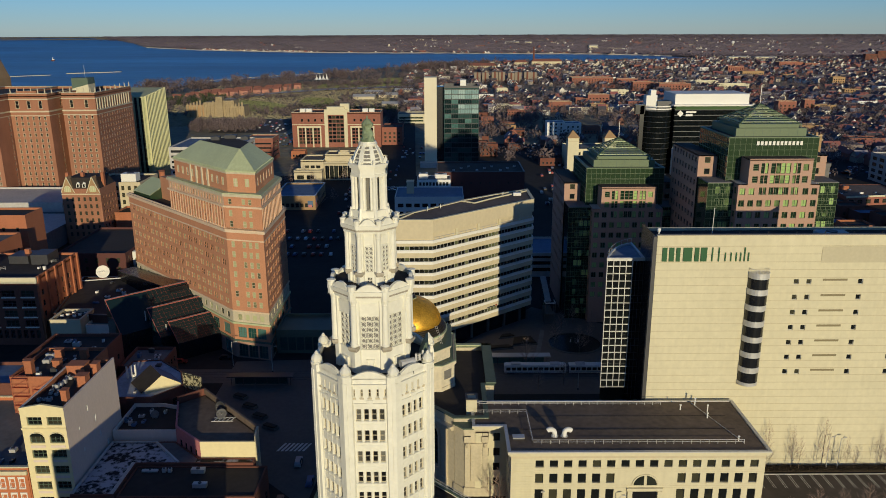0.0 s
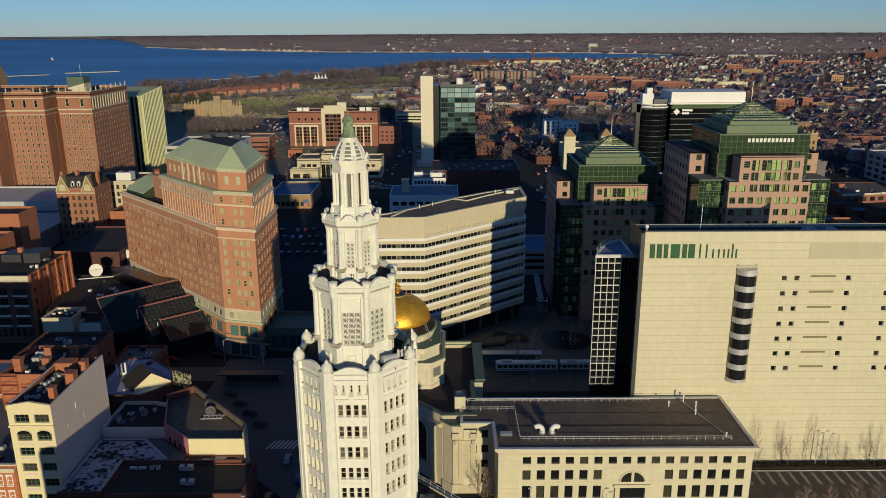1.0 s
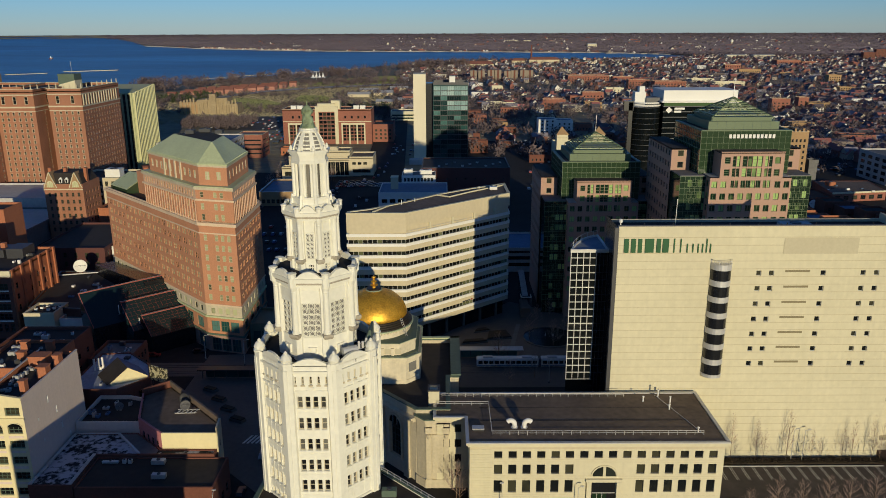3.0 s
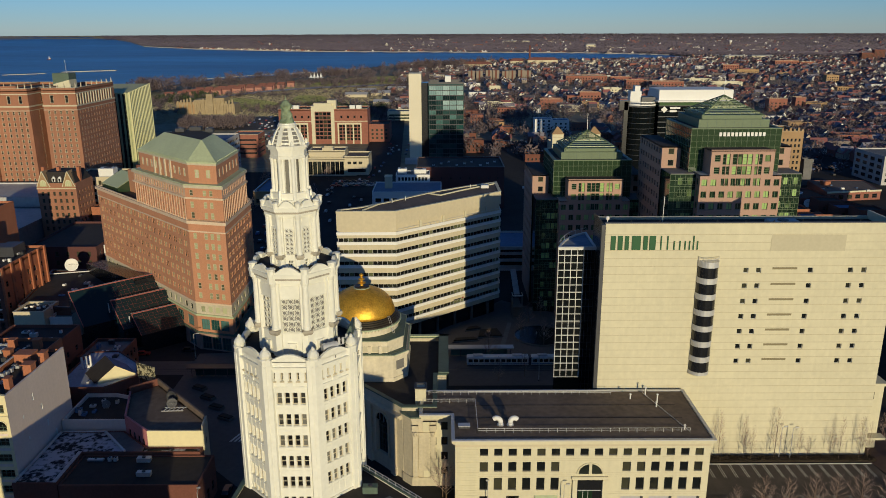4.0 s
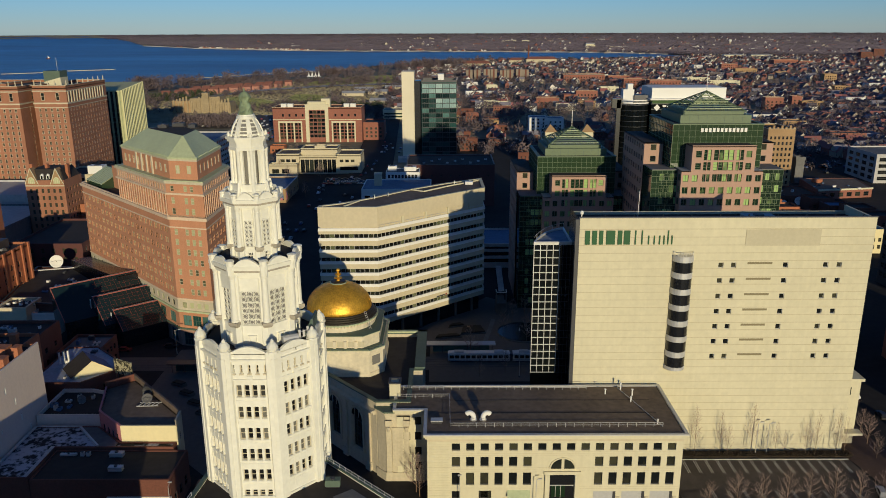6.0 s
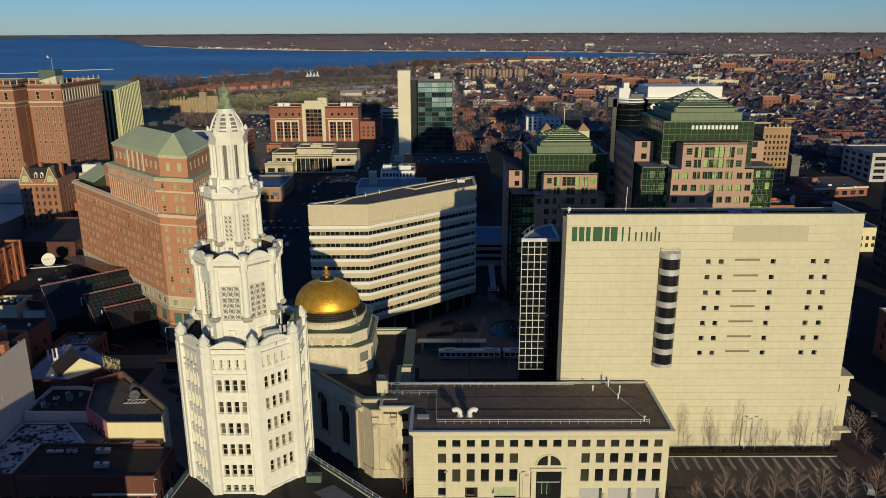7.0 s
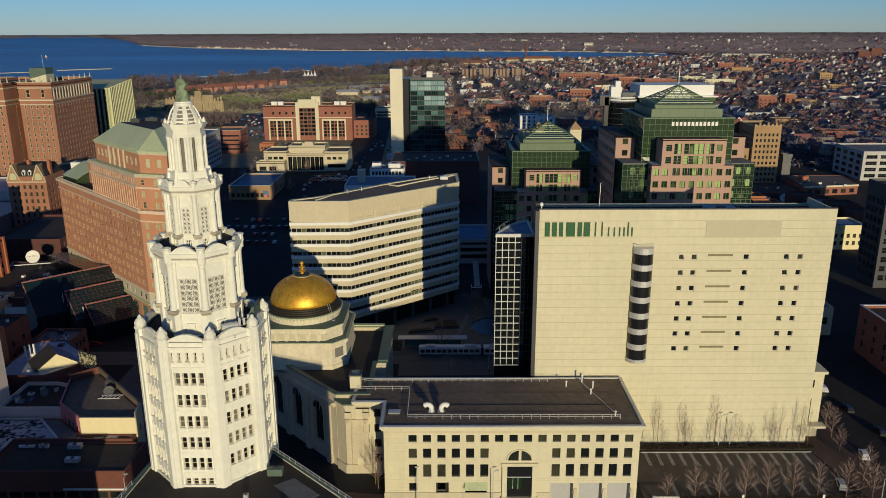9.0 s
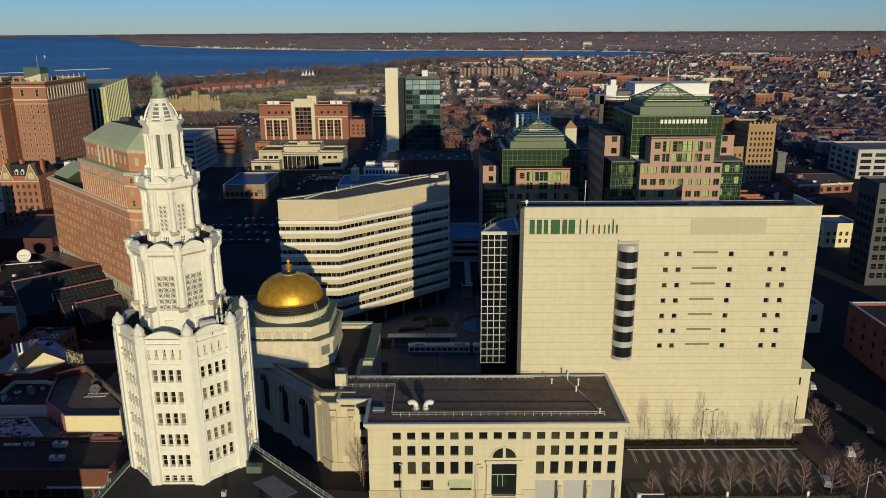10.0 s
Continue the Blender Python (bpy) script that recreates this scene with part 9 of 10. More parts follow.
# ---- bare trees near by ----
def bare_tree_mesh(seed, h, lots=26, fine=3):
    """A straight leader with rising side branches, longest low down, and twigs on them."""
    rnd = random.Random(seed)
    trunk, twig = Shape(), Shape()
    lean = Vector((rnd.uniform(-0.03, 0.03), rnd.uniform(-0.03, 0.03), 1))
    trunk.bar((0, 0, 0), lean * h * 0.55, h * 0.011, n=6, r2=h * 0.007)
    trunk.bar(lean * h * 0.55, lean * h, h * 0.007, n=5, r2=h * 0.0015)

    def grow(p, d, length, r, level):
        q = p + d * length
        twig.bar(p, q, r, n=3, r2=r * 0.5)
        if level >= fine:
            return
        n = (0, 6, 3)[level]
        for i in range(n):
            f = 0.3 + 0.7 * (i + rnd.random()) / n
            side = Vector((rnd.gauss(0, 1), rnd.gauss(0, 1), rnd.gauss(0.5, 0.7))).normalized()
            grow(p.lerp(q, f), (d * 0.8 + side * 0.6).normalized(), length * rnd.uniform(0.28, 0.5), r * 0.6, level + 1)

    for i in range(lots):
        f = 0.16 + 0.82 * (i + rnd.random() * 0.7) / lots
        a = i * 2.4 + rnd.uniform(-0.5, 0.5)
        up = rnd.uniform(0.55, 1.0) + 0.5 * f
        d = Vector((math.cos(a), math.sin(a), up)).normalized()
        grow(lean * h * f, d, h * (0.07 + 0.36 * (1 - f) ** 0.8) * rnd.uniform(0.75, 1.15), h * 0.0034 * (1.2 - 0.7 * f), 1)
    return trunk, twig


TREES = []
for k in range(9):
    trunk, twig = bare_tree_mesh(30 + k, 8.0) if k < 6 else bare_tree_mesh(30 + k, 8.0, 20, 2)
    TREES.append((trunk.mesh("trunk", BARK), twig.mesh("crown", TWIG_NEAR)))


def bare_tree(x, y, size, turn, k, label="leafless young street tree", z=G, wide=1.0, tall=1.0):
    t = new("tree")
    m = Matrix.Translation((x, y, z)) @ Matrix.Rotation(turn, 4, "Z") @ Matrix.Diagonal((size * wide, size * wide, size * tall, 1))
    t.matrix_basis = m
    tagged(t, label, "tree", "bare street trees")
    for nm, me in zip(("trunk", "crown"), TREES[k]):
        o = new(nm, me)
        o.parent = t


rnd = random.Random(5)
for k, (x, sz) in enumerate(((74.2, 0.9), (80.5, 1.35), (86.6, 1.2), (88.2, 0.95), (94.2, 1.4), (100.2, 0.9), (102.0, 0.7), (107.5, 0.95), (109.5, 1.2), (114.6, 1.25), (117.0, 1.05))):
    bare_tree(x, 165.0 + rnd.uniform(-0.5, 0.5), sz, rnd.uniform(0, 6), k % 6, "leafless tree in a hedge before a cream wall", G, 0.5, 1.2)
for k, (x, sz) in enumerate(((77.0, 0.8), (83.0, 1.1), (88.0, 1.05), (93.7, 1.2), (98.8, 1.1), (104.0, 1.25), (109.5, 1.1), (115.5, 1.2), (121.5, 1.05))):
    bare_tree(x, 144.0 + rnd.uniform(-0.5, 0.5), sz, rnd.uniform(0, 6), (k + 2) % 6)
for k, (x, y) in enumerate(((125.2, 170), (126.6, 176), (124.0, 163.5), (126.0, 155), (127.5, 149), (129.5, 186), (128, 144), (123.2, 151))):
    bare_tree(x, y, rnd.uniform(0.75, 1.05), rnd.uniform(0, 6), (k) % 6)
for k, (x, y) in enumerate(((13.2, 150.2), (14.0, 148.5), (47, 236), (52, 246), (40, 244), (55, 258), (44, 256), (49, 262), (28, 224), (38, 212), (50, 212), (30, 209))):
    bare_tree(x, y, rnd.uniform(0.9, 1.3), rnd.uniform(0, 6), (k) % 6)
for k in range(34):
    bare_tree(rnd.uniform(-110, -66), rnd.uniform(400, 470) + k * 6, rnd.uniform(1.0, 1.5), rnd.uniform(0, 6), (k) % 6)
for k in range(4):
    t = thing("planter", "dark raised street planter", "planter", (-58 + 4.2 * k, 205 - 6 * k, G), "street planters")
    x, y = -58 + 4.2 * k, 205 - 6 * k
    part("box", Shape().prism([(x - 2.5, y - 0.6), (x + 1.2, y - 2.4), (x + 2.2, y - 0.8), (x - 1.5, y + 1.2)], G, G + 0.8), CONCRETE, t)
    part("soil", Shape().prism([(x - 2.2, y - 0.5), (x + 1.1, y - 2.1), (x + 1.9, y - 0.8), (x - 1.4, y + 1.0)], G + 0.8, G + 1.1), HEDGE, t)

# ---- suburbs, woods and shores ----
def scatter_houses():
    rnd = random.Random(77)
    wall, roof = Shape(), Shape()

    def house(x, y, w, d, h, turn, flat=False):
        X, Y, Z, k = fold(x, y)
        w, d, h = w * k, d * k, h * k
        c, s_ = math.cos(turn), math.sin(turn)
        P = lambda a, b, z: (X + a * c - b * s_, Y + a * s_ + b * c, Z + z)
        b4 = [(-w / 2, -d / 2), (w / 2, -d / 2), (w / 2, d / 2), (-w / 2, d / 2)]
        k0 = len(wall.v)
        wall.v.extend([P(a, b, -0.5) for a, b in b4] + [P(a, b, h) for a, b in b4])
        for i in range(4):
            j = (i + 1) % 4
            wall.f.append((k0 + i, k0 + j, k0 + 4 + j, k0 + 4 + i)); wall.m.append(0)
        k1 = len(roof.v)
        if flat:
            roof.v.extend([P(a, b, h) for a, b in b4])
            roof.f.append((k1, k1 + 1, k1 + 2, k1 + 3)); roof.m.append(0)
        else:
            # gable ends belong to the walls
            r0, r1 = P(0, -d / 2, h + w * 0.45), P(0, d / 2, h + w * 0.45)
            wall.v.extend([r0, r1])
            wall.f.append((k0 + 4, k0 + 5, k0 + 8)); wall.m.append(0)
            wall.f.append((k0 + 6, k0 + 7, k0 + 9)); wall.m.append(0)
            e = 0.4 * k
            roof.v.extend([P(-w / 2 - e, -d / 2 - e, h - e), P(-w / 2 - e, d / 2 + e, h - e), P(0, d / 2 + e, h + w * 0.47), P(0, -d / 2 - e, h + w * 0.47), P(w / 2 + e, -d / 2 - e, h - e), P(w / 2 + e, d / 2 + e, h - e)])
            roof.f.append((k1, k1 + 3, k1 + 2, k1 + 1)); roof.m.append(0)
            roof.f.append((k1 + 4, k1 + 5, k1 + 2, k1 + 3)); roof.m.append(0)

    n = 0
    while n < 5000:
        a = rnd.uniform(-2.5, 36)
        r = 640 + 2500 * rnd.random() ** 1.2
        if on_water(r, a):
            continue
        x, y = polar(r, a)
        if x < 330 and y < 700 or (x < 40 and y < 900) or (x < 160 and y < 980 and rnd.random() < 0.45):
            continue
        if noise.noise((x * 0.004, y * 0.004, 3)) + 0.5 * noise.noise((x * 0.013, y * 0.013, 8)) < rnd.uniform(-0.45, 0.25):
            continue
        x, y = round(x / 34) * 34 + rnd.uniform(-5, 5), round(y / 13) * 13 + rnd.uniform(-2, 2)
        if rnd.random() < 0.035:
            house(x, y, rnd.uniform(14, 34), rnd.uniform(12, 22), rnd.uniform(5, 10), rnd.choice((0, 0.05)), True)
        else:
            house(x, y, rnd.uniform(5.5, 8.5), rnd.uniform(9, 15), rnd.uniform(4.5, 7), rnd.choice((0.03, 0.03, 0.03, 1.6)) + rnd.uniform(-0.03, 0.03))
        n += 1
    n = 0
    while n < 420:
        a = rnd.uniform(-13, 36)
        r = 3350 + 5500 * rnd.random() ** 1.6
        if on_water(r, a):
            continue
        x, y = polar(r, a)
        if a < -3 and rnd.random() < 0.8:
            n += 1
            continue
        big = rnd.random() < 0.25
        house(x, y, rnd.uniform(24, 60) if big else rnd.uniform(10, 16), rnd.uniform(14, 24), rnd.uniform(8, 13), rnd.uniform(-0.3, 0.3), big)
        n += 1
    # the far bank's waterfront row
    for k in range(190):
        a = rnd.uniform(-16.6, -9.3) if k < 130 else rnd.uniform(-18.5, 14)
        r = float(np.interp(a, [b[0] for b in BANKS], [b[2] for b in BANKS])) + rnd.uniform(40, 130)
        x, y = polar(r, a)
        house(x, y, rnd.uniform(8, 15), 10, rnd.uniform(3.5, 6.5), rnd.uniform(-0.3, 0.3))
    w = solo("suburb_house_walls", wall, HOUSE_WALL, "thousands of small houses and brick blocks, mostly wood and brick", "houses", "stuff")
    r = solo("suburb_house_roofs", roof, HOUSE_ROOF, "dark shingled roofs of the far houses", "house roofs", "stuff")


scatter_houses()


def scatter_woods():
    rnd = np.random.default_rng(11)
    V, F = [], []

    def clumps(x, y, size, high, n, deep=1.0, leaf=0.13):
        X, Y, Z, k = fold(x, y)
        c = rnd.normal(0, 1, (n, 3))
        c /= np.linalg.norm(c, axis=1)[:, None] + 1e-9
        c *= rnd.random((n, 1)) ** 0.4
        c = c * np.array([size * 0.5, size * 0.5, high * 0.42]) + np.array([0, 0, high * 0.55])
        e = rnd.normal(0, 1, (n, 2, 3)) * np.array([size, size * deep, high]) * leaf
        base = len(V)
        p = np.stack([c, c + e[:, 0], c + e[:, 1]], 1).reshape(-1, 3) * k + np.array([X, Y, Z])
        V.extend(map(tuple, p))
        F.extend((base + 3 * i, base + 3 * i + 1, base + 3 * i + 2) for i in range(n))

    def gather(name, mat, label):
        me = bpy.data.meshes.new(name)
        me.from_pydata(V, [], F)
        me.materials.append(mat)
        solo(name, me, mat, label, "woods", "stuff")
        V.clear()
        F.clear()

    # street trees among the houses
    n = 0
    while n < 6400:
        a = rnd.uniform(-3, 36)
        r = 600 + 2550 * rnd.random() ** 1.2
        x, y = polar(r, a)
        if on_water(r, a) or (x < 330 and y < 640) or (x < 20 and y < 1000) or (x < 180 and y < 930 and rnd.random() < 0.8):
            continue
        if noise.noise((x * 0.005, y * 0.005, 5)) < rnd.uniform(-0.7, 0.1):
            continue
        clumps(x, y, rnd.uniform(7, 14), rnd.uniform(7, 15), 52, 1.0, 0.075)
        n += 1
    for k in range(60):
        clumps(rnd.uniform(12, 150), rnd.uniform(600, 960), rnd.uniform(7, 13), rnd.uniform(8, 15), 60)
    for k in range(120):
        clumps(rnd.uniform(230, 420), rnd.uniform(540, 720), rnd.uniform(6, 11), rnd.uniform(6, 12), 50)
    gather("street_trees", TWIG, "brown leafless street trees among far houses")
    # belts of trees along the shore and about the park
    belt = [(-520, 1330), (-465, 1407), (-281, 1725), (-122, 1994), (-38, 2100), (120, 2330)]
    for k in range(330):
        q = rnd.random() * (len(belt) - 1)
        i = int(q)
        f = q - i
        if noise.noise((q * 2.1, 1.5, 0)) < rnd.uniform(-0.6, 0.3):
            continue
        x, y = (belt[i][m] * (1 - f) + belt[i + 1][m] * f for m in (0, 1))
        clumps(x + rnd.uniform(10, 55), y - rnd.uniform(0, 60), rnd.uniform(14, 26), rnd.uniform(15, 30), 190, 1.0, 0.06)
    for k in range(110):
        clumps(rnd.uniform(-268, -200), rnd.uniform(808, 868), rnd.uniform(6, 10), rnd.uniform(9, 14), 130, 1.0, 0.09)
    n = 0
    while n < 900:
        x, y = rnd.uniform(-430, 30), rnd.uniform(860, 1560)
        if on_water(math.hypot(x, y), math.degrees(math.atan2(x, y))):
            continue
        if (-332 < x < -220 and 1030 < y < 1200) or (-220 < x < -150 and 1075 < y < 1245) or (-330 < x < -220 and y < 960) or (-120 < x < -20 and 1050 < y < 1240 and rnd.random() < 0.8):
            continue
        if 1290 < y + 0.35 * abs(x + 150) * (1 if x < -150 else -0.6) < 1480 and rnd.random() < 0.7:
            continue
        if noise.noise((x * 0.008, y * 0.008, 0)) < rnd.uniform(-0.5, 0.35):
            continue
        clumps(x, y, rnd.uniform(6, 12), rnd.uniform(5, 12), 80, 1.0, 0.09)
        n += 1
    n = 0
    while n < 500:
        x, y = rnd.uniform(-260, 120), rnd.uniform(1500, 2300)
        if on_water(math.hypot(x, y), math.degrees(math.atan2(x, y))) or noise.noise((x * 0.006, y * 0.006, 4)) < rnd.uniform(-0.3, 0.5):
            continue
        clumps(x, y, rnd.uniform(7, 13), rnd.uniform(6, 14), 60, 1.0, 0.09)
        n += 1
    gather("park_trees", TWIG, "brown leafless trees of a lakeside park")
    for k in range(170):
        x, y = (rnd.uniform(-420, -340), rnd.uniform(1120, 1240)) if k % 3 else (rnd.uniform(-170, -50), rnd.uniform(950, 1060))
        clumps(x, y, rnd.uniform(5, 9), rnd.uniform(5, 10), 70)
    gather("evergreen_trees", EVERGREEN, "dark green conifers in a park")
    # woods over the river
    n = 0
    while n < 15000:
        a = rnd.uniform(-23, 36)
        r = 3150 + 12500 * rnd.random() ** 2.2
        if on_water(r, a):
            continue
        x, y = polar(r, a)
        f = 1 + (r - 3000) / 5000
        clumps(x, y, rnd.uniform(40, 80) * f, rnd.uniform(10, 20), 44, 0.2, 0.075)
        n += 1
    for k in range(500):
        a = rnd.uniform(-32, -20)
        r = rnd.uniform(12500, 16500) if a < -23 else 9500 + 5000 * rnd.random()
        x, y = polar(r, a)
        if a < -23 and r < 15500:
            continue
        clumps(x, y, 260, 8, 12, 0.15)
    gather("far_woods", TWIG_HAZE, "leafless woods on a far bank, distance haze in their mauve-grey colour")


scatter_woods()


def far_cars():
    rnd = random.Random(8)
    s = Shape()
    for x0, x1, y0, y1, n in ((-240, -172, 815, 930, 70), (-165, -140, 690, 800, 40), (-40, 30, 640, 700, 30), (60, 100, 640, 720, 30), (230, 330, 540, 640, 60), (72, 165, 545, 640, 70), (-15, 5, 505, 560, 24), (66, 98, 440, 520, 40)):
        for k in range(n):
            x, y = rnd.uniform(x0, x1), y0 + round((rnd.uniform(y0, y1) - y0) / 11) * 11
            s.box(x - 0.9, x + 0.9, y - 2.1, y + 2.1, G + 0.3, G + 1.4)
    solo("far_parked_cars", s, CAR_FAR, "rows of small parked cars in far lots", "cars", "stuff")


CAR_FAR = island_material("far_car_paint", [(0.45, 0.44, 0.42), (0.03, 0.03, 0.035), (0.05, 0.045, 0.04), (0.2, 0.2, 0.2), (0.3, 0.04, 0.03), (0.05, 0.08, 0.2), (0.5, 0.5, 0.48)], 0.35)
far_cars()
sheet("far_lot", [(-245, 808), (-165, 808), (-165, 935), (-245, 935)], LOT, "brown asphalt parking field beside an armory", "parking lot", 0.2)


# ---- landmarks further off ----
# real lot, its asphalt carried on over ground that is only shaded
sheet("side_lot", [(14, 478), (112, 478), (112, 560), (150, 700), (30, 730)], ASPHALT, "dark asphalt lots, widened to stand for shade between old town blocks", "parking lot", 0.12)
# dark sheet stands in for shade on the land
sheet("east_shade_sheet", [(150, 500), (300, 540), (420, 640), (360, 700), (170, 640)], ASPHALT, "dark asphalt sheet standing in for shade on lots and streets", "parking lot", 0.12)
sheet("park_lawn", [(-329, 1030), (-223, 1030), (-215, 1100), (-254, 1160), (-300, 1198), (-336, 1157)], GRASS, "broad green lawn of a lakeside park", "lawn", 0.3)
sheet("oval_lawn", [(-200, 1078), (-150, 1078), (-165, 1200), (-180, 1232), (-218, 1242), (-212, 1150)], GRASS, "green sports lawn among trees", "lawn", 0.3)
sheet("shore_lawn", [(-240, 1440), (-72, 1500), (-20, 1720), (-60, 1790), (-176, 1700), (-235, 1560)], GRASS, "green shoreline lawn of a park", "lawn", 0.3)
sheet("works_lawn", [(-20, 1850), (230, 1900), (260, 2050), (-10, 2060)], GRASS, "wide green lawn beside a waterworks", "lawn", 0.3)
for pts, lb in (([(-345, 1185), (-333, 1185), (-279, 1304), (-202, 1386), (-58, 1462), (40, 1492), (40, 1514), (-66, 1488), (-217, 1410), (-298, 1322)], "pale curving expressway"), ([(-460, 1150), (-345, 1200), (-345, 1212), (-460, 1164)], "pale lakeside expressway"), ([(-46, 470), (-15, 470), (-40, 1150), (-70, 1150)], "straight avenue leading out of the centre")):
    sheet("road", pts, ROOF_WHITE if "pale" in lb else ASPHALT, lb, "road", 1.6 if "curving" in lb else 0.5)
for x0, x1, y in ((-138, -104, 1206), (-100, -70, 1236), (-83, -58, 1077), (-54, -28, 1100), (-128, -98, 1290), (-80, -50, 1330)):
    t = thing("depot_shed", "low shed with a pale ribbed roof", "shed", ((x0 + x1) / 2, y, G), "depot sheds")
    part("wall", Shape().box(x0, x1, y, y + 26, G, 3.4), TAN, t)
    part("roof", Shape().prism(rect(x0 - 0.5, x1 + 0.5, y - 0.5, y + 26.5), 3.4, 6.4, top=rect(x0 - 0.5, x1 + 0.5, y + 12.8, y + 13.2)), ROOF_WHITE, t)


def dry_grass(name, mat, label, n, x0, x1, y0, y1, keep, seed):
    """Low tufts standing on the lawns, each a thin upright blade of turf."""
    r = random.Random(seed)
    V, F = [], []
    while len(F) < n:
        x, y = r.uniform(x0, x1), r.uniform(y0, y1)
        if not keep(x, y):
            continue
        w, h, a = r.uniform(0.7, 1.6), r.uniform(0.25, 0.7), r.gauss(0, 0.6)
        c, d = math.cos(a) * w, math.sin(a) * w
        k = len(V)
        V.extend([(x - c, y - d, G + 0.2), (x + c, y + d, G + 0.2), (x + c * 0.6, y + d * 0.6 + 0.1, G + 0.3 + h), (x - c * 0.5, y - d * 0.5 + 0.1, G + 0.3 + h * 0.8)])
        F.append((k, k + 1, k + 2, k + 3))
    me = bpy.data.meshes.new(name)
    me.from_pydata(V, [], F)
    me.materials.append(mat)
    solo(name, me, mat, label, "grass", "stuff")


def inside(poly):
    def test(x, y):
        hit = False
        for (ax, ay), (bx, by) in zip(poly, poly[1:] + poly[:1]):
            if (ay > y) != (by > y) and x < (bx - ax) * (y - ay) / (by - ay) + ax:
                hit = not hit
        return hit
    return test


LAWNS = [inside(p) for p in ([(-329, 1030), (-223, 1030), (-215, 1100), (-254, 1160), (-300, 1198), (-336, 1157)], [(-200, 1078), (-150, 1078), (-165, 1200), (-180, 1232), (-218, 1242), (-212, 1150)], [(-240, 1440), (-72, 1500), (-20, 1720), (-60, 1790), (-176, 1700), (-235, 1560)])]
dry_grass("lawn_grass", GRASS, "green winter grass of the park lawns", 16000, -340, 0, 1030, 1800, lambda x, y: any(f(x, y) for f in LAWNS), 31)
dry_grass("park_grass", LAND, "dry brown grass between the park trees", 24000, -430, 30, 860, 1560, lambda x, y: not any(f(x, y) for f in LAWNS) and not on_water(math.hypot(x, y), math.degrees(math.atan2(x, y))) and not (-248 < x < -162 and 805 < y < 938) and not -70 < x + (y - 470) * 0.036 - 16 < 4, 32)
block("green_glass_block", "low office with green glass ribbons", rect(-50, -19, 888, 915), 9.0, CREAM, [(1, 28, 1.7, 1.2, 3.4, 2)], ROOF_GREY, joined=True, pane_mat=GLASS_GREEN)

# larger buildings standing out among the houses
for x0, x1, y, h in ((250, 329, 1498, 14), (206, 236, 1090, 15), (141, 171, 1015, 12), (338, 379, 1508, 11), (335, 372, 1365, 14), (370, 424, 1325, 14), (678, 716, 1857, 17), (922, 987, 2145, 15), (990, 1026, 2139, 12), (425, 448, 976, 15), (467, 480, 995, 15)):
    d = max(12, (x1 - x0) * 0.45)
    block("brick_school" if x1 - x0 > 35 else "brick_apartment", "red brick block with rows of windows among houses", rect(x0, x1, y, y + d), G + h, BRICK_FAR, [(int((x1 - x0) / 5), 2.0, 1.9, 1.0, 3.6, int((h - 2) / 3.6)), None], ROOF_BROWN if x0 % 2 else ROOF_GREY, joined=True, cope=TAN, group="suburban brick blocks")
for x0, x1, y, h in ((189, 206, 1091, 10), (365, 396, 681, 9), (1293, 1329, 2402, 27), (1373, 1407, 2479, 34), (158, 176, 640, 9)):
    # the two farthest get darker brick to paint in their shaded sides
    block("dark_brick_block", "dark red brick block among bare trees", rect(x0, x1, y, y + 16), G + h, BRICK_FAR if x0 < 1000 else BRICK_DARK, [(int((x1 - x0) / 4), 1.6, 1.9, 1.0, 3.4, int((h - 1) / 3.4)), None], ROOF, joined=True, group="dark suburban blocks")
for x0, x1, y, h in ((195, 217, 1006, 9), (655, 702, 1704, 14), (733, 755, 1678, 9), (722, 745, 1441, 17), (477, 505, 988, 9), (359, 382, 768, 10), (438, 445, 784, 8), (655, 681, 1264, 8)):
    block("tan_brick_block", "tan brick block with a flat roof among houses", rect(x0, x1, y, y + 15), G + h, BRICK_TAN, [(int((x1 - x0) / 4), 1.6, 1.9, 1.0, 3.4, int((h - 1) / 3.4)), None], ROOF_GREY, joined=True, group="tan suburban blocks")
for x0, x1, y, h in ((67, 105, 1018, 8), (90, 108, 1269, 11), (474, 516, 1455, 10), (483, 536, 1357, 11), (272, 301, 1249, 9), (102, 119, 737, 18), (120, 136, 744, 16)):
    block("pale_block", "pale rendered block with a flat roof among houses", rect(x0, x1, y, y + 15), G + h, WHITE if y < 800 else CREAM, [(int((x1 - x0) / 5), 1.6, 1.7, 1.0, 3.4, int((h - 1) / 3.4)), None], ROOF_BLUE if y < 800 else ROOF_WHITE, joined=True, group="pale suburban blocks")
rnd = random.Random(12)
for k in range(22):
    x, y = rnd.uniform(14, 150), 600 + 16 * k
    w, d, h = rnd.uniform(9, 22), rnd.uniform(8, 14), rnd.uniform(5, 11)
    # the nearest blocks take dark brick, which puts the shade there into their colour
    block("town_house" if w < 14 else "town_block", "old brick town building among bare trees", rect(x, x + w, y, y + d), G + h, (BRICK_FAR if k > 8 else BRICK_DARK, BRICK_DARK, BRICK_DARK, BRICK_TAN if k > 8 else BRICK_DARK)[k % 4], [(max(2, int(w / 3.4)), 1.2, 1.8, 0.4, 3.3, int((h - 0.6) / 3.3)), None], (ROOF, ROOF_GREY, ROOF_BROWN)[k % 3], joined=True, lip=0.5, group="town blocks")
block("pink_shop", "low bright pink shop building", rect(101, 123, 1002, 1016), 5.0, PINK, [(5, 2, 2, 0.5, 3, 1), None], ROOF_GREY, joined=True)
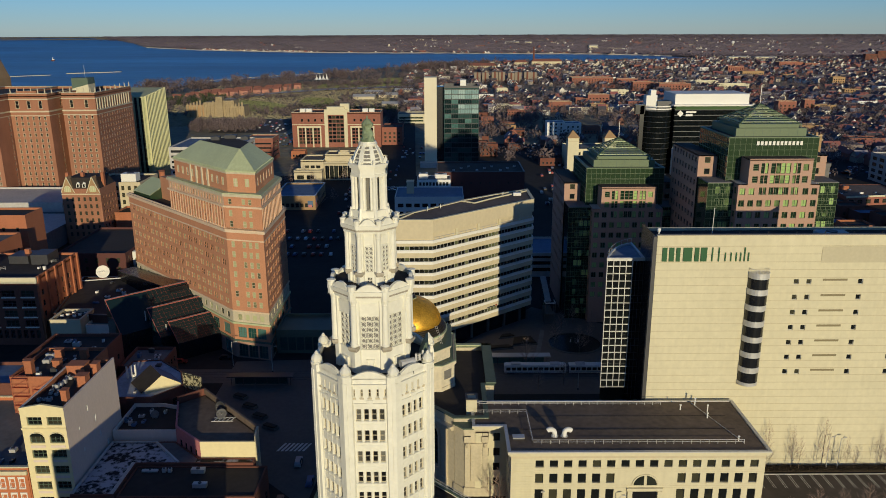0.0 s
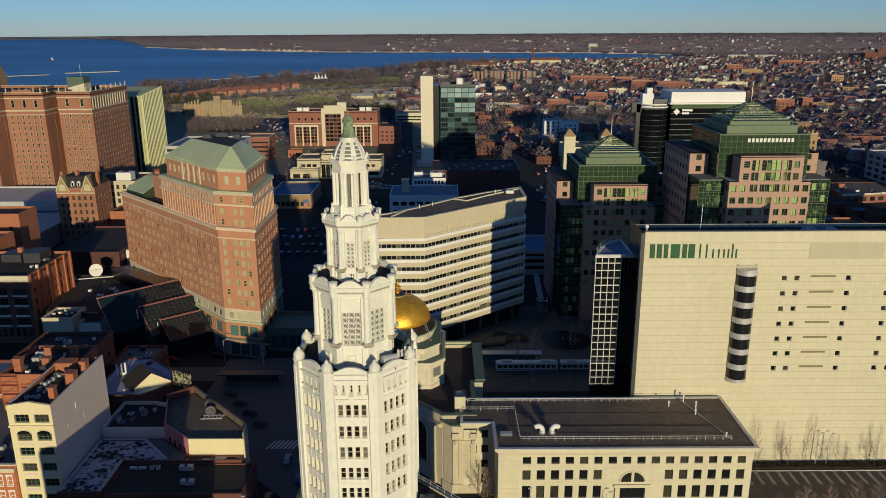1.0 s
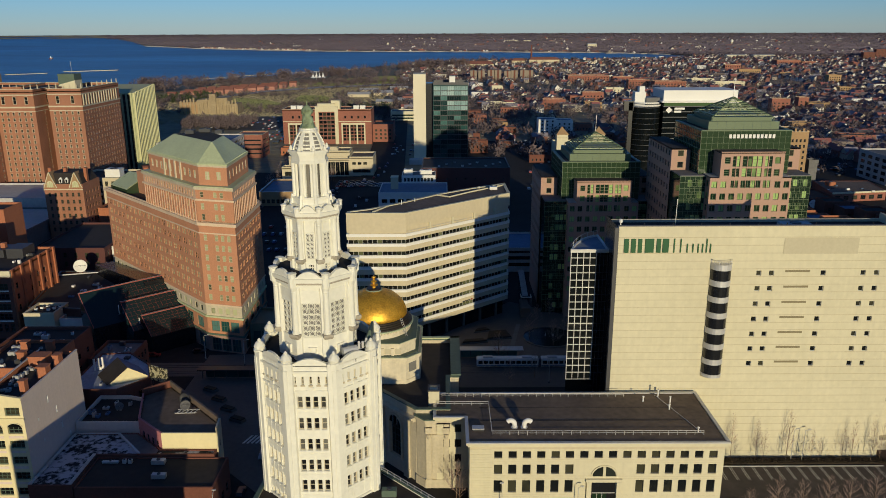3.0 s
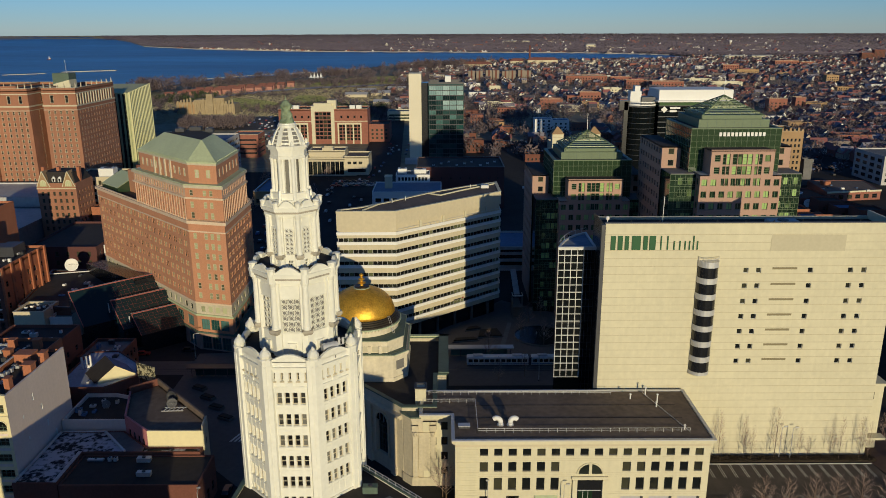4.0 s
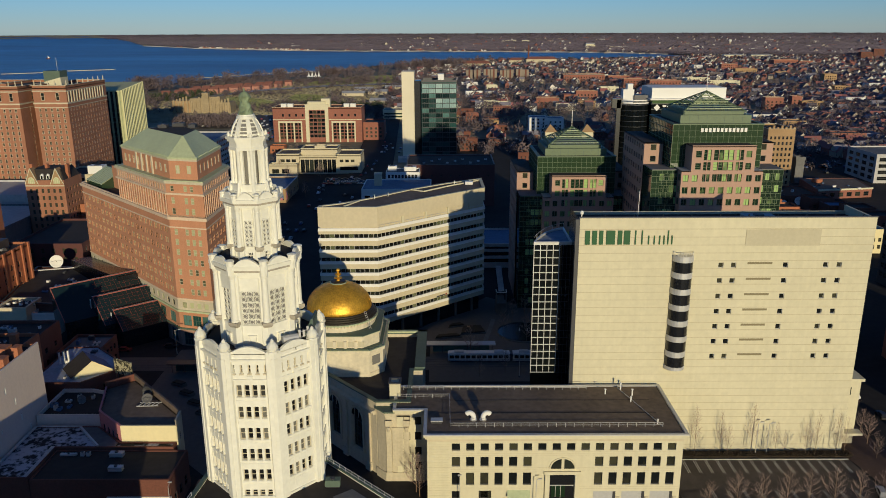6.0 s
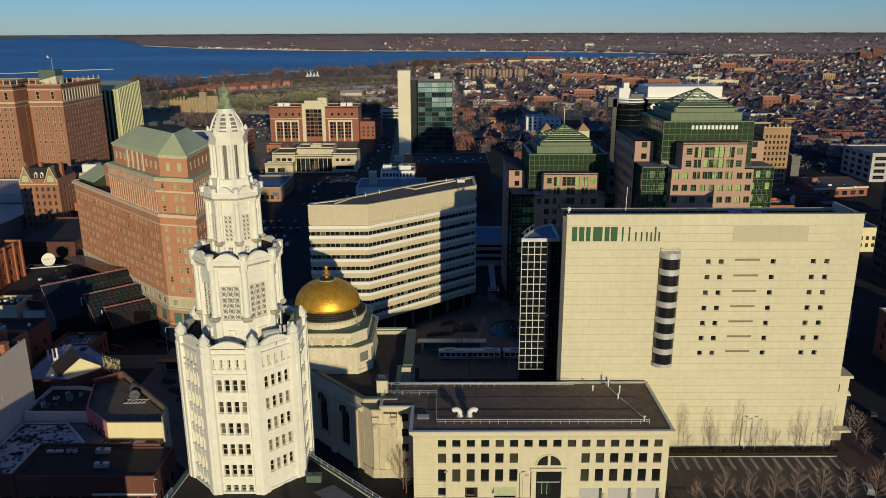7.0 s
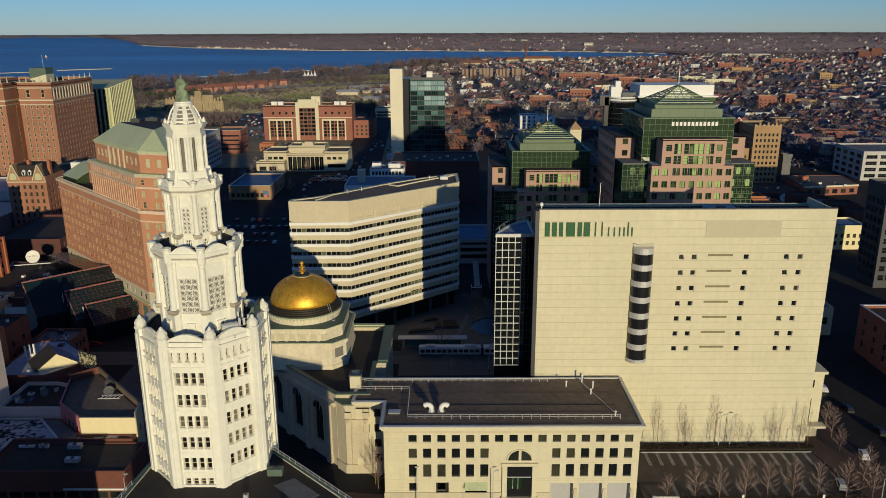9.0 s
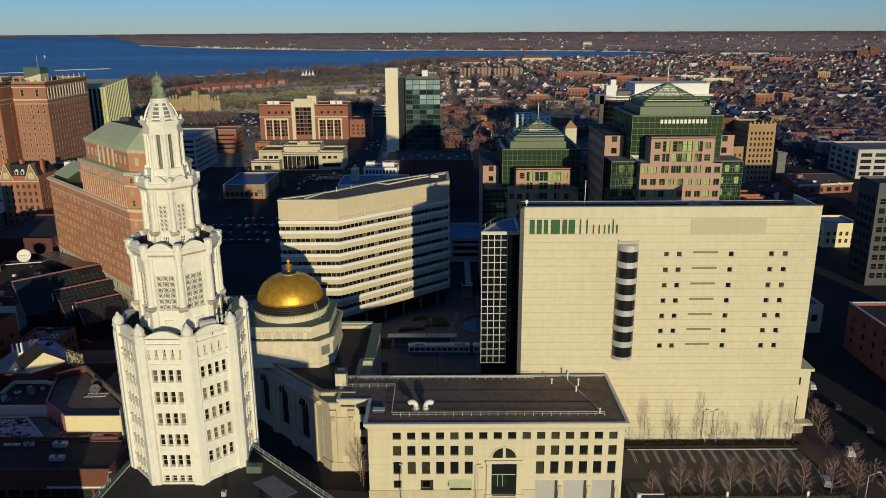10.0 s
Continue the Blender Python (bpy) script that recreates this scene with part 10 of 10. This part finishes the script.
for k, (x, y) in enumerate(((398, 868), (409, 872), (420, 866), (432, 871), (444, 868), (456, 874))):
    t = thing("gabled_house", "white gable-fronted wooden house", "house", (x, y, G), "row of gabled houses")
    part("wall", Shape().box(x - 3.6, x + 3.6, y, y + 11, G, 5.2), WHITE if k % 2 else CREAM, t)
    part("roof", Shape().face([(x - 4.2, y - 0.4, 4.7), (x, y - 0.4, 8.9), (x, y + 11.4, 8.9), (x - 4.2, y + 11.4, 4.7)]).face([(x, y - 0.4, 8.9), (x + 4.2, y - 0.4, 4.7), (x + 4.2, y + 11.4, 4.7), (x, y + 11.4, 8.9)]), ROOF_BROWN, t)
    part("gable", Shape().face([(x - 3.6, y - 0.02, 5.2), (x + 3.6, y - 0.02, 5.2), (x, y - 0.02, 8.8)]), WHITE, t)
    part("window", Shape().box(x - 1.8, x - 0.6, y - 0.05, y, 2.6, 4.2).box(x + 0.6, x + 1.8, y - 0.05, y, 2.6, 4.2), GLASS, t)
for x0, x1, y, h in ((772, 821, 4146, 26), (488, 599, 6114, 16), (637, 692, 6078, 16), (988, 1059, 2710, 13), (1077, 1153, 2700, 13)):
    X0, Y, Z, k = fold(x0, y)
    X1 = fold(x1, y)[0]
    t = thing("far_depot", "long cream industrial hall in far suburbs", "hall", ((X0 + X1) / 2, Y, Z), "far halls")
    part("wall", Shape().box(X0, X1, Y, Y + 30 * k, Z, Z + h * k * 0.8), CREAM, t)
    part("roof", Shape().prism(rect(X0, X1, Y, Y + 30 * k), Z + h * k * 0.8, Z + h * k, top=rect(X0 + 2, X1 - 2, Y + 14 * k, Y + 16 * k)), ROOF_WHITE, t)


ARMORY = material("armory_stone", (0.35, 0.27, 0.16), 0.9, var=0.3, big=0.15, fine=0.8, bump=0.2)


def armory():
    t = thing("stone_armory", "long tan stone armory with a stepped tower", "building", (-282, 975, G))
    for x0, x1, h in ((-318, -296, 14), (-296, -276, 17), (-276, -258, 19), (-258, -246, 12)):
        part("wall", Shape().box(x0, x1, 965, 990, G, h), BRICK_TAN if x0 < -300 else ARMORY, t)
        for k in range(4):
            part("buttress", Shape().box(x0 + (x1 - x0) * (k + 0.3) / 4, x0 + (x1 - x0) * (k + 0.6) / 4, 964, 965, G, h - 2), ARMORY, t)
    part("tower", Shape().box(-280, -272, 963, 971, G, 24), ARMORY, t)
    for k in range(18):
        x = -317 + 4.0 * k
        part("merlon", Shape().box(x, x + 2.0, 964.4, 966, 11, 15.5 + (k % 5)), ARMORY, t)


armory()
rnd = random.Random(3)
for k in range(30):
    x, y = -407 + 13.5 * (k % 10) + 9 * (k // 10) + rnd.uniform(-2, 2), 1200 + 16.5 * (k % 10) + 46 * (k // 10)
    t = thing("townhouse_row", "low red brick waterfront townhouses", "townhouses", (x, y, G), "waterfront rows")
    part("wall", Shape().box(x - 6.4, x + 6.4, y - 5, y + 5, G, 6.0), TERRACE, t)
    part("roof", Shape().prism(rect(x - 6.6, x + 6.6, y - 5.5, y + 5.5), 6.0, 9.0, top=rect(x - 6.6, x + 6.6, y - 0.2, y + 0.2)), BRICK_FAR, t)
for k in range(4):
    x = -262 + 7.0 * k
    t = thing("peaked_tent", "white peaked event tent", "tent", (x, 1640, G), "peaked tents")
    part("canopy", Shape().turned(x, 1640, [(6, 3), (3, 5), (1, 8.5 + 2 * (k % 2)), (0.1, 13 + 2 * (k % 2))], 12), WHITE, t)
    part("pole", Shape().bar((x, 1640, G), (x, 1640, 13), 0.3), METAL, t)
for k, (x, h) in enumerate(((72, 20), (88, 20), (107, 21), (121, 21), (140, 19), (154, 20), (172, 21), (185, 20))):
    t = thing("apartment_slab", "tan brick apartment slab", "apartment block", (x, 1580, G), "apartment slabs")
    part("wall", Shape().box(x - 6.5, x + 6.5, 1570, 1592, G, h), SLAB_TAN, t)
    part("stair_shaft", Shape().box(x - 1.6, x + 1.6, 1569, 1570, G, h + 1), BRICK_DARK, t)
    part("roof", Shape().box(x - 6.8, x + 6.8, 1569.8, 1592.2, h, h + 0.5), ROOF_GREY, t)


def waterworks():
    for x0, x1, y0, h, lb in ((262, 350, 2290, 14, "long waterworks hall with a red tiled roof"), (60, 150, 2160, 8, "long low shed with a red roof"), (215, 255, 2330, 10, "waterworks annex with a red roof"), (110, 140, 2290, 10, "small hall with a red roof")):
        X0, Y0, Z0, k = fold(x0, y0)
        X1 = fold(x1, y0)[0]
        t = thing("waterworks_hall", lb, "hall", ((X0 + X1) / 2, Y0, Z0), "waterworks halls")
        part("wall", Shape().box(X0, X1, Y0, Y0 + 30, Z0, Z0 + h), TAN, t)
        part("roof", Shape().prism(rect(X0 - 2, X1 + 2, Y0 - 2, Y0 + 32), Z0 + h, Z0 + h + 7, top=rect(X0 + 8, X1 - 8, Y0 + 14, Y0 + 16)), BRICK_FAR, t)
    X, Y, Z, k = fold(272, 2330)
    t = thing("works_chimney", "slim dark brick works chimney", "chimney", (X, Y, Z))
    part("shaft", Shape().turned(X, Y, [(3.2, Z), (2.0, Z + 52)], 12), BRICK_DARK, t)
    part("rim", Shape().turned(X, Y, [(2.4, Z + 52), (2.4, Z + 54)], 12), BRICK_DARK, t)


waterworks()


def water_tower(a, r, h, w, label):
    X, Y, Z, k = fold(*polar(r, a))
    t = thing("water_tower", label, "water tower", (X, Y, Z), "water towers")
    part("stem", Shape().turned(X, Y, [(w * 0.35, Z), (w * 0.3, Z + h * 0.6)], 12), TAN, t)
    part("tank", Shape().turned(X, Y, [(w * 0.3, Z + h * 0.5), (w * 0.5, Z + h * 0.6), (w * 0.5, Z + h * 0.9), (w * 0.2, Z + h)], 14), WHITE, t)


water_tower(20.2, 5200, 24, 13, "cream water tower in far suburbs")
water_tower(29.9, 6400, 20, 14, "white water tower in far suburbs")


def pylon(a, r, h):
    X, Y, Z, k = fold(*polar(r, a))
    t = thing("pylon", "far lattice radio mast", "mast", (X, Y, Z))
    for dx in (-3, 3):
        part("leg", Shape().bar((X + dx, Y, Z), (X, Y, Z + h), 0.7), METAL_DARK, t)


pylon(25.2, 5200, 36)


def lake_things():
    t = thing("breakwater", "low stone breakwater in a lake", "breakwater", (-870, 2000, 0.5))
    pts = [polar(2150, -25.6), polar(2180, -22.3)]
    (x0, y0, z0, k0), (x1, y1, z1, k1) = fold(*pts[0], 2.2), fold(*pts[1], 2.2)
    part("wall", Shape().prism([(x0, y0), (x1, y1), (x1, y1 + 10), (x0, y0 + 10)], z0 - 2, z0 + 0.9), LIMESTONE, t)
    (x0, y0, z0, k0), (x1, y1, z1, k1) = fold(*polar(2080, -29), 2.2), fold(*polar(2100, -26.6), 2.2)
    part("wall", Shape().prism([(x0, y0), (x1, y1), (x1, y1 + 8), (x0, y0 + 8)], z0 - 2, z0 + 0.7), LIMESTONE, t)
    t = thing("long_pier", "long low stone pier along a river", "breakwater", (-440, 1735, 0.5))
    line = [polar(r, a) for r, a in ((1700, -17.4), (1791, -14.24), (1870, -11.6), (1965, -7.6), (2068, -5.9))]
    pts = [fold(x, y, 1.6) for x, y in line]
    for (x0, y0, z0, k0), (x1, y1, z1, k1) in zip(pts, pts[1:]):
        part("wall", Shape().prism([(x0, y0), (x1, y1), (x1, y1 + 5), (x0, y0 + 5)], min(z0, z1) - 1, min(z0, z1) + 0.9), LIMESTONE, t)
    X, Y, Z, k = fold(*polar(3150, -26.3), 2)
    t = thing("lighthouse", "small white lighthouse on a crib in a lake", "lighthouse", (X, Y, Z))
    part("crib", Shape().turned(X, Y, [(6, Z - 1), (6, Z + 2)], 10), BRICK_DARK, t)
    part("tower", Shape().turned(X, Y, [(1.6, Z + 2), (1.2, Z + 8), (0.6, Z + 10)], 10), WHITE, t)
    part("dwelling", Shape().box(X + 1, X + 5, Y - 2, Y + 2, Z + 2, Z + 4.5), WHITE, t)


lake_things()
t = thing("stone_tower", "tan stone tower top beyond the grand hotel", "tower", (-375, 655, G))
part("shaft", Shape().prism(rect(-420, -379.5, 650, 690), G, 64), BRICK_TAN, t)
part("setback", Shape().prism(rect(-420, -379.5, 650, 690), 64, 84, top=rect(-412, -384.5, 656, 684)), BRICK_TAN, t)
for k in range(6):
    part("rib", Shape().bar((-417.5 + 7.2 * k, 649.8, 40), (-412.5 + 5.4 * k, 655.5, 84), 0.7), CREAM, t)
